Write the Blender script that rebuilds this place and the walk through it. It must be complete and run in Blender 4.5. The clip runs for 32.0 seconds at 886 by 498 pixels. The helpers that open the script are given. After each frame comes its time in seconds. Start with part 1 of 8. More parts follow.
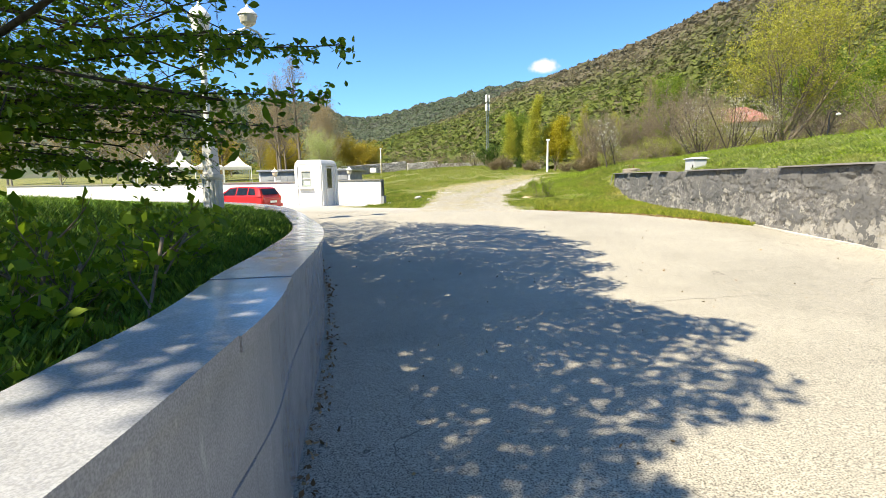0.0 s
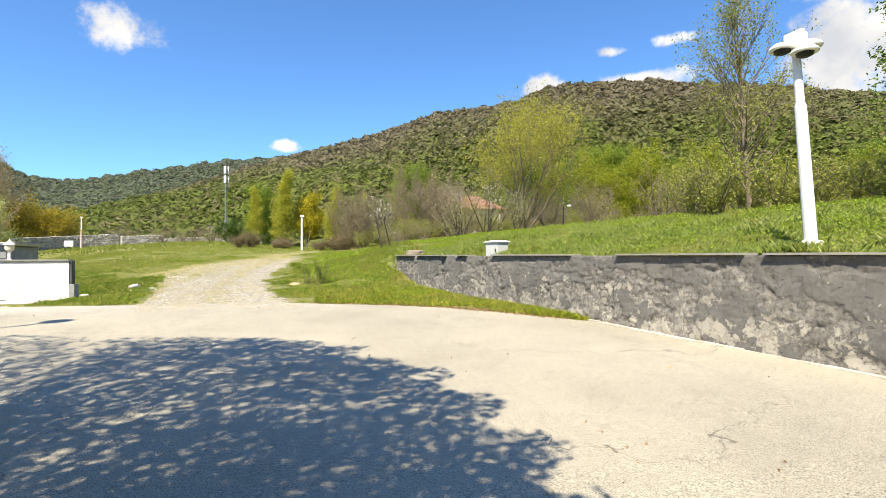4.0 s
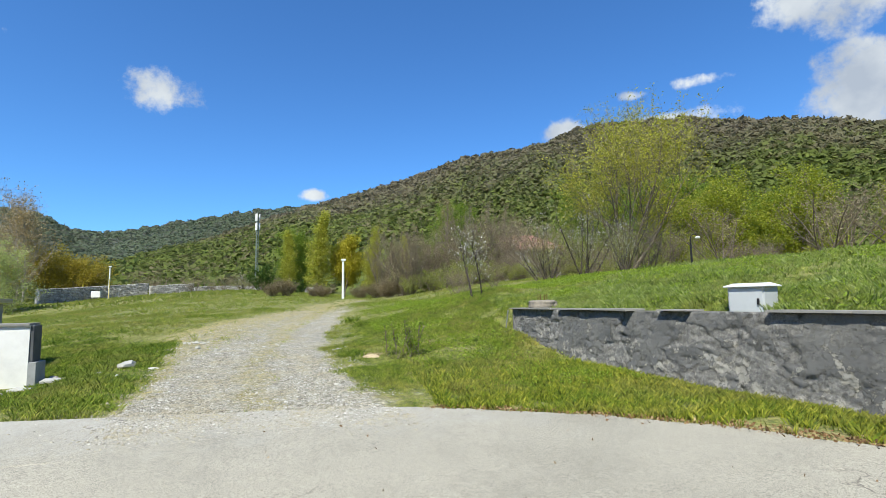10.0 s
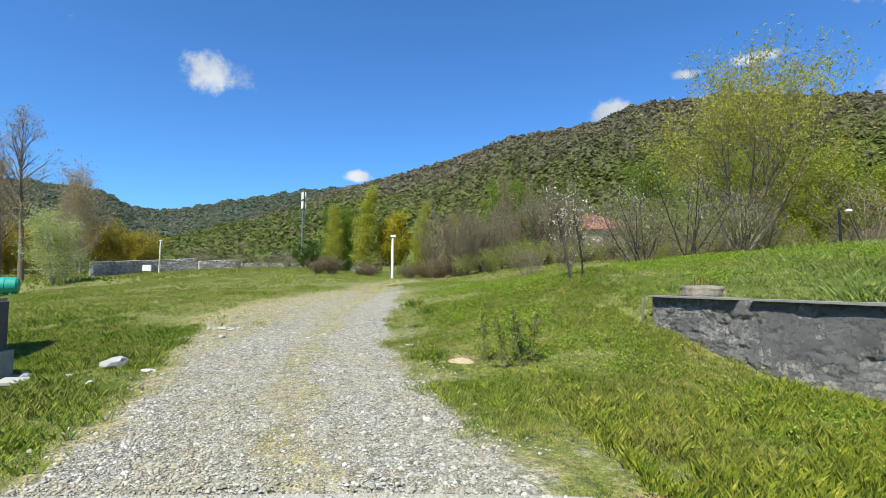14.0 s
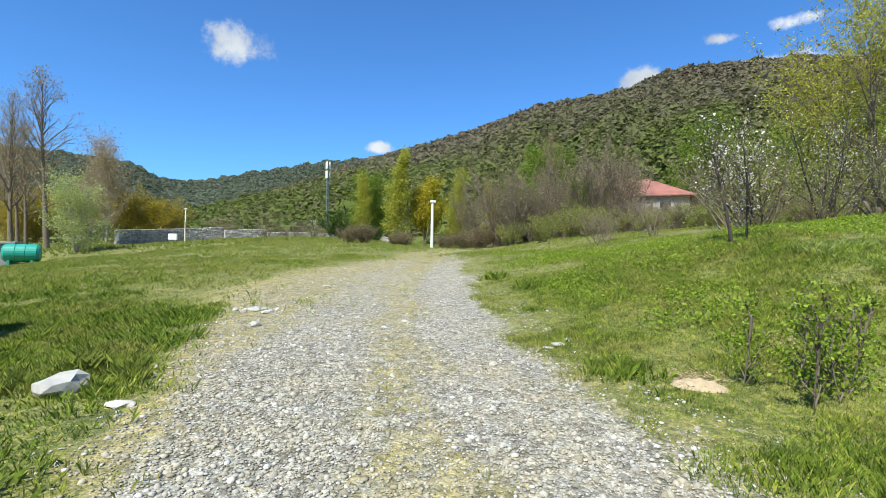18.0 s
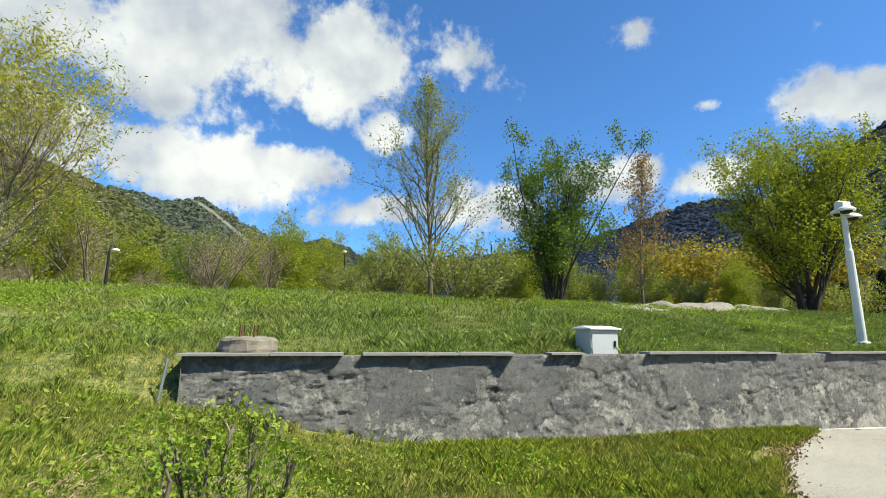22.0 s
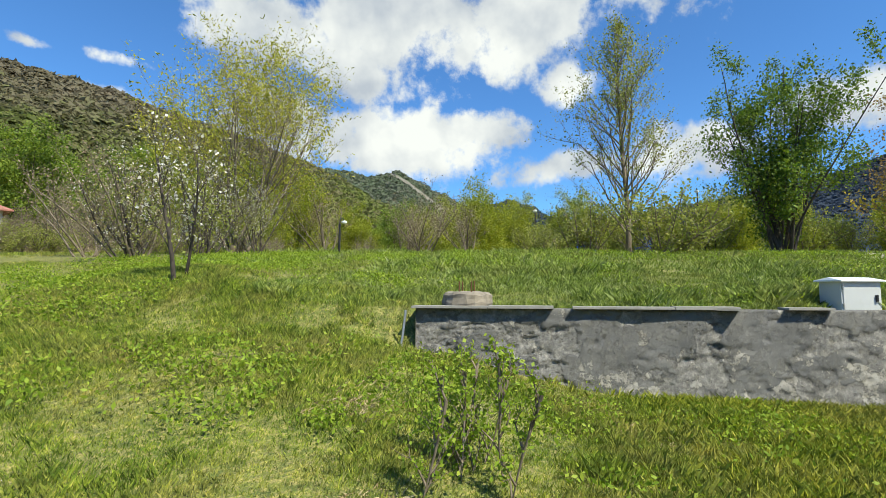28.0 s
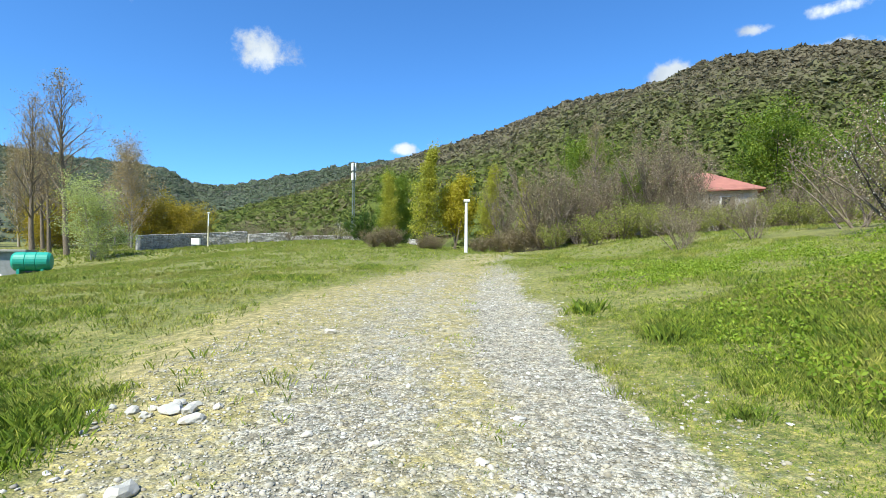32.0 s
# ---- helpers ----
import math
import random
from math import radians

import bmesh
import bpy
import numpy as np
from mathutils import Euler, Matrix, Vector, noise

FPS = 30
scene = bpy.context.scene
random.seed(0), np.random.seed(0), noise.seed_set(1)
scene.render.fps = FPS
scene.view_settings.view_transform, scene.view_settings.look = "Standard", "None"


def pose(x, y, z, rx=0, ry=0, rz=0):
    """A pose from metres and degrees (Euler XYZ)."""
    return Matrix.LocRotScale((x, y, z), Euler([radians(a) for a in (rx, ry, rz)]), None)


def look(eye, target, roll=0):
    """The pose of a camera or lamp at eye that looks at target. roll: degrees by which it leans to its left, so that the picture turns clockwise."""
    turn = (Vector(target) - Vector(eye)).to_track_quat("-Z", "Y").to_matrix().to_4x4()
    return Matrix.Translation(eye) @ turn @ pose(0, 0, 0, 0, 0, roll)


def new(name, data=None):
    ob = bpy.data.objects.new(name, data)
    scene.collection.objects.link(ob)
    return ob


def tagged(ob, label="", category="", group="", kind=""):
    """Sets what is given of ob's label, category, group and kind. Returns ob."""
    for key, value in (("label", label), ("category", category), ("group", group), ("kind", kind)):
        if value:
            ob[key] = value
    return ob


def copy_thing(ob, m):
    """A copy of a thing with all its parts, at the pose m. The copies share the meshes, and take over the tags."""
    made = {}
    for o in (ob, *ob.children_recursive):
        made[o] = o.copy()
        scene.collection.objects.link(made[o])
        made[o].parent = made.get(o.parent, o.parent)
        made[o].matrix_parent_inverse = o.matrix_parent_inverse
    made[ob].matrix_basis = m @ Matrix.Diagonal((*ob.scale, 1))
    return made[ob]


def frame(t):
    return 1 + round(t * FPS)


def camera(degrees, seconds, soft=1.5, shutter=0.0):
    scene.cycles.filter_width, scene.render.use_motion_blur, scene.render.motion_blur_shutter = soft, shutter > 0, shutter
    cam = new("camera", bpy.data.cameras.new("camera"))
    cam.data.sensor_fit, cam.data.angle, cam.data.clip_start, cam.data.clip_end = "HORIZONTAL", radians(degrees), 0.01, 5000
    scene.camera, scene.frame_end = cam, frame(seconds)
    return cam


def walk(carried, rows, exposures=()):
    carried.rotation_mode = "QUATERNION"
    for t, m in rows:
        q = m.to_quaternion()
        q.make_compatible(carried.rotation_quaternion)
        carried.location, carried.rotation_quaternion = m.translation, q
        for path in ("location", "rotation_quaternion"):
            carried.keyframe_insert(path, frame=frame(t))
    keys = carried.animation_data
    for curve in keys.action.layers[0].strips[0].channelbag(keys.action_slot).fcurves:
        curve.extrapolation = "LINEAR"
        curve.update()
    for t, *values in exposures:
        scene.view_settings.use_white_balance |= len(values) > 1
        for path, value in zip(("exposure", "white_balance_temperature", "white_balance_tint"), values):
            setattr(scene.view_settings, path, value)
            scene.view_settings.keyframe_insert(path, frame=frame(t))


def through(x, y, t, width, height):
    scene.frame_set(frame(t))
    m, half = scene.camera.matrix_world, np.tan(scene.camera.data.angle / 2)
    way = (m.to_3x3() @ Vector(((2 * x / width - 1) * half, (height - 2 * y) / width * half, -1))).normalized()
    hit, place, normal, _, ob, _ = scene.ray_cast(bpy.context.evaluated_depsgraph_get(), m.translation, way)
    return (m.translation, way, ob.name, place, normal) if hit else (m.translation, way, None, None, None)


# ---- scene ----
cam = camera(84.0, 32.0, soft=0.75)
PATH = [
    (0, (3.772, 2.666, 1.361), (3.340, 4.599, 1.086), -0.8),
    (0.5, (3.600, 3.239, 1.395), (3.388, 5.219, 1.209), -0.9),
    (1, (3.438, 3.792, 1.418), (3.429, 5.788, 1.284), -0.7),
    (1.5, (3.349, 4.368, 1.466), (3.424, 6.364, 1.379), -0.2),
    (2, (3.139, 4.895, 1.492), (3.323, 6.885, 1.428), -1.0),
    (2.5, (3.021, 5.431, 1.498), (3.297, 7.410, 1.422), -1.5),
    (3, (2.901, 5.931, 1.512), (3.240, 7.902, 1.464), -0.6),
    (3.5, (2.742, 6.466, 1.553), (3.249, 8.401, 1.541), -0.3),
    (4, (2.603, 7.036, 1.565), (3.174, 8.953, 1.592), -0.2),
    (4.5, (2.395, 7.606, 1.613), (2.903, 9.538, 1.700), -1.5),
    (6.5, (2.059, 10.522, 1.786), (2.547, 12.457, 1.931), -1.2),
    (7, (1.979, 11.049, 1.803), (2.562, 12.954, 1.978), -0.4),
    (7.5, (1.832, 11.516, 1.824), (2.458, 13.406, 2.011), -0.3),
    (8, (1.755, 11.992, 1.808), (2.374, 13.880, 2.041), -1.0),
    (8.5, (1.658, 12.541, 1.848), (2.244, 14.432, 2.134), -2.0),
    (9, (1.571, 13.084, 1.844), (2.130, 14.985, 2.115), -3.3),
    (9.5, (1.524, 13.608, 1.851), (2.007, 15.533, 2.091), -2.8),
    (10, (1.416, 14.077, 1.821), (1.887, 16.009, 2.030), -1.0),
    (10.5, (1.392, 14.539, 1.798), (1.857, 16.475, 1.987), -1.0),
    (11, (1.327, 15.016, 1.824), (1.750, 16.960, 2.027), -1.0),
    (11.5, (1.256, 15.567, 1.820), (1.746, 17.500, 1.977), -1.2),
    (12, (1.249, 16.109, 1.778), (1.747, 18.043, 1.892), -0.5),
    (12.5, (1.187, 16.624, 1.801), (1.655, 18.565, 1.924), -0.0),
    (13, (1.124, 17.153, 1.806), (1.570, 19.098, 1.937), -0.2),
    (13.5, (1.093, 17.660, 1.811), (1.417, 19.628, 1.952), 0.3),
    (14, (0.990, 18.154, 1.794), (1.297, 20.126, 1.932), 0.5),
    (14.5, (0.935, 18.637, 1.781), (1.238, 20.609, 1.926), 0.4),
    (15, (0.820, 19.110, 1.792), (1.015, 21.092, 1.973), 0.2),
    (15.5, (0.666, 19.603, 1.792), (0.805, 21.589, 1.978), -0.0),
    (17.5, (0.002, 21.590, 1.637), (0.142, 23.584, 1.686), 0.6),
    (18, (-0.160, 22.096, 1.631), (0.062, 24.083, 1.654), 0.9),
    (18.5, (-0.186, 22.635, 1.600), (0.189, 24.599, 1.615), 0.7),
    (19, (-0.253, 23.202, 1.596), (0.240, 25.140, 1.609), 2.3),
    (19.5, (-0.337, 23.671, 1.620), (0.370, 25.541, 1.650), 4.0),
    (20, (-0.144, 24.096, 1.720), (1.092, 25.659, 1.894), 5.8),
    (20.5, (-0.158, 24.611, 1.781), (1.550, 25.594, 2.120), 3.7),
    (21, (-0.063, 24.829, 1.851), (1.813, 25.405, 2.238), 0.5),
    (21.5, (0.072, 24.963, 1.891), (2.025, 25.170, 2.266), 1.2),
    (22, (0.168, 24.976, 1.856), (2.117, 24.682, 2.196), 0.7),
    (22.5, (0.148, 24.932, 1.874), (1.944, 24.110, 2.190), -0.2),
    (23, (0.116, 24.871, 1.854), (1.731, 23.733, 2.162), -0.5),
    (23.5, (0.098, 24.882, 1.835), (1.705, 23.734, 2.150), 0.3),
    (24, (0.029, 25.012, 1.796), (1.799, 24.140, 2.126), 2.1),
    (24.5, (-0.034, 25.096, 1.807), (1.857, 24.526, 2.120), 2.2),
    (25, (-0.026, 25.142, 1.784), (1.921, 24.781, 2.063), 1.2),
    (25.5, (-0.035, 25.170, 1.785), (1.944, 24.987, 2.010), 0.3),
    (27.5, (-0.098, 25.194, 1.791), (1.887, 25.346, 1.977), 0.1),
    (28, (-0.078, 25.228, 1.795), (1.864, 25.676, 1.965), 0.3),
    (28.5, (-0.022, 25.285, 1.799), (1.782, 26.136, 1.937), 1.0),
    (29, (0.021, 25.293, 1.794), (1.659, 26.437, 1.881), 0.8),
    (29.5, (0.029, 25.362, 1.777), (1.461, 26.757, 1.834), 0.5),
    (30, (-0.048, 25.603, 1.803), (1.060, 27.267, 1.860), -1.4),
    (30.5, (-0.099, 25.829, 1.822), (0.632, 27.691, 1.853), -2.8),
    (31, (-0.068, 26.034, 1.860), (0.318, 27.996, 1.851), -2.0),
    (31.5, (-0.155, 26.185, 1.920), (0.038, 28.176, 1.927), -0.9),
    (32, (-0.335, 26.262, 1.959), (-0.219, 28.259, 1.984), 0.4),
]
walk(cam, [(t, look(eye, target, roll)) for t, eye, target, roll in PATH],
     exposures=[(0.0, 1.04, 7000, 9), (1.0, 1.20, 7600, 9), (2.0, 1.08, 7500, 9), (3.0, 1.05, 7400, 9), (4.5, 0.94, 7000, 10), (7.0, 0.64, 6600, 10), (9.0, 0.50, 6100, 6), (13.0, 0.52, 6150, 6), (15.0, 0.50, 6050, 6), (19.0, 0.58, 6050, 6), (21.0, 0.60, 6350, 3), (23.0, 0.68, 6650, 3), (25.0, 0.66, 6700, 3), (28.0, 0.63, 6550, 3), (30.0, 0.64, 6400, 2), (32.0, 0.76, 6050, 4)])

# ---- sky, sun ----
SUN_TO = Vector((-0.42, -0.62, 1.0)).normalized()          # towards the sun
SUN_EL = math.asin(SUN_TO.z)
sun = new("sun", bpy.data.lights.new("sun", "SUN"))
sun.data.energy, sun.data.angle, sun.data.color = 5.0, radians(0.53), (1.0, 0.925, 0.78)
sun.matrix_world = look((0, 0, 60), Vector((0, 0, 60)) - SUN_TO)


def make_world():
    w = bpy.data.worlds.new("sky")
    scene.world = w
    w.use_nodes = True
    nt = w.node_tree
    nt.nodes.clear()
    N, L = nt.nodes.new, nt.links.new
    out = N("ShaderNodeOutputWorld")
    bg = N("ShaderNodeBackground")
    bg.inputs["Strength"].default_value = 0.094
    sky = N("ShaderNodeTexSky")
    sky.sky_type, sky.sun_disc = "NISHITA", False
    sky.sun_elevation = SUN_EL
    sky.sun_rotation = math.atan2(SUN_TO.x, SUN_TO.y)
    sky.altitude, sky.air_density, sky.dust_density, sky.ozone_density = 600, 1.0, 0.4, 2.2
    tint = N("ShaderNodeMix")
    tint.data_type, tint.blend_type = "RGBA", "MULTIPLY"
    tint.inputs[0].default_value = 1.0
    tint.inputs[7].default_value = (0.60, 1.0, 1.42, 1)
    L(sky.outputs[0], tint.inputs[6])
    co = N("ShaderNodeTexCoord")
    # cloud noise
    n1 = N("ShaderNodeTexNoise")
    n1.inputs["Scale"].default_value, n1.inputs["Detail"].default_value, n1.inputs["Roughness"].default_value = 11.0, 13.0, 0.63
    L(co.outputs["Generated"], n1.inputs["Vector"])
    total = None
    for az, el, wide, high, rise in CLOUDS:
        a, e = radians(az), radians(el)
        c = Vector((math.sin(a) * math.cos(e), math.cos(a) * math.cos(e), math.sin(e)))
        right = Vector((math.cos(a), -math.sin(a), 0))
        up = right.cross(c) * 1.0
        vec = N("ShaderNodeVectorMath"); vec.operation = "SUBTRACT"
        L(co.outputs["Generated"], vec.inputs[0]); vec.inputs[1].default_value = c
        d1 = N("ShaderNodeVectorMath"); d1.operation = "DOT_PRODUCT"
        L(vec.outputs[0], d1.inputs[0]); d1.inputs[1].default_value = right / radians(wide)
        d2 = N("ShaderNodeVectorMath"); d2.operation = "DOT_PRODUCT"
        L(vec.outputs[0], d2.inputs[0]); d2.inputs[1].default_value = up / radians(high)
        d3 = N("ShaderNodeVectorMath"); d3.operation = "DOT_PRODUCT"
        L(vec.outputs[0], d3.inputs[0]); d3.inputs[1].default_value = c * 4
        cmb = N("ShaderNodeCombineXYZ")
        L(d1.outputs["Value"], cmb.inputs[0]); L(d2.outputs["Value"], cmb.inputs[1]); L(d3.outputs["Value"], cmb.inputs[2])
        ln = N("ShaderNodeVectorMath"); ln.operation = "LENGTH"
        L(cmb.outputs[0], ln.inputs[0])
        mr = N("ShaderNodeMapRange")
        mr.interpolation_type = "SMOOTHSTEP"
        mr.inputs["From Min"].default_value, mr.inputs["From Max"].default_value = 1.6, 0.0
        mr.inputs["To Min"].default_value, mr.inputs["To Max"].default_value = 0.0, rise
        L(ln.outputs["Value"], mr.inputs["Value"])
        if total is None:
            total = mr.outputs[0]
        else:
            mx = N("ShaderNodeMath"); mx.operation = "MAXIMUM"
            L(total, mx.inputs[0]); L(mr.outputs[0], mx.inputs[1])
            total = mx.outputs[0]
    # density = blob + noise - threshold
    amp = N("ShaderNodeMapRange"); amp.clamp = False
    amp.inputs["To Min"].default_value, amp.inputs["To Max"].default_value = -0.72, 0.72
    L(n1.outputs["Fac"], amp.inputs["Value"])
    add = N("ShaderNodeMath"); add.operation = "ADD"
    L(total, add.inputs[0]); L(amp.outputs[0], add.inputs[1])
    dens = N("ShaderNodeMapRange"); dens.interpolation_type = "SMOOTHSTEP"
    dens.inputs["From Min"].default_value, dens.inputs["From Max"].default_value = 0.24, 0.54
    L(add.outputs[0], dens.inputs["Value"])
    # grey undersides
    n2 = N("ShaderNodeTexNoise")
    n2.inputs["Scale"].default_value, n2.inputs["Detail"].default_value = 7.0, 5.0
    mp = N("ShaderNodeMapping"); mp.inputs["Location"].default_value = (0.3, 0.1, 0.22)
    L(co.outputs["Generated"], mp.inputs["Vector"]); L(mp.outputs[0], n2.inputs["Vector"])
    rmp = N("ShaderNodeMapRange")
    rmp.inputs["From Min"].default_value, rmp.inputs["From Max"].default_value = 0.38, 0.64
    L(n2.outputs["Fac"], rmp.inputs["Value"])
    cc = N("ShaderNodeMix"); cc.data_type = "RGBA"
    cc.inputs[6].default_value, cc.inputs[7].default_value = (3.7, 4.0, 4.6, 1), (6.8, 6.8, 6.7, 1)
    L(rmp.outputs[0], cc.inputs[0])
    mix = N("ShaderNodeMix"); mix.data_type = "RGBA"
    L(dens.outputs[0], mix.inputs[0]); L(tint.outputs[2], mix.inputs[6]); L(cc.outputs[2], mix.inputs[7])
    L(mix.outputs[2], bg.inputs["Color"]); L(bg.outputs[0], out.inputs[0])


# azimuth, elevation, half width, half height (degrees), strength
CLOUDS = [(-17.6, 21.3, 4.4, 3.0, 0.46), (-1.0, 12.1, 2.4, 0.9, 0.55), (28.2, 18.0, 3.2, 2.2, 0.62), (42, 21.8, 3.0, 0.9, 0.5), (36, 21.4, 2.2, 0.7, 0.42),
          (37, 18.2, 9, 1.4, 0.6), (57, 27.0, 9, 5.0, 0.7), (57, 17.5, 7, 5.0, 0.75),
          (72, 30, 14, 9, 0.72), (66, 25, 7, 4.5, 0.7), (86, 30, 10, 8, 0.66), (100, 30.5, 8, 4.0, 0.55), (91, 22.5, 4, 4, 0.62), (73, 17.0, 13, 4.2, 0.72), (82, 18.5, 7, 3.0, 0.7),
          (93, 14.0, 10, 2.6, 0.6), (104, 14.5, 9, 4.5, 0.7), (118, 17, 8, 3.2, 0.66), (121, 31.5, 2.6, 2.4, 0.5), (128, 16.2, 6, 2.6, 0.66), (141, 21.4, 8, 3.0, 0.75), (154, 19.6, 6, 2.4, 0.72), (128.5, 23.3, 1.8, 0.9, 0.45), (146, 19.2, 10, 3.0, 0.6), (215, 14, 10, 3, 0.55)]
make_world()


# ---- small node helpers ----
def material(name, rough=0.85, metal=0.0):
    m = bpy.data.materials.new(name)
    m.use_nodes = True
    b = m.node_tree.nodes["Principled BSDF"]
    b.inputs["Roughness"].default_value, b.inputs["Metallic"].default_value = rough, metal
    return m, m.node_tree, b


def noise_node(nt, scale, detail=4.0, rough=0.55, vec=None):
    n = nt.nodes.new("ShaderNodeTexNoise")
    n.inputs["Scale"].default_value, n.inputs["Detail"].default_value, n.inputs["Roughness"].default_value = scale, detail, rough
    if vec is None:
        g = nt.nodes.new("ShaderNodeNewGeometry")
        vec = g.outputs["Position"]
    nt.links.new(vec, n.inputs["Vector"])
    return n.outputs["Fac"]


def ramp(nt, fac, stops, mode="LINEAR"):
    r = nt.nodes.new("ShaderNodeValToRGB")
    r.color_ramp.interpolation = mode
    while len(r.color_ramp.elements) < len(stops):
        r.color_ramp.elements.new(0.5)
    for el, (p, c) in zip(r.color_ramp.elements, stops):
        el.position = p
        el.color = (*c, 1) if len(c) == 3 else c
    nt.links.new(fac, r.inputs[0])
    return r.outputs[0]


def blend(nt, fac, a, b, mode="MIX"):
    m = nt.nodes.new("ShaderNodeMix")
    m.data_type, m.blend_type = "RGBA", mode
    for sock, v in ((m.inputs[0], fac), (m.inputs[6], a), (m.inputs[7], b)):
        if isinstance(v, (int, float)):
            sock.default_value = v
        elif isinstance(v, tuple):
            sock.default_value = (*v, 1)
        else:
            nt.links.new(v, sock)
    return m.outputs[2]


def math_node(nt, op, a, b=0.0, clamp=False):
    m = nt.nodes.new("ShaderNodeMath")
    m.operation, m.use_clamp = op, clamp
    for sock, v in ((m.inputs[0], a), (m.inputs[1], b)):
        if isinstance(v, (int, float)):
            sock.default_value = v
        else:
            nt.links.new(v, sock)
    return m.outputs[0]


def span(nt, v, lo, hi, a=0.0, b=1.0):
    m = nt.nodes.new("ShaderNodeMapRange")
    m.inputs["From Min"].default_value, m.inputs["From Max"].default_value = lo, hi
    m.inputs["To Min"].default_value, m.inputs["To Max"].default_value = a, b
    nt.links.new(v, m.inputs["Value"])
    return m.outputs[0]


def bump(nt, bsdf, height, strength=0.4, dist=0.01):
    b = nt.nodes.new("ShaderNodeBump")
    b.inputs["Strength"].default_value, b.inputs["Distance"].default_value = strength, dist
    nt.links.new(height, b.inputs["Height"])
    nt.links.new(b.outputs[0], bsdf.inputs["Normal"])


def island(nt):
    return nt.nodes.new("ShaderNodeNewGeometry").outputs["Random Per Island"]


def plain(name, colour, rough=0.6, metal=0.0, vary=0.12, scale=6.0, relief=0.1, dirt=0.0):
    """Paint, metal or plastic with slight blotches, grain and dirt."""
    m, nt, b = material(name, rough, metal)
    lo, hi = tuple(c * (1 - vary) for c in colour), tuple(min(1, c * (1 + vary)) for c in colour)
    col = ramp(nt, noise_node(nt, scale, 6, 0.65), [(0.3, lo), (0.7, hi)])
    if dirt:
        col = blend(nt, span(nt, noise_node(nt, scale * 0.6, 7, 0.7), 0.5, 0.75, 0, dirt), col, tuple(c * 0.35 + 0.03 for c in colour))
    nt.links.new(col, b.inputs["Base Color"])
    bump(nt, b, noise_node(nt, scale * 22, 3), relief, 0.004)
    return m


def leaf_material(name, stops, rough=0.55, through=0.3, patch=0.0):
    """Leaves: each piece takes its own tone."""
    m, nt, b = material(name, rough)
    col = ramp(nt, island(nt), stops)
    if patch:
        col = blend(nt, span(nt, noise_node(nt, patch, 3), 0.4, 0.6), col, tuple(c * 0.62 for c in stops[0][1]), "MIX")
    nt.links.new(col, b.inputs["Base Color"])
    b.inputs["Specular IOR Level"].default_value = 0.25
    t = nt.nodes.new("ShaderNodeBsdfTranslucent")
    nt.links.new(blend(nt, 1.0, col, (1.0, 1.0, 0.55), "MULTIPLY"), t.inputs["Color"])
    mx = nt.nodes.new("ShaderNodeMixShader")
    mx.inputs[0].default_value = through
    nt.links.new(b.outputs[0], mx.inputs[1]); nt.links.new(t.outputs[0], mx.inputs[2])
    nt.links.new(mx.outputs[0], nt.nodes["Material Output"].inputs["Surface"])
    return m


def bark_material(name, dark, light, scale=5.0):
    m, nt, b = material(name, 0.9)
    g = nt.nodes.new("ShaderNodeNewGeometry")
    mp = nt.nodes.new("ShaderNodeMapping")
    mp.inputs["Scale"].default_value = (1, 1, 0.25)
    nt.links.new(g.outputs["Position"], mp.inputs["Vector"])
    f = noise_node(nt, scale * 3, 6, 0.7, mp.outputs[0])
    nt.links.new(ramp(nt, f, [(0.35, dark), (0.65, light)]), b.inputs["Base Color"])
    bump(nt, b, f, 0.5, 0.02)
    return m


# ---- mesh helpers ----
def mesh_object(name, verts, faces, mat, parent=None, label="", smooth=False):
    me = bpy.data.meshes.new(name)
    me.from_pydata(verts if isinstance(verts, list) else [tuple(v) for v in verts.tolist()], [], faces if isinstance(faces, list) else faces.tolist())
    me.materials.append(mat)
    if smooth:
        me.polygons.foreach_set("use_smooth", [True] * len(me.polygons))
    me.update()
    ob = new(name, me)
    if parent is not None:
        ob.parent = parent
    if label:
        ob["label"] = label
    return ob


def bulk(name, verts, quads, mat, parent=None, smooth=False):
    """A large mesh straight from number arrays; all faces have the same count of corners."""
    me = bpy.data.meshes.new(name)
    v, q = np.asarray(verts, np.float32), np.asarray(quads, np.int32)
    k = q.shape[1]
    me.vertices.add(len(v)); me.vertices.foreach_set("co", v.ravel())
    me.loops.add(q.size); me.loops.foreach_set("vertex_index", q.ravel())
    me.polygons.add(len(q))
    me.polygons.foreach_set("loop_start", np.arange(0, q.size, k, dtype=np.int32))
    if smooth:
        me.polygons.foreach_set("use_smooth", np.ones(len(q), bool))
    me.update(calc_edges=True)
    me.materials.append(mat)
    ob = new(name, me)
    if parent is not None:
        ob.parent = parent
    return ob


def part(name, bm, mat, parent, label=""):
    me = bpy.data.meshes.new(name)
    bm.to_mesh(me)
    bm.free()
    me.materials.append(mat)
    ob = new(name, me)
    ob.parent = parent
    if label:
        ob["label"] = label
    return ob


def thing(name, at, label, category, group="", kind="", turn=0.0):
    ob = new(name)
    ob.empty_display_size = 0.2
    ob.matrix_world = pose(*at, 0, 0, turn)
    return tagged(ob, label, category, group, kind)


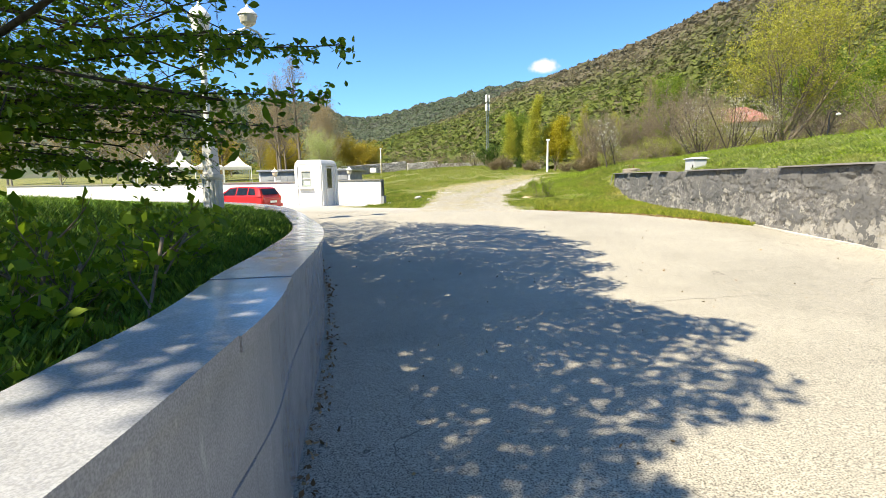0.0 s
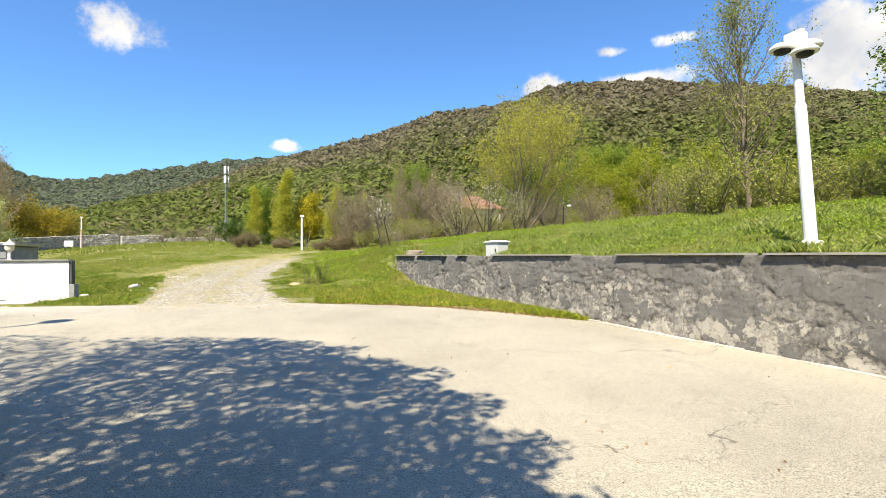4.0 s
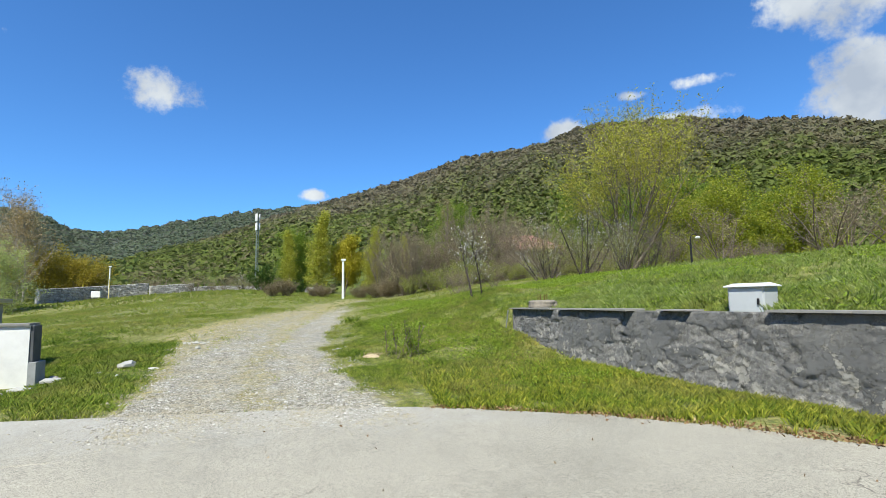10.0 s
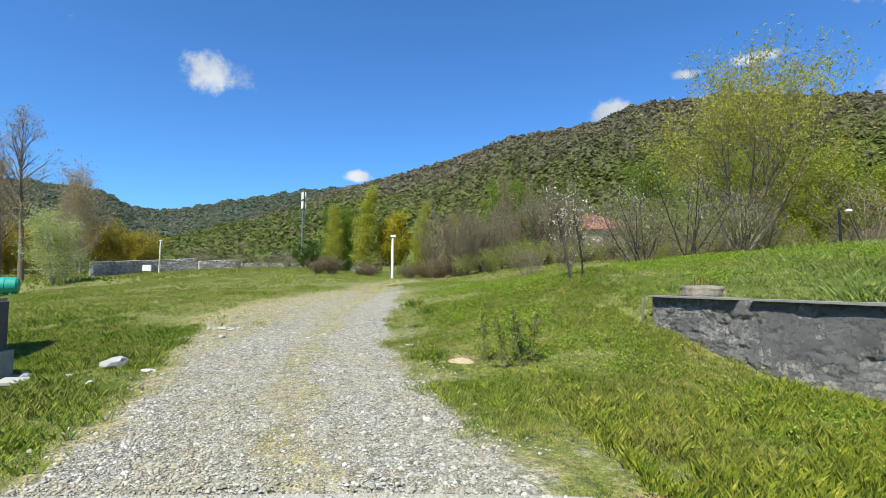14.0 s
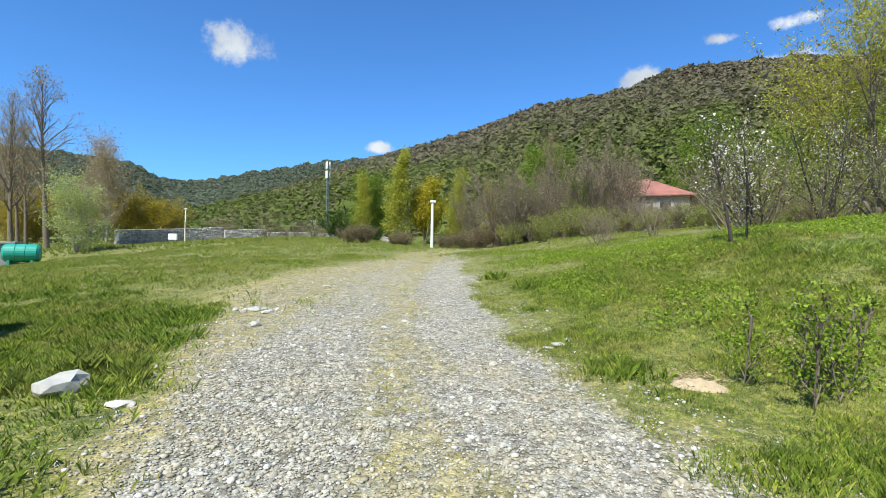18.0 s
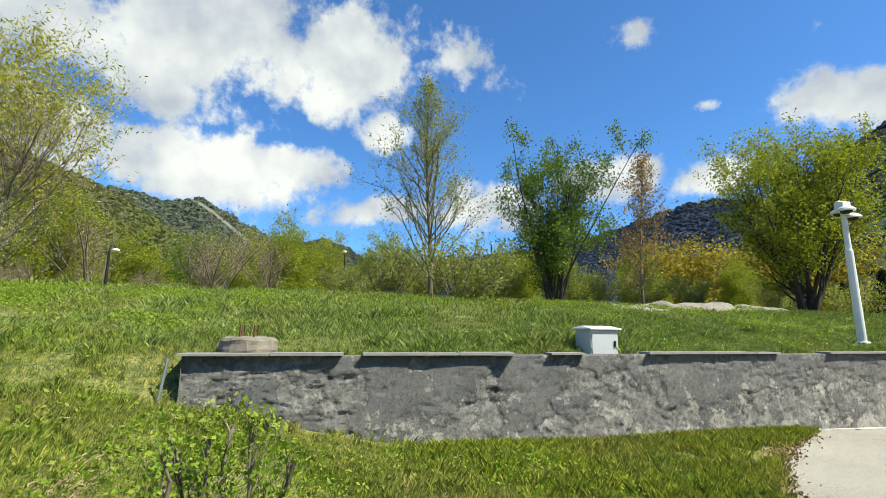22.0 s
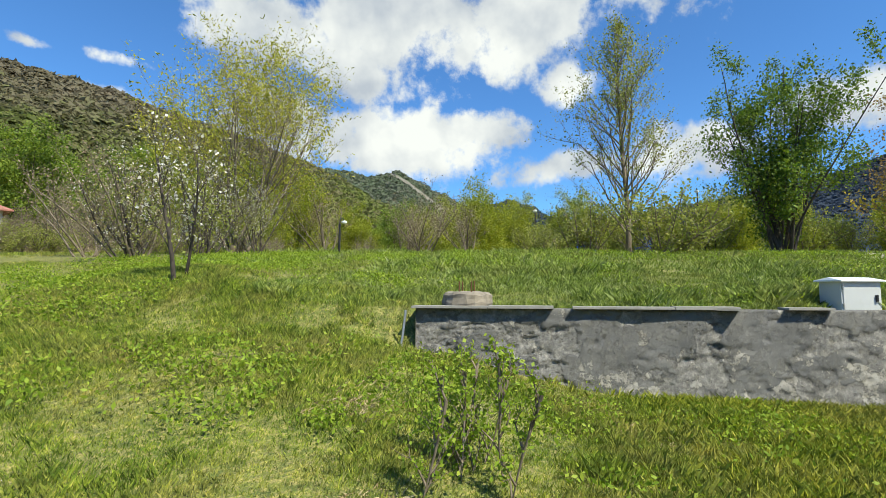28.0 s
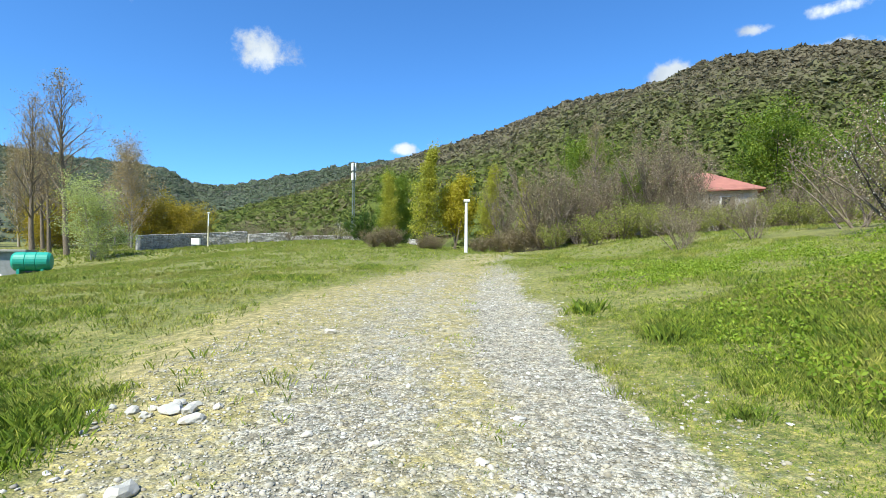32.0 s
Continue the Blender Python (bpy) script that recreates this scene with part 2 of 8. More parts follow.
def box_bm(size, at=(0, 0, 0), bevel=0.01, bm=None, turn=0.0, taper=1.0):
    """A box whose base centre stands at the given place."""
    own = bmesh.new()
    bmesh.ops.create_cube(own, size=1.0)
    for v in own.verts:
        s = taper if v.co.z > 0 else 1.0
        v.co = Vector((v.co.x * size[0] * s, v.co.y * size[1] * s, (v.co.z + 0.5) * size[2]))
    if bevel:
        bmesh.ops.bevel(own, geom=own.edges[:], offset=bevel, segments=2, affect="EDGES", profile=0.6)
    bmesh.ops.transform(own, matrix=pose(*at, 0, 0, turn), verts=own.verts)
    return joined(bm, own)


def joined(bm, own):
    if bm is None:
        return own
    me = bpy.data.meshes.new("tmp")
    own.to_mesh(me)
    own.free()
    bm.from_mesh(me)
    bpy.data.meshes.remove(me)
    return bm


def lathe_bm(profile, segs=20, at=(0, 0, 0), bm=None, tilt=0.0, turn=0.0):
    """A turned body from (radius, height) pairs."""
    own = bmesh.new()
    rings = [[own.verts.new((r * math.cos(2 * math.pi * k / segs), r * math.sin(2 * math.pi * k / segs), z)) for k in range(segs)] for r, z in profile]
    for a, b in zip(rings, rings[1:]):
        for k in range(segs):
            own.faces.new((a[k], a[(k + 1) % segs], b[(k + 1) % segs], b[k]))
    own.faces.new(rings[0][::-1])
    own.faces.new(rings[-1])
    bmesh.ops.transform(own, matrix=pose(*at, tilt, 0, turn), verts=own.verts)
    return joined(bm, own)


def tube_bm(points, radius, segs=8, bm=None):
    own = bmesh.new()
    pts = [Vector(p) for p in points]
    radii = radius if isinstance(radius, (list, tuple)) else [radius] * len(pts)
    rings = []
    for k, p in enumerate(pts):
        d = (pts[min(k + 1, len(pts) - 1)] - pts[max(k - 1, 0)]).normalized()
        a = d.orthogonal().normalized()
        if rings:
            a = (last - last.dot(d) * d).normalized()
        last = a
        b = d.cross(a)
        rings.append([own.verts.new(p + radii[k] * (math.cos(2 * math.pi * j / segs) * a + math.sin(2 * math.pi * j / segs) * b)) for j in range(segs)])
    for r, s in zip(rings, rings[1:]):
        for j in range(segs):
            own.faces.new((r[j], r[(j + 1) % segs], s[(j + 1) % segs], s[j]))
    own.faces.new(rings[0][::-1])
    own.faces.new(rings[-1])
    return joined(bm, own)


def smoothstep(a, b, v):
    t = np.clip((v - a) / (b - a), 0, 1)
    return t * t * (3 - 2 * t)


def wave(x, y, f, seed):
    """Smooth random relief, about -1 to 1."""
    s = np.zeros_like(x, dtype=float)
    for k in range(4):
        a = seed * 1.7 + k * 2.1
        s += np.sin(f * (x * math.cos(a) + y * math.sin(a)) * (1 + 0.37 * k) + a * 5.3) / (1 + 0.6 * k)
    return s / 2.2


# ---- the lie of the land ----
WALL_Y = np.array([-60.0, -30.0, -10.4, -5.0, 1.0, 6.0, 10.0, 13.6, 17.3, 20.3, 23.1, 27.15, 32.0, 4000.0])
WALL_X = np.array([22.0, 16.5, 12.2, 11.4, 10.95, 10.6, 10.1, 9.42, 8.72, 8.05, 7.35, 6.55, 6.4, 6.4])
WALL_TOP = 1.59


def wall_x(y):
    return (np.interp(y - 1.2, WALL_Y, WALL_X) + np.interp(y, WALL_Y, WALL_X) * 2 + np.interp(y + 1.2, WALL_Y, WALL_X)) / 4


def base_z(y):
    z = np.where(y < 19.5, np.maximum(-0.03 + 0.027 * (y - 11), -0.6), 0.2)
    z = np.minimum(z, 0.2)
    up = 0.055 * (np.minimum(y, 135) - 21.3)
    return np.where(y > 21.3, z + np.maximum(up, 0), z)


def dip(x, y):
    """The forecourt falls a little to the west."""
    return -0.07 * np.clip(-x - 6.8, 0, 4.5) * smoothstep(12, 18, y) * (1 - smoothstep(27, 34, y))


def ground_z(x, y):
    x, y = np.asarray(x, float), np.asarray(y, float)
    d = x - wall_x(y)
    side = 0.14 * np.clip(x - 1.6, 0, 30) * smoothstep(23.8, 29.3, y)
    front = base_z(y) + dip(x, y) + side * (1 - smoothstep(40, 70, y) * 0.6)
    away = np.clip(-x - 1.6, 0, 42)
    front = front - 0.062 * away * away / (away + 3.4) * smoothstep(25.2, 31.5, y)
    front = front - 0.045 * np.clip(-x - 12, 0, 30) * smoothstep(32, 54, y) * (1 - smoothstep(72, 84, y))
    front = front + 0.03 * wave(x, y, 0.9, 1) * smoothstep(23, 26, y)
    front = front - 0.42 * smoothstep(2.9, 4.9, -x) * smoothstep(22.9, 25.5, y) * (1 - smoothstep(29, 36, y))
    m = smoothstep(-16, 4, y)
    back = 1.50 - 0.5 * (1 - m) + m * 2.25 * (1 - np.exp(-(np.maximum(d, 0) / 9.0) ** 1.25)) * (1 - smoothstep(18, 60, d) * 0.75)
    back = back + np.clip(y - 27, 0, 3.5) * 0.01 + np.clip(y - 30.5, 0, 60) * 0.010 + 0.05 * wave(x, y, 0.7, 3) * m
    back = np.where(y < -12, np.minimum(back, 1.5), back)
    wide = 0.22 + np.clip(y - 27.2, 0, 400) * 0.5
    k = smoothstep(0, 1, (d + (wide - 0.22) * 0.7 - 0.06) / wide) * smoothstep(-11.5, -10.2, y)
    z = front + (back - front) * k
    z = z + 0.42 * np.exp(-((x - 7.4) / 2.4) ** 2 - ((y - 31.8) / 2.3) ** 2)
    return z


def lattice(i, j, seed):
    h = np.sin(i * 127.1 + j * 311.7 + seed * 74.7) * 43758.5453
    return h - np.floor(h)


def patches(x, y, seed, octaves=5):
    """Uneven cloudy relief from 0 to 1 with a grain of about one unit."""
    out, amp, total = np.zeros_like(x, dtype=float), 1.0, 0.0
    for k in range(octaves):
        i, j = np.floor(x), np.floor(y)
        u, v = x - i, y - j
        u, v = u * u * (3 - 2 * u), v * v * (3 - 2 * v)
        a = lattice(i, j, seed + k) * (1 - u) + lattice(i + 1, j, seed + k) * u
        b = lattice(i, j + 1, seed + k) * (1 - u) + lattice(i + 1, j + 1, seed + k) * u
        out += amp * (a * (1 - v) + b * v)
        total += amp
        x, y, amp = x * 2.03 + 5.1, y * 2.03 + 2.7, amp * 0.55
    return out / total


def gz(x, y):
    return float(ground_z(np.array([x]), np.array([y]))[0])


def track_x(y):
    return np.interp(y, [19, 22, 26, 30, 33, 38, 45, 55, 62, 75], [0.9, 0.55, -0.12, -0.02, 0.2, 0.8, 2.0, 4.6, 7.0, 12.0])


def lush_edge(y):
    """How far west of the track's middle the thick grass begins."""
    return np.interp(y, [22, 26.5, 28.3, 30.7, 33.3, 39], [2.05, 1.9, 2.35, 2.95, 5.3, 9.5])


def gravel_amount(x, y):
    """1 on the wheel tracks, less between and beside them."""
    c = track_x(y)
    w = np.interp(y, [21, 23, 26, 33, 50, 62], [2.3, 1.75, 1.5, 1.45, 1.3, 1.1])
    o = (x - c) / w
    o = o + 0.55 * (patches(x * 1.9, y * 1.1, 61) - 0.5)
    lanes = np.maximum(np.exp(-((o - 0.62) / 0.50) ** 4), np.exp(-((o + 0.62) / 0.52) ** 4))
    lanes = np.maximum(lanes, 0.5 * np.exp(-(o / 0.4) ** 2))
    left = np.exp(-((o + 0.62) / 0.52) ** 4)
    lanes = lanes - left * 0.34 * smoothstep(26, 34, y)
    lanes = np.maximum(lanes, 0.34 * np.exp(-((o - 1.34 - 0.08 * np.sin(y * 2.3)) / 0.10) ** 2) * (y < 31))
    wide = smoothstep(26.6, 29.0, y) * (1 - smoothstep(35, 44, y))
    lanes = np.maximum(lanes, 0.46 * smoothstep(-2.0 - 1.5 * wide, -1.0, o) * (o < 0))
    west = c - x - lush_edge(y) + 0.7 * (patches(x * 2.3, y * 2.3, 63) - 0.5)
    turf = 1 - 0.92 * smoothstep(-0.25, 0.3, west)
    lanes = lanes * turf
    return lanes * smoothstep(20.2, 22.1, y) * (1 - 0.55 * smoothstep(30, 48, y)), turf * np.exp(-((o + 0.35 + 0.6 * wide) / (1.55 + 0.55 * wide)) ** 4) * smoothstep(20.5, 22, y) * (1 - 0.35 * smoothstep(34, 50, y))


def road_right(y):
    y = np.asarray(y, float)
    e = np.interp(y, [16.0, 16.6, 17.5, 18.4, 19.5, 20.5, 21.3, 21.7, 21.95, 22.15, 22.35, 22.6], [9.0, 8.65, 7.95, 7.25, 6.25, 5.05, 3.7, 2.6, 1.0, -1.0, -3.0, -5.5])
    return np.where(y < 16.2, wall_x(y) - 0.0, e)


CURB = [(2.2, -14.0), (2.75, -6.0), (2.95, -1.0), (3.16, 2.2), (2.82, 4.05), (2.44, 5.0), (1.88, 6.4), (1.17, 7.95), (0.24, 9.7), (-1.1, 11.9), (-2.5, 14.0), (-4.4, 16.4), (-6.6, 18.4), (-9.5, 20.0), (-14.0, 21.2), (-24.0, 22.0)]


def along(points, step):
    """A smooth run through the points, in even steps."""
    p = np.array(points, float)
    out = []
    for k in range(len(p) - 1):
        a, b, c, d = p[max(k - 1, 0)], p[k], p[k + 1], p[min(k + 2, len(p) - 1)]
        n = max(2, int(np.linalg.norm(c - b) / step))
        for t in np.linspace(0, 1, n, endpoint=False):
            out.append(0.5 * (2 * b + (c - a) * t + (2 * a - 5 * b + 4 * c - d) * t * t + (3 * b - a - 3 * c + d) * t ** 3))
    out.append(p[-1])
    return np.array(out)


def curb_x(y):
    c = along(CURB, 0.4)
    return np.interp(y, c[:, 1], c[:, 0])


# ---- materials of the land ----
def ground_material():
    m, nt, b = material("meadow", 0.95)
    at = nt.nodes.new("ShaderNodeAttribute"); at.attribute_name = "lane"
    at2 = nt.nodes.new("ShaderNodeAttribute"); at2.attribute_name = "worn"
    soil = ramp(nt, noise_node(nt, 1.3, 8, 0.7), [(0.28, (0.06, 0.085, 0.014)), (0.5, (0.13, 0.15, 0.030)), (0.74, (0.23, 0.215, 0.075))])
    soil = blend(nt, span(nt, noise_node(nt, 0.16, 6, 0.7), 0.48, 0.70, 0, 0.6), soil, (0.19, 0.19, 0.055))
    soil = blend(nt, span(nt, noise_node(nt, 17.0, 7, 0.8), 0.49, 0.56, 0, 0.75), soil, (0.27, 0.235, 0.085))
    soil = blend(nt, span(nt, noise_node(nt, 11.0, 7, 0.8), 0.53, 0.60, 0, 0.8), soil, (0.07, 0.105, 0.016))
    straw = ramp(nt, noise_node(nt, 7.0, 6, 0.7), [(0.3, (0.13, 0.125, 0.04)), (0.5, (0.27, 0.235, 0.10)), (0.7, (0.44, 0.385, 0.20))])
    vo = nt.nodes.new("ShaderNodeTexVoronoi")
    vo.inputs["Scale"].default_value, vo.inputs["Randomness"].default_value = 16.0, 1.0
    g = nt.nodes.new("ShaderNodeNewGeometry"); nt.links.new(g.outputs["Position"], vo.inputs["Vector"])
    vo2 = nt.nodes.new("ShaderNodeTexVoronoi"); vo2.inputs["Scale"].default_value = 43.0
    nt.links.new(g.outputs["Position"], vo2.inputs["Vector"])
    sep = nt.nodes.new("ShaderNodeSeparateColor"); nt.links.new(vo.outputs["Color"], sep.inputs[0])
    sep2 = nt.nodes.new("ShaderNodeSeparateColor"); nt.links.new(vo2.outputs["Color"], sep2.inputs[0])
    tone = math_node(nt, "ADD", math_node(nt, "MULTIPLY", sep.outputs[0], 0.45), math_node(nt, "MULTIPLY", sep2.outputs[0], 0.55))
    stones = ramp(nt, tone, [(0.15, (0.11, 0.10, 0.08)), (0.5, (0.26, 0.245, 0.21)), (0.85, (0.46, 0.45, 0.41))])
    n = noise_node(nt, 2.2, 8, 0.75)
    worn = math_node(nt, "ADD", at2.outputs["Fac"], math_node(nt, "MULTIPLY", math_node(nt, "SUBTRACT", n, 0.5), 1.5))
    lane = math_node(nt, "ADD", at.outputs["Fac"], math_node(nt, "MULTIPLY", math_node(nt, "SUBTRACT", noise_node(nt, 5.0, 8, 0.8), 0.5), 2.0))
    lane = math_node(nt, "ADD", lane, math_node(nt, "MULTIPLY", math_node(nt, "SUBTRACT", noise_node(nt, 1.1, 4, 0.6), 0.5), 0.9))
    bare = span(nt, noise_node(nt, 0.55, 6, 0.7), 0.60, 0.74)
    col = blend(nt, math_node(nt, "MULTIPLY", bare, 0.7), soil, straw)
    col = blend(nt, span(nt, worn, 0.35, 0.75), col, straw)
    grav = span(nt, lane, 0.30, 0.80, 0.0, 0.92)
    col = blend(nt, grav, col, stones)
    tuft = ramp(nt, noise_node(nt, 7.5, 5, 0.8), [(0.34, (0.5, 0.54, 0.46)), (0.48, (1, 1, 1)), (0.64, (1.6, 1.5, 1.25))])
    col = blend(nt, 0.8, col, tuft, "MULTIPLY")
    thatch = ramp(nt, noise_node(nt, 85.0, 4, 0.75), [(0.32, (0.45, 0.48, 0.42)), (0.5, (1, 1, 1)), (0.68, (1.5, 1.45, 1.35))])
    col = blend(nt, 1.0, col, thatch, "MULTIPLY")
    nt.links.new(col, b.inputs["Base Color"])
    hgt = math_node(nt, "ADD", math_node(nt, "MULTIPLY", vo.outputs["Distance"], -1.0), math_node(nt, "MULTIPLY", vo2.outputs["Distance"], -0.5))
    bump(nt, b, math_node(nt, "ADD", hgt, math_node(nt, "MULTIPLY", noise_node(nt, 30, 5), 0.6)), 0.7, 0.03)
    return m


def asphalt_material():
    m, nt, b = material("old_asphalt", 0.93)
    big = noise_node(nt, 0.35, 7, 0.65)
    fine = noise_node(nt, 95.0, 3, 0.6)
    col = ramp(nt, big, [(0.3, (0.275, 0.255, 0.205)), (0.5, (0.335, 0.31, 0.25)), (0.7, (0.385, 0.355, 0.285))])
    speck = ramp(nt, fine, [(0.36, (0.3, 0.3, 0.3)), (0.48, (1, 1, 1)), (0.64, (1.45, 1.45, 1.42))])
    col = blend(nt, 1.0, col, speck, "MULTIPLY")
    # old tyre and patch marks
    g = nt.nodes.new("ShaderNodeNewGeometry")
    mp = nt.nodes.new("ShaderNodeMapping"); mp.inputs["Scale"].default_value = (1.6, 0.12, 1); mp.inputs["Rotation"].default_value = (0, 0, radians(62))
    nt.links.new(g.outputs["Position"], mp.inputs["Vector"])
    col = blend(nt, span(nt, noise_node(nt, 1.2, 6, 0.7, mp.outputs[0]), 0.56, 0.75, 0, 0.35), col, (0.215, 0.20, 0.17))
    col = blend(nt, span(nt, noise_node(nt, 1.1, 9, 0.8), 0.66, 0.72, 0, 0.6), col, (0.175, 0.16, 0.13))
    # pale stone dust where the track leaves the road
    sp = nt.nodes.new("ShaderNodeSeparateXYZ"); nt.links.new(g.outputs["Position"], sp.inputs[0])
    dust = math_node(nt, "ADD", span(nt, sp.outputs[1], 18.6, 22.2), math_node(nt, "MULTIPLY", math_node(nt, "SUBTRACT", noise_node(nt, 1.7, 7, 0.7), 0.5), 1.3))
    col = blend(nt, span(nt, dust, 0.45, 1.05, 0, 0.75), col, (0.39, 0.375, 0.335))
    mid = ramp(nt, noise_node(nt, 26.0, 6, 0.8), [(0.3, (0.78, 0.78, 0.77)), (0.5, (1, 1, 1)), (0.7, (1.18, 1.18, 1.17))])
    col = blend(nt, 1.0, col, mid, "MULTIPLY")
    # hairline cracks in some places
    wob = nt.nodes.new("ShaderNodeTexNoise"); wob.inputs["Scale"].default_value, wob.inputs["Detail"].default_value = 2.4, 6.0
    nt.links.new(g.outputs["Position"], wob.inputs["Vector"])
    off = nt.nodes.new("ShaderNodeVectorMath"); off.operation = "MULTIPLY_ADD"
    nt.links.new(wob.outputs["Color"], off.inputs[0]); off.inputs[1].default_value = (1.1, 1.1, 0); nt.links.new(g.outputs["Position"], off.inputs[2])
    vc = nt.nodes.new("ShaderNodeTexVoronoi"); vc.feature = "DISTANCE_TO_EDGE"; vc.voronoi_dimensions = "2D"
    vc.inputs["Scale"].default_value = 0.33
    nt.links.new(off.outputs[0], vc.inputs["Vector"])
    crack = math_node(nt, "MULTIPLY", span(nt, vc.outputs["Distance"], 0.0022, 0.0050, 0.8, 0.0), span(nt, noise_node(nt, 0.21, 3), 0.50, 0.58))
    col = blend(nt, crack, col, (0.09, 0.08, 0.065))
    # fallen bits and pebbles
    vp = nt.nodes.new("ShaderNodeTexVoronoi"); vp.inputs["Scale"].default_value = 3.1
    nt.links.new(g.outputs["Position"], vp.inputs["Vector"])
    col = blend(nt, span(nt, vp.outputs["Distance"], 0.028, 0.045, 0.8, 0.0), col, (0.11, 0.085, 0.05))
    nt.links.new(col, b.inputs["Base Color"])
    bump(nt, b, math_node(nt, "ADD", fine, math_node(nt, "MULTIPLY", noise_node(nt, 24, 4), 0.6)), 0.6, 0.008)
    return m


def render_material():
    """Grey cement render, flaked off in patches to pale rubble."""
    m, nt, b = material("flaking_render", 0.95)
    g = nt.nodes.new("ShaderNodeNewGeometry")
    sp = nt.nodes.new("ShaderNodeSeparateXYZ"); nt.links.new(g.outputs["Position"], sp.inputs[0])
    smooth_col = ramp(nt, noise_node(nt, 1.1, 8, 0.7), [(0.3, (0.115, 0.115, 0.111)), (0.5, (0.160, 0.157, 0.15)), (0.7, (0.21, 0.205, 0.19))])
    rough_col = ramp(nt, noise_node(nt, 11.0, 9, 0.78), [(0.34, (0.10, 0.097, 0.09)), (0.5, (0.22, 0.21, 0.195)), (0.64, (0.36, 0.345, 0.31))])
    low = span(nt, sp.outputs[2], 0.3, 1.2, 0.10, 0.0)
    fl = nt.nodes.new("ShaderNodeAttribute"); fl.attribute_name = "flake"
    patch = math_node(nt, "ADD", fl.outputs["Fac"], math_node(nt, "MULTIPLY", math_node(nt, "SUBTRACT", noise_node(nt, 9.0, 8, 0.75), 0.5), 0.34))
    mask = span(nt, patch, 0.50, 0.525)
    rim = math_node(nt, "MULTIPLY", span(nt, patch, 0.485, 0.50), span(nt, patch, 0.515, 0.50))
    col = blend(nt, mask, smooth_col, rough_col)
    pale = span(nt, math_node(nt, "ADD", noise_node(nt, 2.6, 8, 0.72), low), 0.605, 0.622, 0, 0.8)
    col = blend(nt, pale, col, (0.45, 0.425, 0.37))
    # thin shade along the flake edges, painted as a dark line
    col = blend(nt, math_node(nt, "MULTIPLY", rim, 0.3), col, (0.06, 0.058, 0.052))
    mp = nt.nodes.new("ShaderNodeMapping"); mp.inputs["Scale"].default_value = (3.0, 3.0, 0.35)
    nt.links.new(g.outputs["Position"], mp.inputs["Vector"])
    col = blend(nt, span(nt, noise_node(nt, 1.6, 6, 0.7, mp.outputs[0]), 0.55, 0.72, 0, 0.4), col, (0.085, 0.083, 0.078))
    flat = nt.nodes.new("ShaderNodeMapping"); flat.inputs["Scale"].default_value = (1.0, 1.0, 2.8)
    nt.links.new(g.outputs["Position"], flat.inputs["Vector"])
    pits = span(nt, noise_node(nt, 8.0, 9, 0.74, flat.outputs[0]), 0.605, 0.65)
    # shade inside the pits is painted too, on top of their relief
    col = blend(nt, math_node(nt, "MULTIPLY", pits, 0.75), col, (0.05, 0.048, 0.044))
    chip = span(nt, noise_node(nt, 6.5, 9, 0.72), 0.535, 0.55)
    col = blend(nt, math_node(nt, "MULTIPLY", chip, 0.30), col, ramp(nt, noise_node(nt, 30, 5, 0.7), [(0.35, (0.13, 0.127, 0.118)), (0.65, (0.36, 0.345, 0.31))]))
    nt.links.new(col, b.inputs["Base Color"])
    h = math_node(nt, "ADD", math_node(nt, "MULTIPLY", math_node(nt, "ADD", mask, chip), -0.45), math_node(nt, "MULTIPLY", noise_node(nt, 26, 9, 0.8), 0.75))
    h = math_node(nt, "ADD", h, math_node(nt, "MULTIPLY", pits, -1.0))
    h = math_node(nt, "ADD", h, math_node(nt, "MULTIPLY", pale, 0.5))
    bump(nt, b, h, 0.9, 0.03)
    return m


def granite_material():
    m, nt, b = material("polished_granite", 0.35)
    fine = noise_node(nt, 160.0, 2, 0.5)
    col = ramp(nt, noise_node(nt, 1.4, 7, 0.7), [(0.3, (0.31, 0.315, 0.32)), (0.7, (0.43, 0.435, 0.44))])
    col = blend(nt, 1.0, col, ramp(nt, fine, [(0.36, (0.78, 0.78, 0.79)), (0.55, (1.0, 1.0, 1.0)), (0.7, (1.12, 1.12, 1.12))]), "MULTIPLY")
    g = nt.nodes.new("ShaderNodeNewGeometry")
    mp = nt.nodes.new("ShaderNodeMapping"); mp.inputs["Scale"].default_value = (3, 3, 0.5)
    nt.links.new(g.outputs["Position"], mp.inputs["Vector"])
    streak = span(nt, noise_node(nt, 4.0, 6, 0.7, mp.outputs[0]), 0.62, 0.72, 0, 0.5)
    col = blend(nt, streak, col, (0.62, 0.62, 0.60))
    nt.links.new(col, b.inputs["Base Color"])
    nt.links.new(span(nt, noise_node(nt, 6, 6), 0.3, 0.7, 0.10, 0.26), b.inputs["Roughness"])
    b.inputs["Specular IOR Level"].default_value = 0.75
    return m


MEADOW, ASPHALT, RENDER, GRANITE = ground_material(), asphalt_material(), render_material(), granite_material()
WHITE = plain("white_paint", (0.78, 0.775, 0.75), 0.6, 0, 0.05, 2.0, 0.15, 0.25)
LAMP_WHITE = plain("lamp_enamel", (0.80, 0.80, 0.76), 0.4, 0, 0.04, 3.0, 0.05, 0.2)
DARK_METAL = plain("dark_metal", (0.035, 0.035, 0.037), 0.5, 0.6, 0.2, 8, 0.1)
STEEL = plain("galvanised_steel", (0.42, 0.43, 0.44), 0.45, 0.8, 0.15, 9, 0.1)
CABINET = plain("cabinet_grey", (0.52, 0.54, 0.54), 0.45, 0, 0.05, 3, 0.05, 0.15)
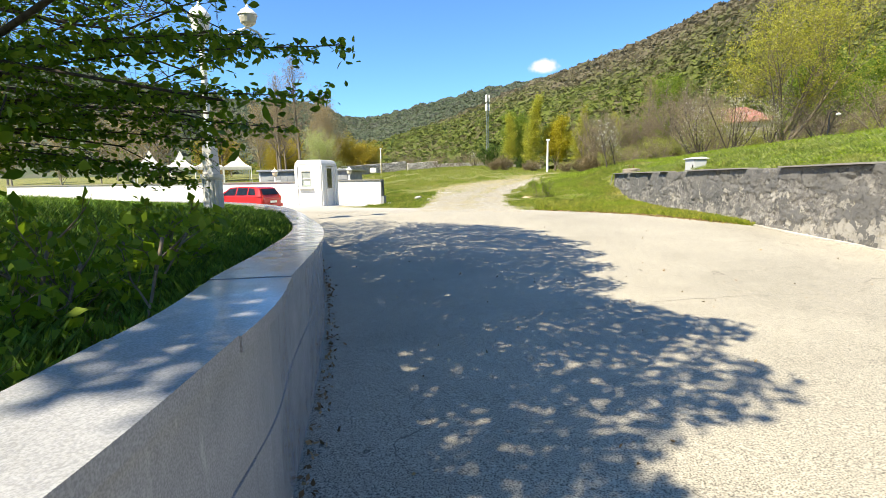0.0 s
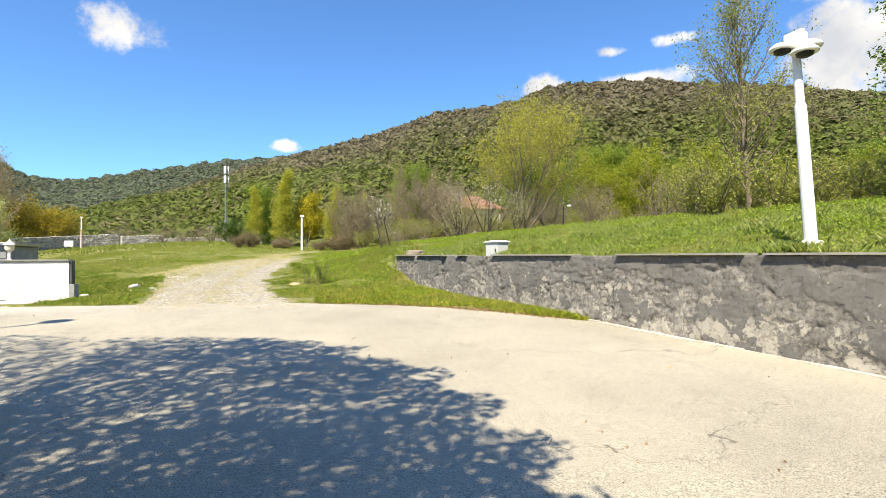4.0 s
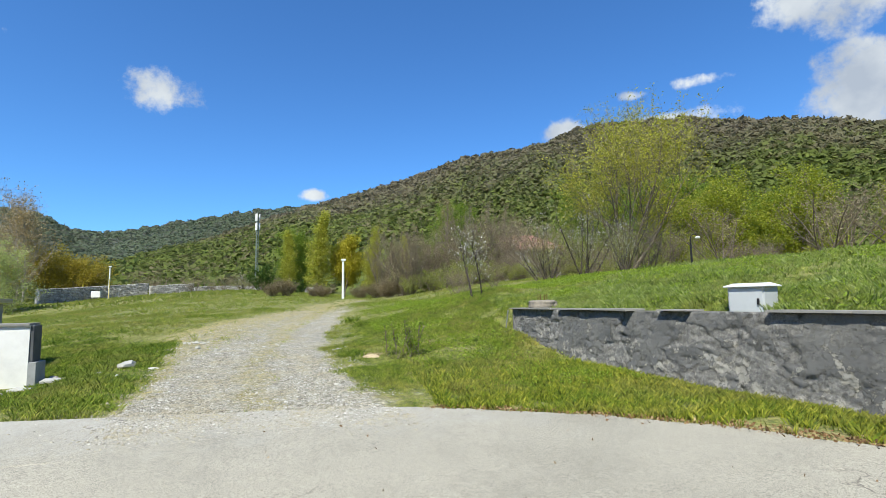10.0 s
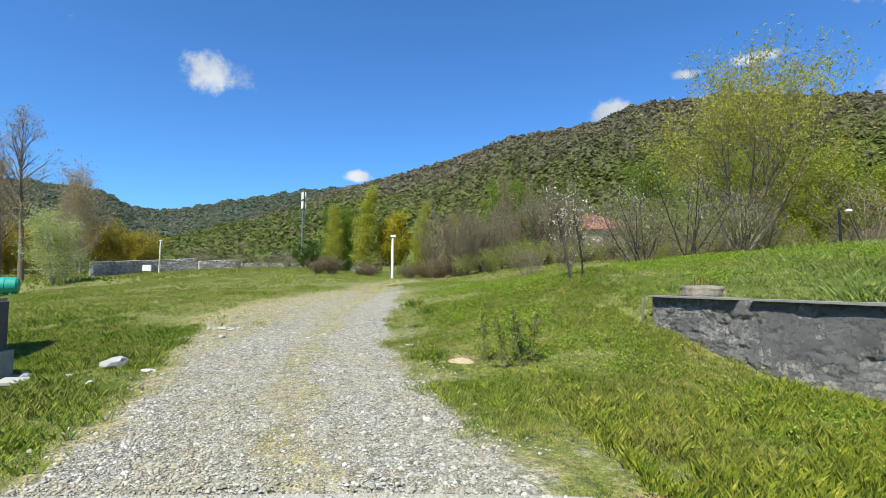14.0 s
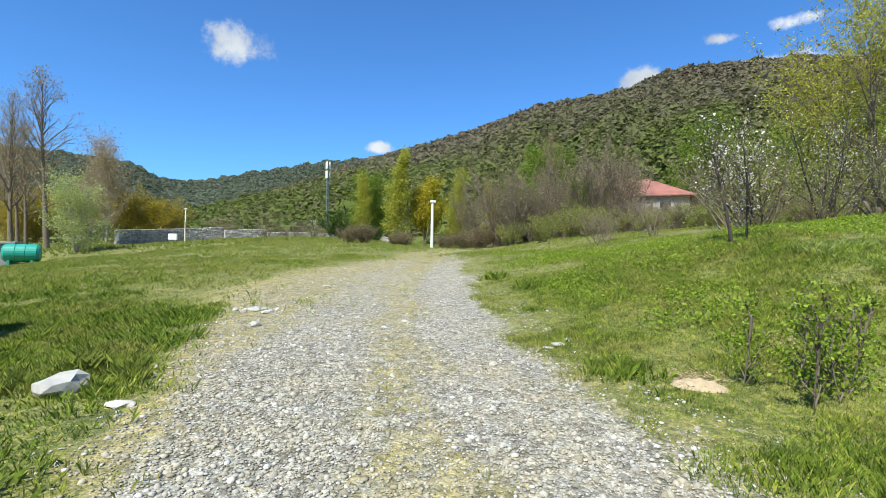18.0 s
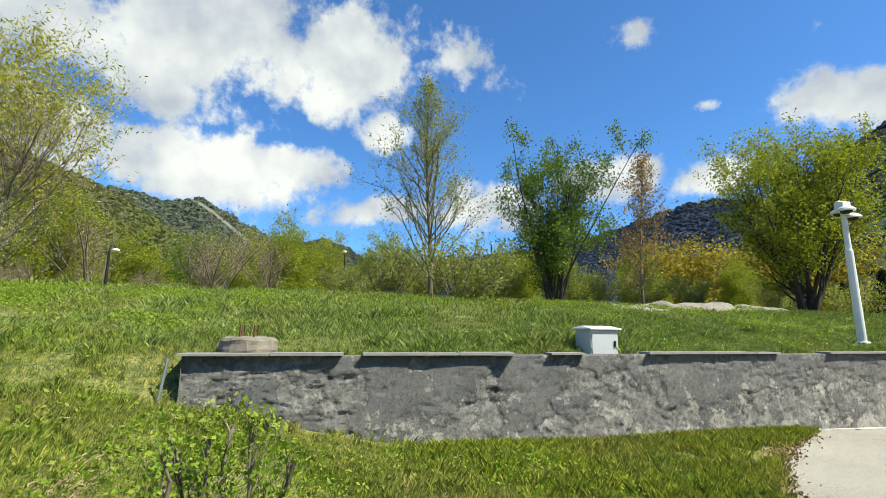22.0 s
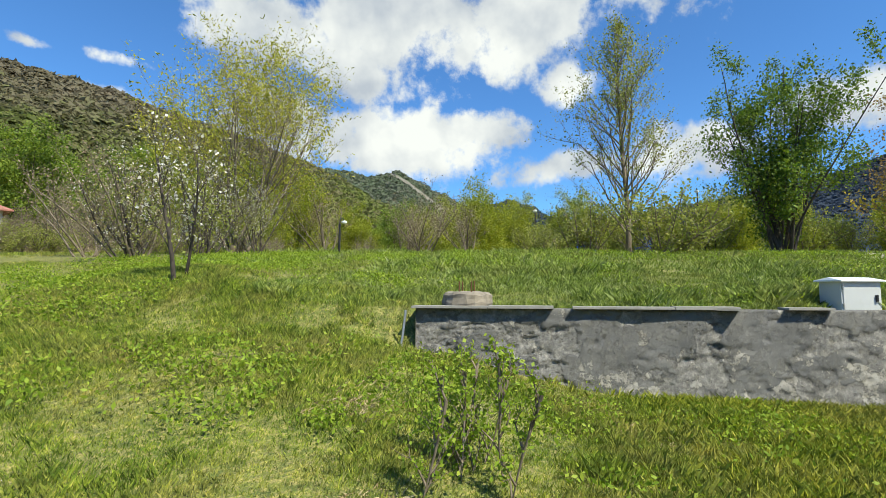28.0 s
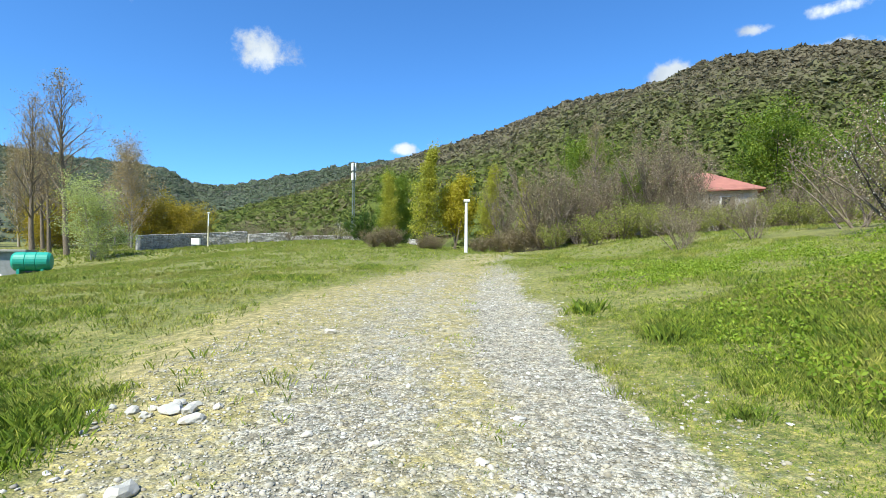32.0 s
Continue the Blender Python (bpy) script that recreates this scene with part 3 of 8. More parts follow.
CABINET_LID = plain("cabinet_lid", (0.76, 0.78, 0.77), 0.4, 0, 0.04, 3, 0.05)
CONCRETE = plain("concrete", (0.36, 0.34, 0.30), 0.95, 0, 0.3, 4, 0.7, 0.4)
COPING = plain("coping_slab", (0.27, 0.26, 0.235), 0.9, 0, 0.2, 5, 0.5, 0.3)


# ---- ground: one sheet to the horizon, laid along the wall ----
def stretch(near, step, far, grow):
    out, s, v = [0.0], step, 0.0
    while v < far:
        v += s
        out.append(v)
        if v > near:
            s *= grow
    return np.array(out)


def build_ground():
    right = stretch(9.0, 0.28, 3800, 1.10)
    left = stretch(14.0, 0.28, 3800, 1.10)
    ds = np.unique(np.round(np.r_[-left[1:][::-1], 0.06, 0.28, right[2:] + 0.1], 4))
    ups = stretch(36.0, 0.3, 3800, 1.07)
    downs = stretch(14.0, 0.5, 3800, 1.12)
    ys = np.unique(np.round(np.r_[-downs[1:][::-1], ups, 27.15], 4))
    D, Y = np.meshgrid(ds, ys)
    X = wall_x(Y) + D
    Z = ground_z(X, Y) - 0.0
    far = np.hypot(X, Y)
    Z = np.where(far > 300, np.minimum(Z, 6.0), Z)
    # the sheet dips under the road so that the two do not touch
    under = (X < road_right(Y) - 0.06) & (X > -24) & (Y < 23.2) & (Y > -55)
    Z = np.where(under, Z - 0.05, Z)
    ny, nx = X.shape
    idx = np.arange(ny * nx).reshape(ny, nx)
    q = np.stack([idx[:-1, :-1], idx[:-1, 1:], idx[1:, 1:], idx[1:, :-1]], -1).reshape(-1, 4)
    ob = bulk("ground", np.stack([X, Y, Z], -1).reshape(-1, 3), q, MEADOW, smooth=True)
    lane, worn = gravel_amount(X.ravel(), Y.ravel())
    shoulder = np.exp(-((X.ravel() - road_right(Y.ravel()) - 0.25) / 0.35) ** 2) * ((Y.ravel() > 17) & (Y.ravel() < 23.3))
    for key, val in (("lane", lane), ("worn", np.maximum(worn, shoulder * 0.8))):
        a = ob.data.attributes.new(key, "FLOAT", "POINT")
        a.data.foreach_set("value", val.astype(np.float32))
    return tagged(ob, "sloping spring meadow with a worn gravel track", "ground", kind="structure")


def build_road():
    ys = np.r_[np.arange(-55, -8, 2.0), np.arange(-8, 23.31, 0.06)]
    n = 60
    rows = []
    for y in ys:
        r = float(road_right(y)) + (0.05 * math.sin(y * 5.3) + 0.03 * math.sin(y * 13) if y > 16.4 else 0.0)
        l = float(curb_x(y)) - 0.2 if y < 20.3 else -24.0
        for k in range(n + 1):
            x = l + (r - l) * k / n
            rows.append((x, y, float(base_z(np.array(y))) + float(dip(np.array(x), np.array(y))) + 0.004))
    q = [(a * (n + 1) + k, a * (n + 1) + k + 1, (a + 1) * (n + 1) + k + 1, (a + 1) * (n + 1) + k) for a in range(len(ys) - 1) for k in range(n)]
    return tagged(bulk("road", np.array(rows), np.array(q), ASPHALT, smooth=True), "worn pale sunlit asphalt road with tyre marks and cracks", "road", kind="structure")


GROUND = build_ground()
ROAD = build_road()


def strip(name, line, left, right, bottom, top, mat, parent=None, label=""):
    """A run of wall along a line of (x, y): left and right offsets, bottom and top heights (numbers or functions of x, y)."""
    p = np.array(line)
    t = np.gradient(p, axis=0)
    t /= np.linalg.norm(t, axis=1)[:, None]
    nrm = np.stack([-t[:, 1], t[:, 0]], 1)
    f = lambda v, x, y: v(x, y) if callable(v) else v
    verts, faces = [], []
    for k in range(len(p)):
        for off, hgt in ((left, bottom), (left, top), (right, top), (right, bottom)):
            x, y = p[k] + nrm[k] * off
            verts.append((x, y, f(hgt, p[k][0], p[k][1])))
    for k in range(len(p) - 1):
        a, b = 4 * k, 4 * k + 4
        for j in range(4):
            faces.append((a + j, a + (j + 1) % 4, b + (j + 1) % 4, b + j))
    faces += [(0, 3, 2, 1), (len(verts) - 4, len(verts) - 3, len(verts) - 2, len(verts) - 1)]
    return mesh_object(name, verts, faces, mat, parent, label)


# ---- hills ----
def forest_material(name, stops, cell, spread=0.011, bare=None):
    """Crowns: each tree has its own tone, and stands of trees differ."""
    m, nt, b = material(name, 1.0)
    g = nt.nodes.new("ShaderNodeNewGeometry")
    vo = nt.nodes.new("ShaderNodeTexVoronoi")
    vo.inputs["Scale"].default_value = cell
    nt.links.new(g.outputs["Position"], vo.inputs["Vector"])
    sep = nt.nodes.new("ShaderNodeSeparateColor"); nt.links.new(vo.outputs["Color"], sep.inputs[0])
    big = noise_node(nt, spread, 5, 0.65)
    f = math_node(nt, "ADD", math_node(nt, "MULTIPLY", sep.outputs[0], 0.42), math_node(nt, "MULTIPLY", big, 0.75))
    f = math_node(nt, "ADD", f, math_node(nt, "MULTIPLY", g.outputs["Random Per Island"], 0.26))
    col = ramp(nt, span(nt, f, 0.25, 1.18), stops)
    if bare:
        # still leafless higher up; on the south hill that tone also carries painted haze
        sp = nt.nodes.new("ShaderNodeSeparateXYZ"); nt.links.new(g.outputs["Position"], sp.inputs[0])
        hi = math_node(nt, "ADD", span(nt, sp.outputs[2], bare[0], bare[1]), math_node(nt, "MULTIPLY", math_node(nt, "SUBTRACT", noise_node(nt, 0.016, 6, 0.7), 0.5), 1.6))
        hi = math_node(nt, "ADD", hi, math_node(nt, "MULTIPLY", math_node(nt, "SUBTRACT", g.outputs["Random Per Island"], 0.5), 0.5))
        col = blend(nt, span(nt, hi, 0.2, 0.9, 0, 0.85), col, bare[2])
    nt.links.new(col, b.inputs["Base Color"])
    b.inputs["Specular IOR Level"].default_value = 0.05
    t = nt.nodes.new("ShaderNodeBsdfTranslucent"); nt.links.new(col, t.inputs["Color"])
    mx = nt.nodes.new("ShaderNodeMixShader"); mx.inputs[0].default_value = 0.4
    nt.links.new(b.outputs[0], mx.inputs[1]); nt.links.new(t.outputs[0], mx.inputs[2])
    nt.links.new(mx.outputs[0], nt.nodes["Material Output"].inputs["Surface"])
    return m


def scatter_crowns(name, places, sizes, mat, seed, pieces=22):
    """Woods seen from afar: each crown is a loose dome of sprays turned every way."""
    rng = np.random.default_rng(seed)
    n = len(places)
    d = rng.normal(0, 1, (n, pieces, 3))
    d[..., 2] = np.abs(d[..., 2]) * 0.95
    d /= np.linalg.norm(d, axis=2)[..., None]
    tall = rng.uniform(0.55, 1.0, (n, 1, 1))
    c = places[:, None] + d * sizes[:, None, None] * rng.uniform(0.35, 0.95, (n, pieces, 1)) * np.concatenate([np.ones((n, 1, 2)), tall], 2)
    nrm = d + np.array([0, 0, 0.5]) + rng.normal(0, 0.55, d.shape)
    nrm /= np.linalg.norm(nrm, axis=2)[..., None]
    a = np.cross(nrm, rng.normal(0, 1, d.shape)); a /= np.linalg.norm(a, axis=2)[..., None]
    b = np.cross(nrm, a)
    s = sizes[:, None, None] * rng.uniform(0.30, 0.58, (n, pieces, 1))
    V = np.stack([c - a * s - b * s * 0.5, c + a * s - b * s * 0.6, c + b * s], 2).reshape(-1, 3)
    m = n * pieces
    return bulk(name, V, np.arange(3 * m).reshape(m, 3), mat)


def ridge(name, label, outline, near, far, foot, mat, soil, count, size, seed, centre=(0.0, 22.0), power=1.15, cleared=None, relief=1.0):
    """A wooded hillside: from a foot at distance near up to a skyline at distance far, whose height follows the outline (azimuth, elevation)."""
    azs, els = np.array([a for a, e in outline], float), np.array([e for a, e in outline], float)
    rng = np.random.default_rng(seed)
    cx, cy = centre
    n_a, n_r = 260, 40
    reach = far if callable(far) else (lambda az: far + 0.0 * az)

    def surface(az, r):
        el = np.interp(az, azs, els) + (0.10 * np.sin(az * 2.3 + seed) + 0.06 * np.sin(az * 5.9)) * np.clip(r, 0, 1) ** 8
        ends = reach(az)
        top = np.tan(np.radians(el)) * ends + 1.7
        dist = near + (ends - near) * r
        rel = 0.16 * np.sin(az * 0.21 + r * 4 + seed) * r * (1 - r) + 0.10 * np.sin(az * 0.47 - r * 5) * r * (1 - r)
        z = foot + (top - foot) * np.clip(r ** power + rel * relief, 0, None)
        back = r > 1
        z = np.where(back, top - (r - 1) * ends * 0.25, z)
        dist = np.where(back, ends * (1 + (r - 1) * 0.5), dist)
        a = np.radians(az)
        return cx + np.sin(a) * dist, cy + np.cos(a) * dist, z

    A, R = np.meshgrid(np.linspace(azs[0], azs[-1], n_a), np.r_[np.linspace(0, 1, n_r), 1.3])
    X, Y, Z = surface(A, R)
    idx = np.arange(A.size).reshape(A.shape)
    q = np.stack([idx[:-1, :-1], idx[:-1, 1:], idx[1:, 1:], idx[1:, :-1]], -1).reshape(-1, 4)
    hill = bulk(name, np.stack([X, Y, Z], -1).reshape(-1, 3), q, soil, smooth=True)
    tagged(hill, label, "hill", kind="structure")
    az = rng.uniform(azs[0], azs[-1], count)
    r = np.sqrt(rng.uniform(0.0, 1.0, count))
    r[: count // 12] = rng.uniform(0.97, 1.0, count // 12)
    x, y, z = surface(az, r)
    sizes = size * rng.uniform(0.55, 1.35, count) * (0.75 + 0.5 * r) * reach(az) / reach(azs[0])
    sizes[: count // 12] *= 0.6
    if cleared:
        keep = ~cleared(az, np.degrees(np.arctan2(z - 1.7, np.hypot(x - cx, y - cy))))
        x, y, z, sizes = x[keep], y[keep], z[keep], sizes[keep]
    pts = np.stack([x, y, z + sizes * 0.06], -1)
    wood = scatter_crowns("forest", pts, sizes, mat, seed)
    tagged(wood, "spring woods of green, olive and bare brown crowns", "forest", kind="stuff")
    return surface


HILL_NEAR = forest_material("hill_woods", [(0.0, (0.241, 0.201, 0.141)), (0.22, (0.193, 0.182, 0.089)), (0.42, (0.121, 0.149, 0.043)), (0.6, (0.193, 0.230, 0.056)), (0.76, (0.089, 0.124, 0.038)), (1.0, (0.258, 0.278, 0.069))], 0.20, 0.014, (40, 100, (0.198, 0.167, 0.124)))
# grey-brown bare woods, greyed further by distance haze put into the colours
HILL_HIGH = forest_material("hazed_ridge_woods", [(0.0, (0.196, 0.193, 0.165)), (0.35, (0.154, 0.168, 0.123)), (0.6, (0.137, 0.175, 0.102)), (0.85, (0.175, 0.189, 0.133)), (1.0, (0.217, 0.213, 0.172))], 0.09, 0.006)
# darker backlit side and a bluish haze are put into these tones
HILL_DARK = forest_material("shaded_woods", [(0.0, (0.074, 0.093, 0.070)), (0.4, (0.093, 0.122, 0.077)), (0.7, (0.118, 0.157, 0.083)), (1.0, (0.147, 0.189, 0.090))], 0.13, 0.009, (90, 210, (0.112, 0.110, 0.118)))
# blue haze of distance is put into these base colours
HILL_FAR = forest_material("hazed_woods", [(0.0, (0.052, 0.072, 0.106)), (1.0, (0.079, 0.098, 0.130))], 0.05, 0.004)
SOIL = plain("forest_floor", (0.085, 0.085, 0.038), 1.0, 0, 0.3, 0.03, 0.2)
SOIL_FAR = plain("forest_floor_far", (0.09, 0.092, 0.082), 1.0, 0, 0.2, 0.01, 0.1)

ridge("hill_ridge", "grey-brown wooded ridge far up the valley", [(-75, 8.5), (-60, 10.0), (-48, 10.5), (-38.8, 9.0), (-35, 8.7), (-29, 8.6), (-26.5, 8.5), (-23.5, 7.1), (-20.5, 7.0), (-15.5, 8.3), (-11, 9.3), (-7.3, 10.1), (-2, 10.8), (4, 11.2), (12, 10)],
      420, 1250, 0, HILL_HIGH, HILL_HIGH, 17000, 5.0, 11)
ridge("hill_main", "steep wooded hillside with fresh green and bare brown trees", [(-34, 1.6), (-27, 2.2), (-23.6, 3.0), (-17.7, 4.9), (-11.4, 6.8), (-4.8, 9.5), (0, 11.1), (5.8, 12.8), (11.1, 14.5), (17.2, 16.5), (24.0, 17.2), (27.6, 17.8), (30.4, 18.9), (33, 19.1), (36.5, 18.9), (41, 18.6), (43.3, 18.1), (47.4, 17.2), (52, 16.3), (56, 15.2), (60.6, 13.9), (64, 12.6), (68, 10.2), (74, 7.5), (82, 5.0)],
      120, lambda az: np.interp(az, [-34, -2, 24, 82], [560, 520, 300, 290]), -1, HILL_NEAR, HILL_NEAR, 24000, 4.2, 12)

def ski_line(az):
    """The cleared strip: its elevation and half width by azimuth, in degrees."""
    return np.interp(az, [70.2, 72.7, 76, 79], [13.7, 12.4, 9.9, 7.6]), np.interp(az, [70.2, 76, 79], [0.12, 0.26, 0.3])


def ski_gap(az, el):
    c, w = ski_line(az)
    return (az > 70.2) & (az < 79) & (np.abs(el - c) < w + 0.1)


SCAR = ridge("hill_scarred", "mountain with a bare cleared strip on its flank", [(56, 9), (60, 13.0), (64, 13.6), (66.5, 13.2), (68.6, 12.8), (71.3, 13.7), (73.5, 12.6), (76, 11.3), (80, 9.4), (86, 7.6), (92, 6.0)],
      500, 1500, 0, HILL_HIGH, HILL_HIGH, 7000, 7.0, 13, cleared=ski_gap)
ridge("mountain_far", "distant mountain ridge, its woods tinted blue for haze", [(72, 8.6), (78, 9.5), (82.4, 9.9), (84.5, 10.4), (87, 9.7), (89.5, 8.4), (93, 7.8), (100, 8.6), (106, 9.2), (112, 10.2), (116.3, 11.0), (121, 12.4), (125, 13.6), (128.3, 13.9), (133, 13.1), (140, 12.6)],
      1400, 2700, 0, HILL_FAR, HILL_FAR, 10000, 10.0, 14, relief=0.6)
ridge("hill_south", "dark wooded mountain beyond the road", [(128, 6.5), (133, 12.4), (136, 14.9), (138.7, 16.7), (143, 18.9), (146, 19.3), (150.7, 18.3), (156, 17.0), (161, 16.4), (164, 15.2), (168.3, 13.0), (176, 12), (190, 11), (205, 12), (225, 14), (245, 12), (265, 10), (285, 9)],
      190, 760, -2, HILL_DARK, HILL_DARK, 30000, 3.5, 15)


def ski_strip():
    rows = []
    for az in np.linspace(70.4, 79, 40):
        c, w = ski_line(np.array([az]))
        rs = np.linspace(0.05, 1, 400)
        x, y, z = SCAR(np.full(400, az), rs)
        el = np.degrees(np.arctan2(z - 1.7, np.hypot(x, y - 22.0)))
        for e in (c[0] - w[0], c[0] + w[0]):
            r = float(np.interp(e, el, rs))
            px, py, pz = SCAR(np.array([az]), np.array([r]))
            rows.append((px[0], py[0], pz[0] + 2.0))
    q = [(2 * k, 2 * k + 2, 2 * k + 3, 2 * k + 1) for k in range(39)]
    tagged(bulk("hill_clearing", np.array(rows), np.array(q), plain("bare_slope", (0.17, 0.155, 0.12), 1.0, 0, 0.25, 0.05, 0.1)), "bare pale strip cleared down the wooded slope", "clearing", kind="structure")


ski_strip()


# ---- trees ----
class Wood:
    """Collects tapered limbs and leaf places for one tree."""

    def __init__(self, seed):
        self.rng = np.random.default_rng(seed)
        self.V, self.F, self.n = [], [], 0
        self.tips = []

    def limb(self, pts, r0, r1, segs):
        pts = np.asarray(pts, float)
        k = len(pts)
        d = np.gradient(pts, axis=0)
        d /= np.linalg.norm(d, axis=1)[:, None] + 1e-9
        ref = np.array([0.31, 0.95, 0.1]) if abs(d[0][1]) < 0.9 else np.array([1.0, 0.1, 0.0])
        a = np.cross(d, ref); a /= np.linalg.norm(a, axis=1)[:, None] + 1e-9
        b = np.cross(d, a)
        r = np.linspace(r0, r1, k)
        ang = np.arange(segs) * 2 * np.pi / segs
        ring = pts[:, None] + r[:, None, None] * (np.cos(ang)[None, :, None] * a[:, None] + np.sin(ang)[None, :, None] * b[:, None])
        self.V.append(ring.reshape(-1, 3))
        i = self.n + np.arange(k * segs).reshape(k, segs)
        j = np.roll(i, -1, axis=1)
        self.F.append(np.stack([i[:-1], j[:-1], j[1:], i[1:]], -1).reshape(-1, 4))
        self.n += k * segs

    def grow(self, p, d, length, r, depth, spread, lift, kids, wob, leafy):
        rng = self.rng
        steps = 7 if depth > 1 else 4
        pts, q, dd = [np.array(p, float)], np.array(p, float), np.array(d, float) / np.linalg.norm(d)
        for _ in range(steps):
            dd = dd + rng.normal(0, wob, 3) + np.array([0, 0, lift])
            dd /= np.linalg.norm(dd)
            q = q + dd * length / steps
            pts.append(q)
        self.limb(pts, r, r * (0.35 if depth else 0.25), 7 if r > 0.06 else (5 if r > 0.02 else 3))
        pts = np.array(pts)
        if depth <= leafy:
            m = max(2, int(length * 7))
            f = rng.uniform(0.15, 1.0, m) * (len(pts) - 1)
            lo = f.astype(int).clip(0, len(pts) - 2)
            self.tips.append(pts[lo] + (pts[lo + 1] - pts[lo]) * (f - lo)[:, None])
        if depth == 0:
            return
        for k in range(kids[depth] if depth < len(kids) else 4):
            f = rng.uniform(0.25, 1.0) * (len(pts) - 1)
            i = min(int(f), len(pts) - 2)
            at = pts[i] + (pts[i + 1] - pts[i]) * (f - i)
            side = rng.normal(0, 1, 3); side -= side.dot(dd) * dd; side /= np.linalg.norm(side)
            nd = dd * math.cos(spread) + side * math.sin(spread)
            self.grow(at, nd, length * rng.uniform(0.42, 0.68), max(r * 0.45 * (1 - 0.4 * f / len(pts)), 0.004), depth - 1, spread * rng.uniform(0.85, 1.15), lift, kids, wob, leafy)


def leaf_mesh(name, centres, size, mat, parent, seed, droop=0.0, long=1.0, jitter=0.12, flat=1.0):
    rng = np.random.default_rng(seed)
    c = centres + rng.normal(0, jitter, centres.shape) * np.array([1, 1, 0.4 + 0.6 * flat])
    n = len(c)
    a = rng.normal(0, 1, (n, 3)) * np.array([1, 1, flat]); a[:, 2] -= droop
    a /= np.linalg.norm(a, axis=1)[:, None]
    b = np.cross(a, rng.normal(0, 1, (n, 3)) * np.array([flat, flat, 1])); b /= np.linalg.norm(b, axis=1)[:, None] + 1e-9
    s = (size * rng.uniform(0.55, 1.3, n))[:, None]
    nrm = np.cross(a, b)
    v = np.stack([c - a * s * long * 0.5, c + b * s * 0.38 + nrm * s * 0.08, c + a * s * long * 0.5, c - b * s * 0.38 + nrm * s * 0.08], 1).reshape(-1, 3)
    q = np.arange(4 * n).reshape(n, 4)
    return bulk(name, v, q, mat, parent)


def ovate_leaves(name, centres, size, mat, parent, seed, droop=0.3, flat=0.4, jitter=0.01):
    """Pointed oval leaves, for boughs seen from near by."""
    rng = np.random.default_rng(seed)
    n = len(centres)
    c = centres + rng.normal(0, jitter, centres.shape)
    a = rng.normal(0, 1, (n, 3)) * np.array([1, 1, flat]); a[:, 2] -= droop
    a /= np.linalg.norm(a, axis=1)[:, None]
    b = np.cross(a, rng.normal(0, 1, (n, 3)) * np.array([flat, flat, 1])); b /= np.linalg.norm(b, axis=1)[:, None] + 1e-9
    up = np.cross(a, b)
    s = (size * rng.uniform(0.6, 1.25, n))[:, None]
    out = [c + a * s * u + b * s * v + up * s * w for u, v, w in ((-0.5, 0.0, 0.0), (-0.22, 0.25, 0.05), (0.12, 0.29, 0.05), (0.38, 0.12, 0.0), (0.58, 0.0, -0.06), (0.38, -0.12, 0.0), (0.12, -0.29, 0.05), (-0.22, -0.25, 0.05))]
    v = np.stack(out, 1).reshape(-1, 3)
    return bulk(name, v, np.arange(8 * n).reshape(n, 8), mat, parent)


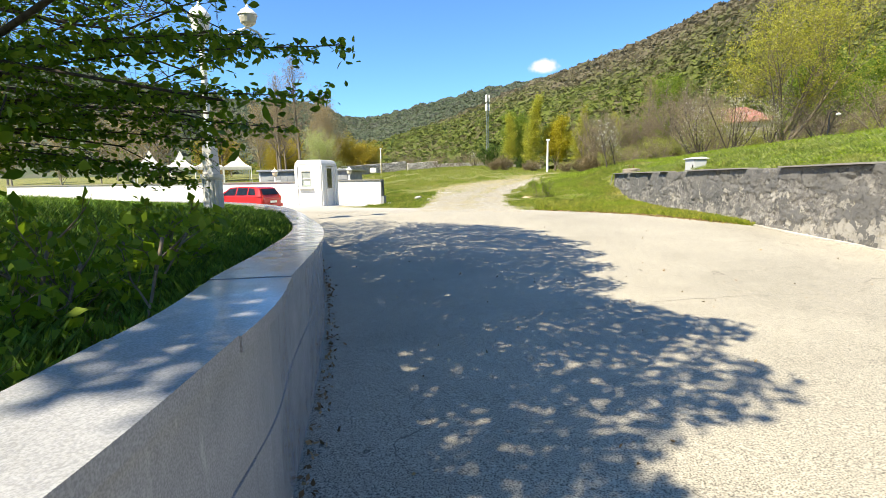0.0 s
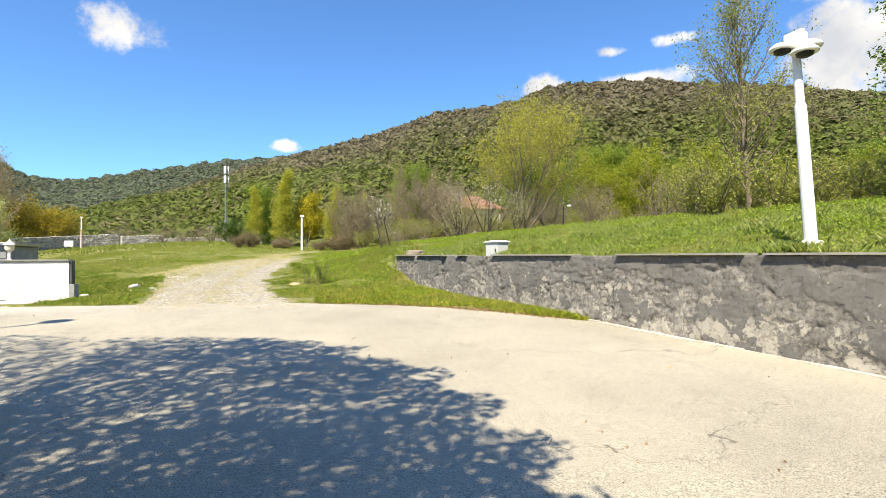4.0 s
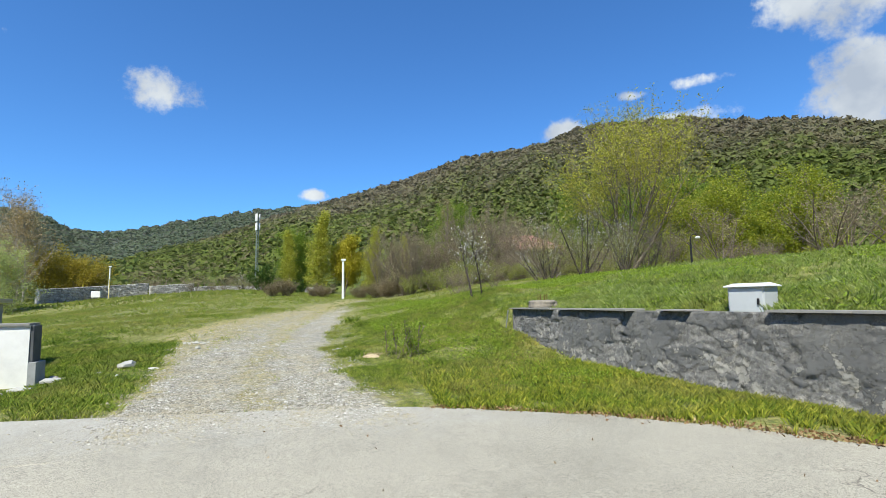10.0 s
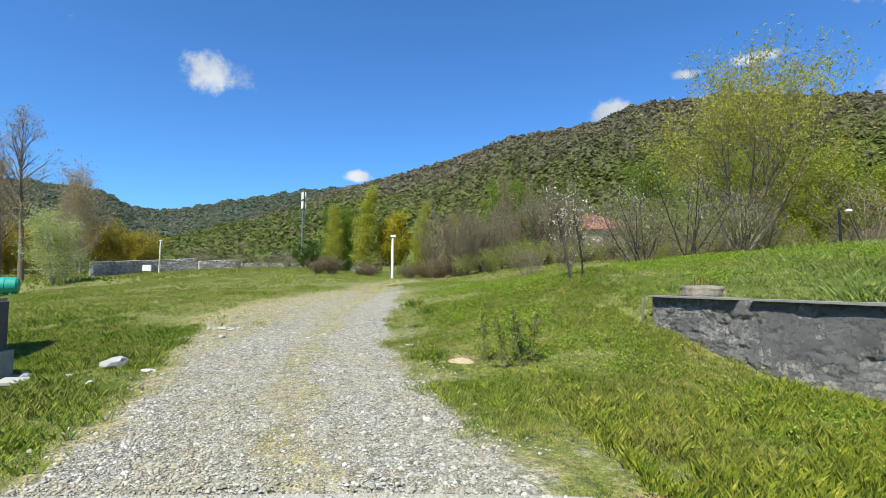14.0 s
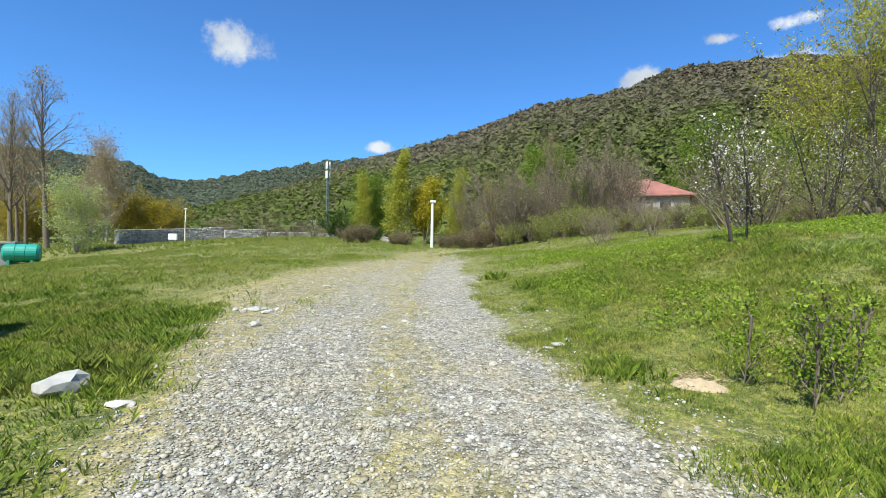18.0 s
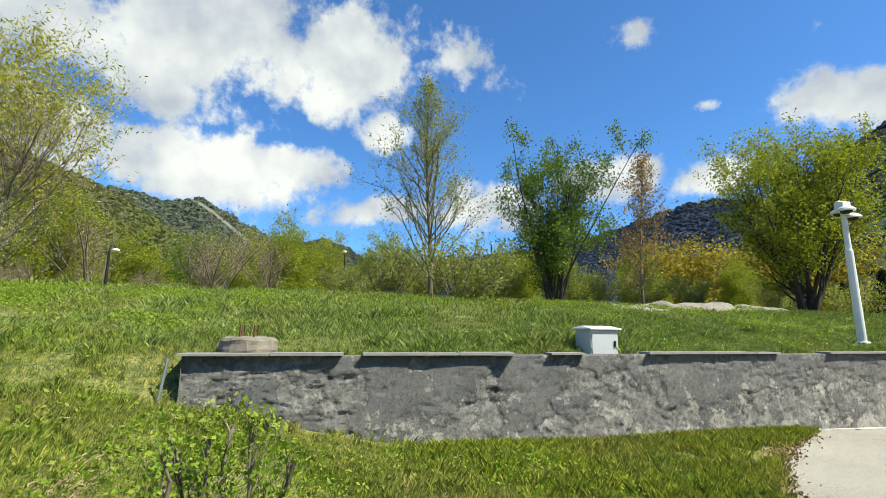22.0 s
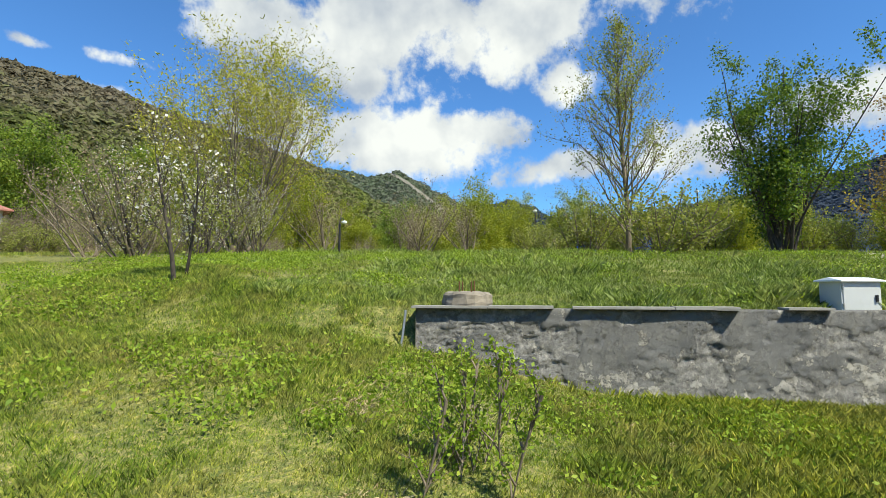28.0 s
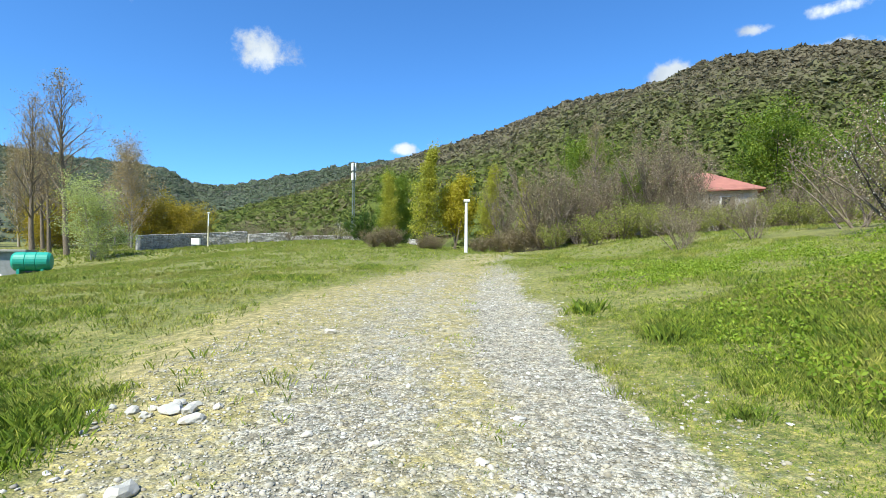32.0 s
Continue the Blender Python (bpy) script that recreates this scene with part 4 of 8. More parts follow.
def make_tree(name, label, at, height, bark, leaf, seed, trunk=0.14, start=0.25, limbs=14, limb_len=0.42, limb_angle=55, taper=0.5, lift=0.05, spread=0.6,
              kids=(0, 4, 4), wob=0.10, leafy=1, leaves=5000, leaf_size=0.12, stems=1, lean=(0, 0), droop=0.0, long=1.2, crown_name="crown", jitter=0.12, depth=2, group="", splay=0.25, fan=0.0, blow=(0.0, 0.0)):
    """A tapered trunk (or several), limbs in all directions, twigs, and a crown of separate leaves."""
    w = Wood(seed)
    rng = w.rng
    for s in range(stems):
        off = rng.normal(0, splay, 2) if stems > 1 else np.array(lean, float)
        if fan:
            turn_ = s * 2.4 + rng.uniform(-0.3, 0.3)
            off = fan * math.sqrt((s + 0.3) / stems) * np.array([math.cos(turn_), math.sin(turn_)]) + np.array(blow)
        h = height * (rng.uniform(0.7, 1.0) if stems > 1 else 1.0)
        pts, q = [], np.array([*(rng.normal(0, 0.16, 2) if stems > 1 else (0, 0)), -0.15])
        d = np.array([off[0], off[1], 1.0]); d /= np.linalg.norm(d)
        n = 12
        for k in range(n + 1):
            pts.append(q.copy())
            d = d + rng.normal(0, wob * 0.35, 3) + np.array([0, 0, 0.06 if stems == 1 else 0.012]); d /= np.linalg.norm(d)
            q = q + d * (h + 0.15) / n
        r0 = trunk if stems == 1 else trunk * rng.uniform(0.5, 1.0)
        w.limb(pts, r0, 0.012, 9)
        pts = np.array(pts)
        m = max(3, limbs // stems)
        for k in range(m):
            f = start + (1 - start) * ((k + rng.uniform(0, 1)) / m) ** 0.9
            i = min(int(f * n), n - 1)
            p = pts[i] + (pts[i + 1] - pts[i]) * (f * n - i)
            az = k * 2.4 + rng.uniform(-0.5, 0.5)
            el = radians(90 - limb_angle + rng.uniform(-12, 12) + 25 * f)
            rel = (f - start) / (1 - start)
            ln = height * limb_len * (1 - taper * rel) * rng.uniform(0.65, 1.1) * (0.55 + 0.45 * min(1, rel * 4 + 0.3))
            w.grow(p, (math.cos(az) * math.cos(el), math.sin(az) * math.cos(el), math.sin(el)), ln, max(r0 * 0.42 * (1 - 0.7 * f), 0.010), depth, spread, lift, kids, wob, leafy)
    ob = thing(name, at, label, "tree" if "shrub" not in name else "shrub", group)
    bulk("trunk", np.concatenate(w.V), np.concatenate(w.F), bark, ob, smooth=True)
    if leaves and w.tips:
        t = np.concatenate(w.tips)
        t = t[rng.integers(0, len(t), leaves)]
        leaf_mesh(crown_name, t, leaf_size, leaf, ob, seed + 1, droop, long, jitter)
    return ob


def scatter(ob, places, seed, sizes=(0.8, 1.2)):
    """Copies of a plant at (x, y), each turned and sized in its own way; it stands on the ground."""
    rng = random.Random(seed)
    for x, y in places:
        s = rng.uniform(*sizes)
        c = copy_thing(ob, pose(x, y, gz(x, y) - 0.03, 0, 0, rng.uniform(0, 360)))
        c.scale = (s * rng.uniform(0.9, 1.1), s * rng.uniform(0.9, 1.1), s)


BARK = bark_material("grey_bark", (0.085, 0.066, 0.046), (0.27, 0.22, 0.16))
BARK_PALE = bark_material("pale_bark", (0.20, 0.18, 0.15), (0.46, 0.42, 0.36))
BARK_DARK = bark_material("dark_bark", (0.03, 0.024, 0.02), (0.10, 0.08, 0.065))
L_WILLOW = leaf_material("willow_leaves", [(0.0, (0.30, 0.32, 0.045)), (0.5, (0.46, 0.46, 0.075)), (1.0, (0.60, 0.56, 0.13))], through=0.55)
L_PALE = leaf_material("grey_green_leaves", [(0.0, (0.32, 0.38, 0.16)), (0.5, (0.46, 0.52, 0.24)), (1.0, (0.58, 0.62, 0.34))], through=0.6)
L_POPLAR = leaf_material("poplar_leaves", [(0.0, (0.32, 0.35, 0.05)), (0.5, (0.46, 0.47, 0.075)), (1.0, (0.58, 0.56, 0.12))], through=0.6)
L_BUFF = leaf_material("budding_twigs", [(0.0, (0.26, 0.19, 0.10)), (0.5, (0.37, 0.29, 0.16)), (1.0, (0.48, 0.39, 0.23))], through=0.3)
L_BIRCH = leaf_material("birch_leaves", [(0.0, (0.20, 0.24, 0.055)), (0.5, (0.30, 0.335, 0.085)), (1.0, (0.42, 0.42, 0.13))], through=0.5)
L_GREEN = leaf_material("fresh_leaves", [(0.0, (0.056, 0.112, 0.019)), (0.5, (0.125, 0.213, 0.031)), (1.0, (0.250, 0.325, 0.050))], through=0.45)
L_FRESH = leaf_material("new_leaves", [(0.0, (0.10, 0.17, 0.022)), (0.5, (0.19, 0.28, 0.035)), (1.0, (0.31, 0.38, 0.06))], through=0.5)
L_DEEP = leaf_material("deep_green_leaves", [(0.0, (0.037, 0.075, 0.020)), (0.5, (0.075, 0.138, 0.027)), (1.0, (0.138, 0.213, 0.044))], through=0.42)
L_LIME = leaf_material("lime_leaves", [(0.0, (0.163, 0.213, 0.019)), (0.5, (0.300, 0.350, 0.031)), (1.0, (0.450, 0.450, 0.050))], through=0.45)
L_BRONZE = leaf_material("bronze_leaves", [(0.0, (0.20, 0.13, 0.055)), (0.5, (0.33, 0.22, 0.09)), (1.0, (0.43, 0.31, 0.13))], through=0.42)
L_STRAW = leaf_material("straw_leaves", [(0.0, (0.24, 0.22, 0.06)), (0.5, (0.35, 0.32, 0.09)), (1.0, (0.46, 0.42, 0.14))], through=0.5)
L_GOLD = leaf_material("golden_leaves", [(0.0, (0.24, 0.20, 0.025)), (0.5, (0.38, 0.31, 0.04)), (1.0, (0.52, 0.43, 0.08))], through=0.5)
L_BRAMBLE = leaf_material("bramble_leaves", [(0.0, (0.13, 0.10, 0.06)), (0.45, (0.23, 0.18, 0.11)), (0.8, (0.30, 0.24, 0.15)), (1.0, (0.17, 0.19, 0.05))], through=0.35)
L_TWIG = leaf_material("bud_brown", [(0.0, (0.15, 0.115, 0.075)), (0.4, (0.27, 0.21, 0.14)), (0.75, (0.40, 0.33, 0.23)), (1.0, (0.20, 0.22, 0.07))], through=0.2)
L_YELLOW = leaf_material("yellow_blossom", [(0.0, (0.30, 0.28, 0.02)), (0.5, (0.46, 0.41, 0.035)), (1.0, (0.60, 0.53, 0.07))], through=0.55)
L_WHITE = leaf_material("white_blossom", [(0.0, (0.55, 0.52, 0.47)), (0.5, (0.72, 0.70, 0.66)), (1.0, (0.82, 0.79, 0.78))], through=0.3)
L_FIR = leaf_material("fir_needles", [(0.0, (0.010, 0.020, 0.010)), (0.5, (0.018, 0.034, 0.014)), (1.0, (0.03, 0.05, 0.02))], through=0.05)


# ---- retaining wall on the east side ----
def build_wall():
    ys = np.r_[np.arange(27.15, -10.4, -0.25), -10.4]
    face = np.stack([wall_x(ys), ys], 1)
    ob = thing("wall_east", (0, 0, 0), "grey cement-rendered retaining wall, flaked and stained", "wall", kind="structure")
    # body with an uneven worn face
    rng = np.random.default_rng(5)
    ys2 = np.r_[np.arange(27.15, 6.0, -0.03), np.arange(6.0, 4.0, -0.055), np.arange(4.0, -10.4, -0.12), -10.4]
    zs = np.linspace(0, 1, 48)
    bottom = ground_z(wall_x(ys2) - 0.15, ys2) - 0.12
    Y, K = np.meshgrid(ys2, zs)
    Z = bottom[None] + (WALL_TOP - 0.035 - bottom[None]) * K
    flake = patches(Y * 1.9, Z * 2.6, 3.0) + 0.10 * (patches(Y * 9, Z * 13, 21.0) - 0.5) + 0.16 * (0.42 - K) - 0.01
    X = wall_x(Y) + 0.014 * wave(Y, Z * 2.1, 4.1, 2) + rng.normal(0, 0.0025, Y.shape) - 0.05 * (1 - K) ** 3
    hollow = smoothstep(0.495, 0.53, flake)
    X = X + hollow * (0.014 + 0.024 * (patches(Y * 6, Z * 6, 8.0) - 0.4)) + 0.018 * smoothstep(0.66, 0.74, patches(Y * 4.5, Z * 7.0, 13.0, 3))
    X = X + 0.022 * smoothstep(0.575, 0.64, patches(Y * 5.0, Z * 15.0, 17.0, 4)) * smoothstep(0.44, 0.54, patches(Y * 1.3, Z * 2.0, 23.0, 3))
    n0, n1 = Y.shape
    idx = np.arange(n0 * n1).reshape(n0, n1)
    front = np.stack([idx[:-1, :-1], idx[:-1, 1:], idx[1:, 1:], idx[1:, :-1]], -1).reshape(-1, 4)
    back_x = np.stack([X[-1] + 0.30, ys2, Z[-1]], 1)
    back_b = np.stack([X[-1] + 0.30, ys2, bottom], 1)
    V = np.concatenate([np.stack([X, Y, Z], -1).reshape(-1, 3), back_x, back_b])
    a, b, c = n0 * n1, n0 * n1 + n1, idx[-1]
    i = np.arange(n1 - 1)
    top = np.stack([c[i], c[i + 1], a + i + 1, a + i], -1)
    rear = np.stack([a + i, a + i + 1, b + i + 1, b + i], -1)
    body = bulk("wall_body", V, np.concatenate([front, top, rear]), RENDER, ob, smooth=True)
    at = body.data.attributes.new("flake", "FLOAT", "POINT")
    at.data.foreach_set("value", np.r_[flake.ravel(), np.zeros(2 * n1)].astype(np.float32))
    for y0, k in ((27.15, 0), (-10.4, -1)):
        x0 = float(wall_x(np.array(y0)))
        mesh_object("end_face", [(x0 - 0.02, y0, bottom[k]), (x0 + 0.32, y0, bottom[k]), (x0 + 0.32, y0, WALL_TOP - 0.035), (x0 - 0.02, y0, WALL_TOP - 0.035)], [(0, 1, 2, 3)], RENDER, ob)
    return ob


WALL = build_wall()


def wall_fillet():
    """A pale broken line of mortar where the wall meets the road."""
    ob = thing("trim", (0, 0, 0), "pale crumbling mortar line along the foot of the wall", "trim", kind="structure")
    rng = random.Random(31)
    y = 16.6
    while y > -8.0:
        n = y - rng.uniform(0.35, 1.1)
        w = rng.uniform(0.07, 0.20)
        line = [(float(wall_x(np.array(v))), v) for v in np.linspace(y, n + 0.01, 6)]
        h = rng.uniform(0.02, 0.05)
        strip("mortar", line, 0.02, -w, lambda x, v: float(base_z(np.array(v))) - 0.05, lambda x, v, h=h: float(base_z(np.array(v))) + h, MORTAR, ob)
        y = n


MORTAR = plain("pale_mortar", (0.50, 0.47, 0.41), 0.95, 0, 0.25, 9, 0.7, 0.25)
wall_fillet()


def road_crack(points, width, seed):
    """A jagged open joint across the asphalt, branching here and there."""
    rng = random.Random(seed)
    p = along(points, 0.09)
    verts, faces = [], []
    for k, (x, y) in enumerate(p):
        x, y = x + rng.gauss(0, 0.018), y + rng.gauss(0, 0.018)
        w = width * rng.uniform(0.35, 1.2) * min(1.0, 0.2 + min(k, len(p) - 1 - k) / 8)
        z = float(base_z(np.array(y))) + 0.008
        verts += [(x - w * 0.3, y - w, z), (x + w * 0.3, y + w, z)]
        if k:
            faces.append((2 * k - 2, 2 * k, 2 * k + 1, 2 * k - 1))
    ob = mesh_object("crack", verts, faces, CRACK, ROAD)
    return ob


CRACK = plain("crack_dirt", (0.06, 0.055, 0.045), 1.0, 0, 0.3, 20, 0.3)
road_crack([(3.1, 7.6), (4.3, 8.4), (6.2, 9.2), (7.2, 9.3)], 0.0045, 1)
road_crack([(7.2, 9.3), (7.7, 9.8), (8.0, 10.3), (9.3, 10.5)], 0.005, 2)
road_crack([(6.2, 9.2), (6.9, 8.5), (8.4, 8.3)], 0.003, 3)


# ---- low granite wall beside the road on the west ----
def build_curb():
    line = along(CURB, 0.15)
    ob = thing("wall_west", (0, 0, 0), "low curved wall faced in grey polished granite", "wall", kind="structure")
    foot = lambda x, y: float(base_z(np.array(y))) - 0.1
    top = lambda x, y: float(np.interp(y, [4.5, 6.5, 8.5, 11.5], [0.90, 0.84, 0.755, 0.652]))
    strip("core", line, 0.38, 0.06, foot, lambda x, y: top(x, y) - 0.067, CONCRETE, ob)
    d = np.r_[0, np.cumsum(np.linalg.norm(np.diff(line, axis=0), axis=1))]
    rng = random.Random(14)

    def run(name, step, off_a, off_b, lo, hi, gap, label):
        s = 0.4
        while s < d[-1] - 1:
            e = min(s + step * rng.uniform(0.9, 1.1), d[-1])
            ss = np.linspace(s + gap, e - gap, 9)
            pts = np.stack([np.interp(ss, d, line[:, 0]), np.interp(ss, d, line[:, 1])], 1)
            j = rng.uniform(-0.003, 0.003)
            strip(name, pts, off_a, off_b + j, lo, lambda x, y: hi(x, y) + j, GRANITE, ob, label)
            s = e

    run("granite_panel", 1.3, 0.06, 0.03, foot, lambda x, y: top(x, y) * 0.46, 0.003, "")
    run("granite_panel", 1.3, 0.06, 0.03, lambda x, y: top(x, y) * 0.46 + 0.008, lambda x, y: top(x, y) - 0.062, 0.003, "")
    run("cap_slab", 1.15, 0.40, 0.0, lambda x, y: top(x, y) - 0.055, top, 0.004, "")
    return ob


CURB_WALL = build_curb()


def lawn_z(x, y):
    c = along(CURB, 0.5)
    d = np.min(np.hypot(np.asarray(x, float)[..., None] - c[:, 0], np.asarray(y, float)[..., None] - c[:, 1]), axis=-1)
    return 0.50 + 0.55 * smoothstep(0.4, 8.0, d) + 0.03 * wave(np.asarray(x, float), np.asarray(y, float), 1.3, 4)


def build_lawn():
    """The raised lawn behind the low wall."""
    ys = np.r_[np.arange(-14, 0, 0.8), np.arange(0, 21.9, 0.25)]
    k = np.r_[np.linspace(0, 0.25, 26), np.linspace(0.26, 1, 40)]
    inner = curb_x(ys) - 0.41 - 0.9 * smoothstep(13, 19, ys)
    X = inner[:, None] + (-46 - inner[:, None]) * k[None]
    Y = np.repeat(ys[:, None], len(k), 1)
    Z = lawn_z(X, Y)
    idx = np.arange(X.size).reshape(X.shape)
    q = np.stack([idx[:-1, :-1], idx[1:, :-1], idx[1:, 1:], idx[:-1, 1:]], -1).reshape(-1, 4)
    ob = bulk("lawn", np.stack([X, Y, Z], -1).reshape(-1, 3), q, MEADOW, smooth=True)
    for key in ("lane", "worn"):
        ob.data.attributes.new(key, "FLOAT", "POINT")
    return tagged(ob, "raised green lawn behind the granite wall", "lawn", kind="structure")


LAWN = build_lawn()

# ---- trees on and behind the bank ----
willow = make_tree("willow_tree", "wide wind-blown willow with yellow-green new leaves", (17.7, 38.0, gz(17.7, 38.0)), 7.9, BARK, L_WILLOW, 57, trunk=0.14, start=0.20, limbs=90, limb_len=0.54, limb_angle=56, taper=0.40,
                   lift=0.05, spread=0.5, kids=(0, 5, 5), stems=8, leaves=20000, leafy=1, leaf_size=0.066, droop=0.1, long=2.4, fan=0.80, blow=(0.18, -0.11), jitter=0.14)
birch = make_tree("birch_tree", "tall slender birch with sparse young leaves", (20.1, 22.5, gz(20.1, 22.5)), 8.9, BARK, L_BIRCH, 22, trunk=0.12, start=0.08, limbs=60, limb_len=0.45, limb_angle=46, taper=0.86, lift=0.07, spread=0.45,
                  kids=(0, 4, 4), leaves=9000, leaf_size=0.075, long=1.2, jitter=0.14)
alder = make_tree("alder_tree", "dense many-stemmed alder in fresh leaf", (22.2, 16.3, gz(22.2, 16.3)), 8.3, BARK_DARK, L_GREEN, 23, trunk=0.09, start=0.04, limbs=120, limb_len=0.30, limb_angle=58, taper=0.55, lift=0.05, spread=0.55,
                  kids=(0, 4, 4), stems=13, leaves=30000, leaf_size=0.092, long=1.3, fan=0.36, jitter=0.16)
bronze = make_tree("young_oak_tree", "young tree with bronze-brown spring leaves", (26.0, 9.6, gz(26, 9.6)), 8.6, BARK, L_BRONZE, 24, trunk=0.09, start=0.06, limbs=52, limb_len=0.29, limb_angle=46, taper=0.72, kids=(0, 4, 4), leaves=4600, leaf_size=0.11, jitter=0.16)
linden = make_tree("linden_tree", "large bright green tree behind the bank", (22.9, 2.2, gz(22.9, 2.2)), 9.9, BARK_DARK, L_LIME, 25, trunk=0.17, start=0.06, limbs=130, limb_len=0.40, limb_angle=52, taper=0.5, kids=(0, 4, 4), stems=8, leaves=46000, leaf_size=0.105, long=1.4, fan=0.55, jitter=0.17)
blossom = make_tree("cherry_tree", "small cherry tree with white blossom at its tips", (6.86, 31.2, gz(6.86, 31.2)), 2.7, BARK_DARK, L_WHITE, 26, trunk=0.045, start=0.15, limbs=22, limb_len=0.36, limb_angle=34, taper=0.3, kids=(0, 3, 4), leaves=620, leaf_size=0.055, long=1.0, jitter=0.05, stems=2, splay=0.14)
t_ = leaf_mesh("leaves", np.random.default_rng(3).normal(0, 1, (900, 3)) * np.array([0.42, 0.42, 0.6]) + np.array([0, 0, 1.45]), 0.05, L_BIRCH, blossom, 91)
plane = make_tree("plane_tree", "pale yellow-leaved tree by the road", (19.6, -15.0, gz(19.6, -15.0)), 11.4, BARK, L_STRAW, 27, trunk=0.17, start=0.16, limbs=64, limb_len=0.36, limb_angle=58, taper=0.6, kids=(0, 4, 4), depth=2, leaves=9500, leaf_size=0.13, jitter=0.18)
scatter(plane, [(18.6, -19.5), (21.6, -20.5), (16.6, -24.0), (26.5, -27.5), (14.0, -30.0)], 3, (0.78, 0.95))
fir = make_tree("fir_tree", "dark green conical fir tree", (36.5, -19.0, gz(36.5, -19)), 8.2, BARK_DARK, L_FIR, 28, trunk=0.14, start=0.03, limbs=90, limb_len=0.28, limb_angle=98, taper=0.93, lift=-0.02, spread=0.5, kids=(0, 5), depth=1, leaves=9000, leaf_size=0.24, droop=0.6, group="row of firs")
scatter(fir, [(34.8, -21.2), (33.2, -22.8), (31.6, -24.6), (38.6, -17.2), (40.4, -15.0), (29.8, -26.0), (28.6, -31.0)], 4, (0.85, 1.1))
hazel = make_tree("hazel_shrub", "olive hazel bush on the bank", (18.6, 24.0, gz(18.6, 24.0)), 2.1, BARK, L_BIRCH, 29, trunk=0.03, start=0.05, limbs=60, limb_len=0.45, limb_angle=50, kids=(0, 6), depth=1, stems=10, leaves=2600, leaf_size=0.085, splay=0.55)
scatter(hazel, [(19.6, 20.9), (21.6, 24.2), (17.6, 21.9), (23.5, 19.2), (24.2, 26.0), (26.0, 22.0), (22.5, 21.5), (27.5, 25.0), (25.0, 18.0)], 5, (0.8, 1.15))
bare = make_tree("thorn_shrub", "bare grey-brown thorn bush", (26.0, 29.9, gz(26.0, 29.9)), 3.2, BARK, L_TWIG, 30, trunk=0.045, start=0.08, limbs=50, limb_len=0.5, limb_angle=52, kids=(0, 7), depth=1, stems=7, leaves=1800, leaf_size=0.06, splay=0.5)
scatter(bare, [(13.2, 38.6), (20.8, 40.6), (22.5, 36.5), (24.0, 31.8), (15.0, 42.5), (27.8, 33.8)], 15, (0.8, 1.2))
scatter(bare, [(17.2, 58.5), (18.8, 59.5), (20.2, 60.2), (21.6, 60.8), (23.2, 61.0), (16.0, 60.0)], 19, (0.95, 1.3))
scatter(bare, [(9.5, 44.0), (11.6, 43.0), (10.6, 45.5)], 15, (0.4, 0.55))
sloe = make_tree("blackthorn_shrub", "bush dusted with small white flowers", (14.6, 37.2, gz(14.6, 37.2)), 3.6, BARK_DARK, L_WHITE, 36, trunk=0.05, start=0.06, limbs=60, limb_len=0.42, limb_angle=48, kids=(0, 6), depth=1, stems=8, leaves=1300, leaf_size=0.05, splay=0.45)
leaf_mesh("leaves", np.random.default_rng(8).normal(0, 1, (2600, 3)) * np.array([0.75, 0.75, 0.75]) + np.array([0, 0, 1.7]), 0.06, L_BIRCH, sloe, 92)
scatter(sloe, [(13.2, 38.6), (-14.0, 118.0), (16.4, 36.2)], 16, (0.8, 1.25))

# ---- thicket and trees along the top of the meadow ----
scrub = make_tree("scrub_tree", "bare brown scrub tree at the edge of the meadow", (16.0, 66.0, gz(16, 66)), 6.2, BARK, L_TWIG, 31, trunk=0.09, start=0.05, limbs=100, limb_len=0.40, limb_angle=40, kids=(0, 10), depth=1, stems=9, leaves=3400, leaf_size=0.085, splay=0.35)
rng_p = random.Random(8)
thicket = [(9 + k * 2.3 + rng_p.uniform(-1, 1), 67 + rng_p.uniform(-3, 8) - 0.3 * k) for k in range(26)]
scatter(scrub, [p for p in thicket if not 22 < p[0] < 35], 6, (0.6, 1.2))
scatter(scrub, [p for p in thicket if 22 < p[0] < 35], 6, (0.42, 0.6))
scatter(scrub, [(20.0, 68.0), (31.5, 71.0), (34.0, 68.5), (37.5, 67.5), (40.5, 66.0)], 61, (0.8, 1.0))
scatter(scrub, [(9 + k * 1.5 + rng_p.uniform(-0.9, 0.9), 63.5 - 0.30 * k + rng_p.uniform(-2.5, 3)) for k in range(9)], 62, (0.75, 1.25))
scatter(scrub, [(17.5 + k * 1.35, 59.5 - 0.5 * k + rng_p.uniform(-1.5, 1.5)) for k in range(10)], 63, (0.34, 0.52))
scatter(scrub, [(31 + k * 1.9 + rng_p.uniform(-0.9, 0.9), 58 - 1.1 * k + rng_p.uniform(-3, 3)) for k in range(18)], 64, (0.5, 0.9))
scatter(hazel, [(10 + k * 1.7 + rng_p.uniform(-0.7, 0.7), 59.5 - 0.4 * k + rng_p.uniform(-1.2, 1.2)) for k in range(16)], 65, (0.7, 1.3))
bramble = make_tree("bramble_shrub", "low tangled brown bramble thicket", (9.0, 64.0, gz(9, 64)), 2.3, BARK, L_BRAMBLE, 37, trunk=0.03, start=0.02, limbs=90, limb_len=0.7, limb_angle=60, kids=(0, 8), depth=1, stems=12, leaves=5200, leaf_size=0.10, splay=0.8)
scatter(bramble, [(-4 + k * 2.1 + rng_p.uniform(-0.8, 0.8), 67 + rng_p.uniform(-2, 3) - 0.12 * k) for k in range(22)], 17, (0.42, 0.85))
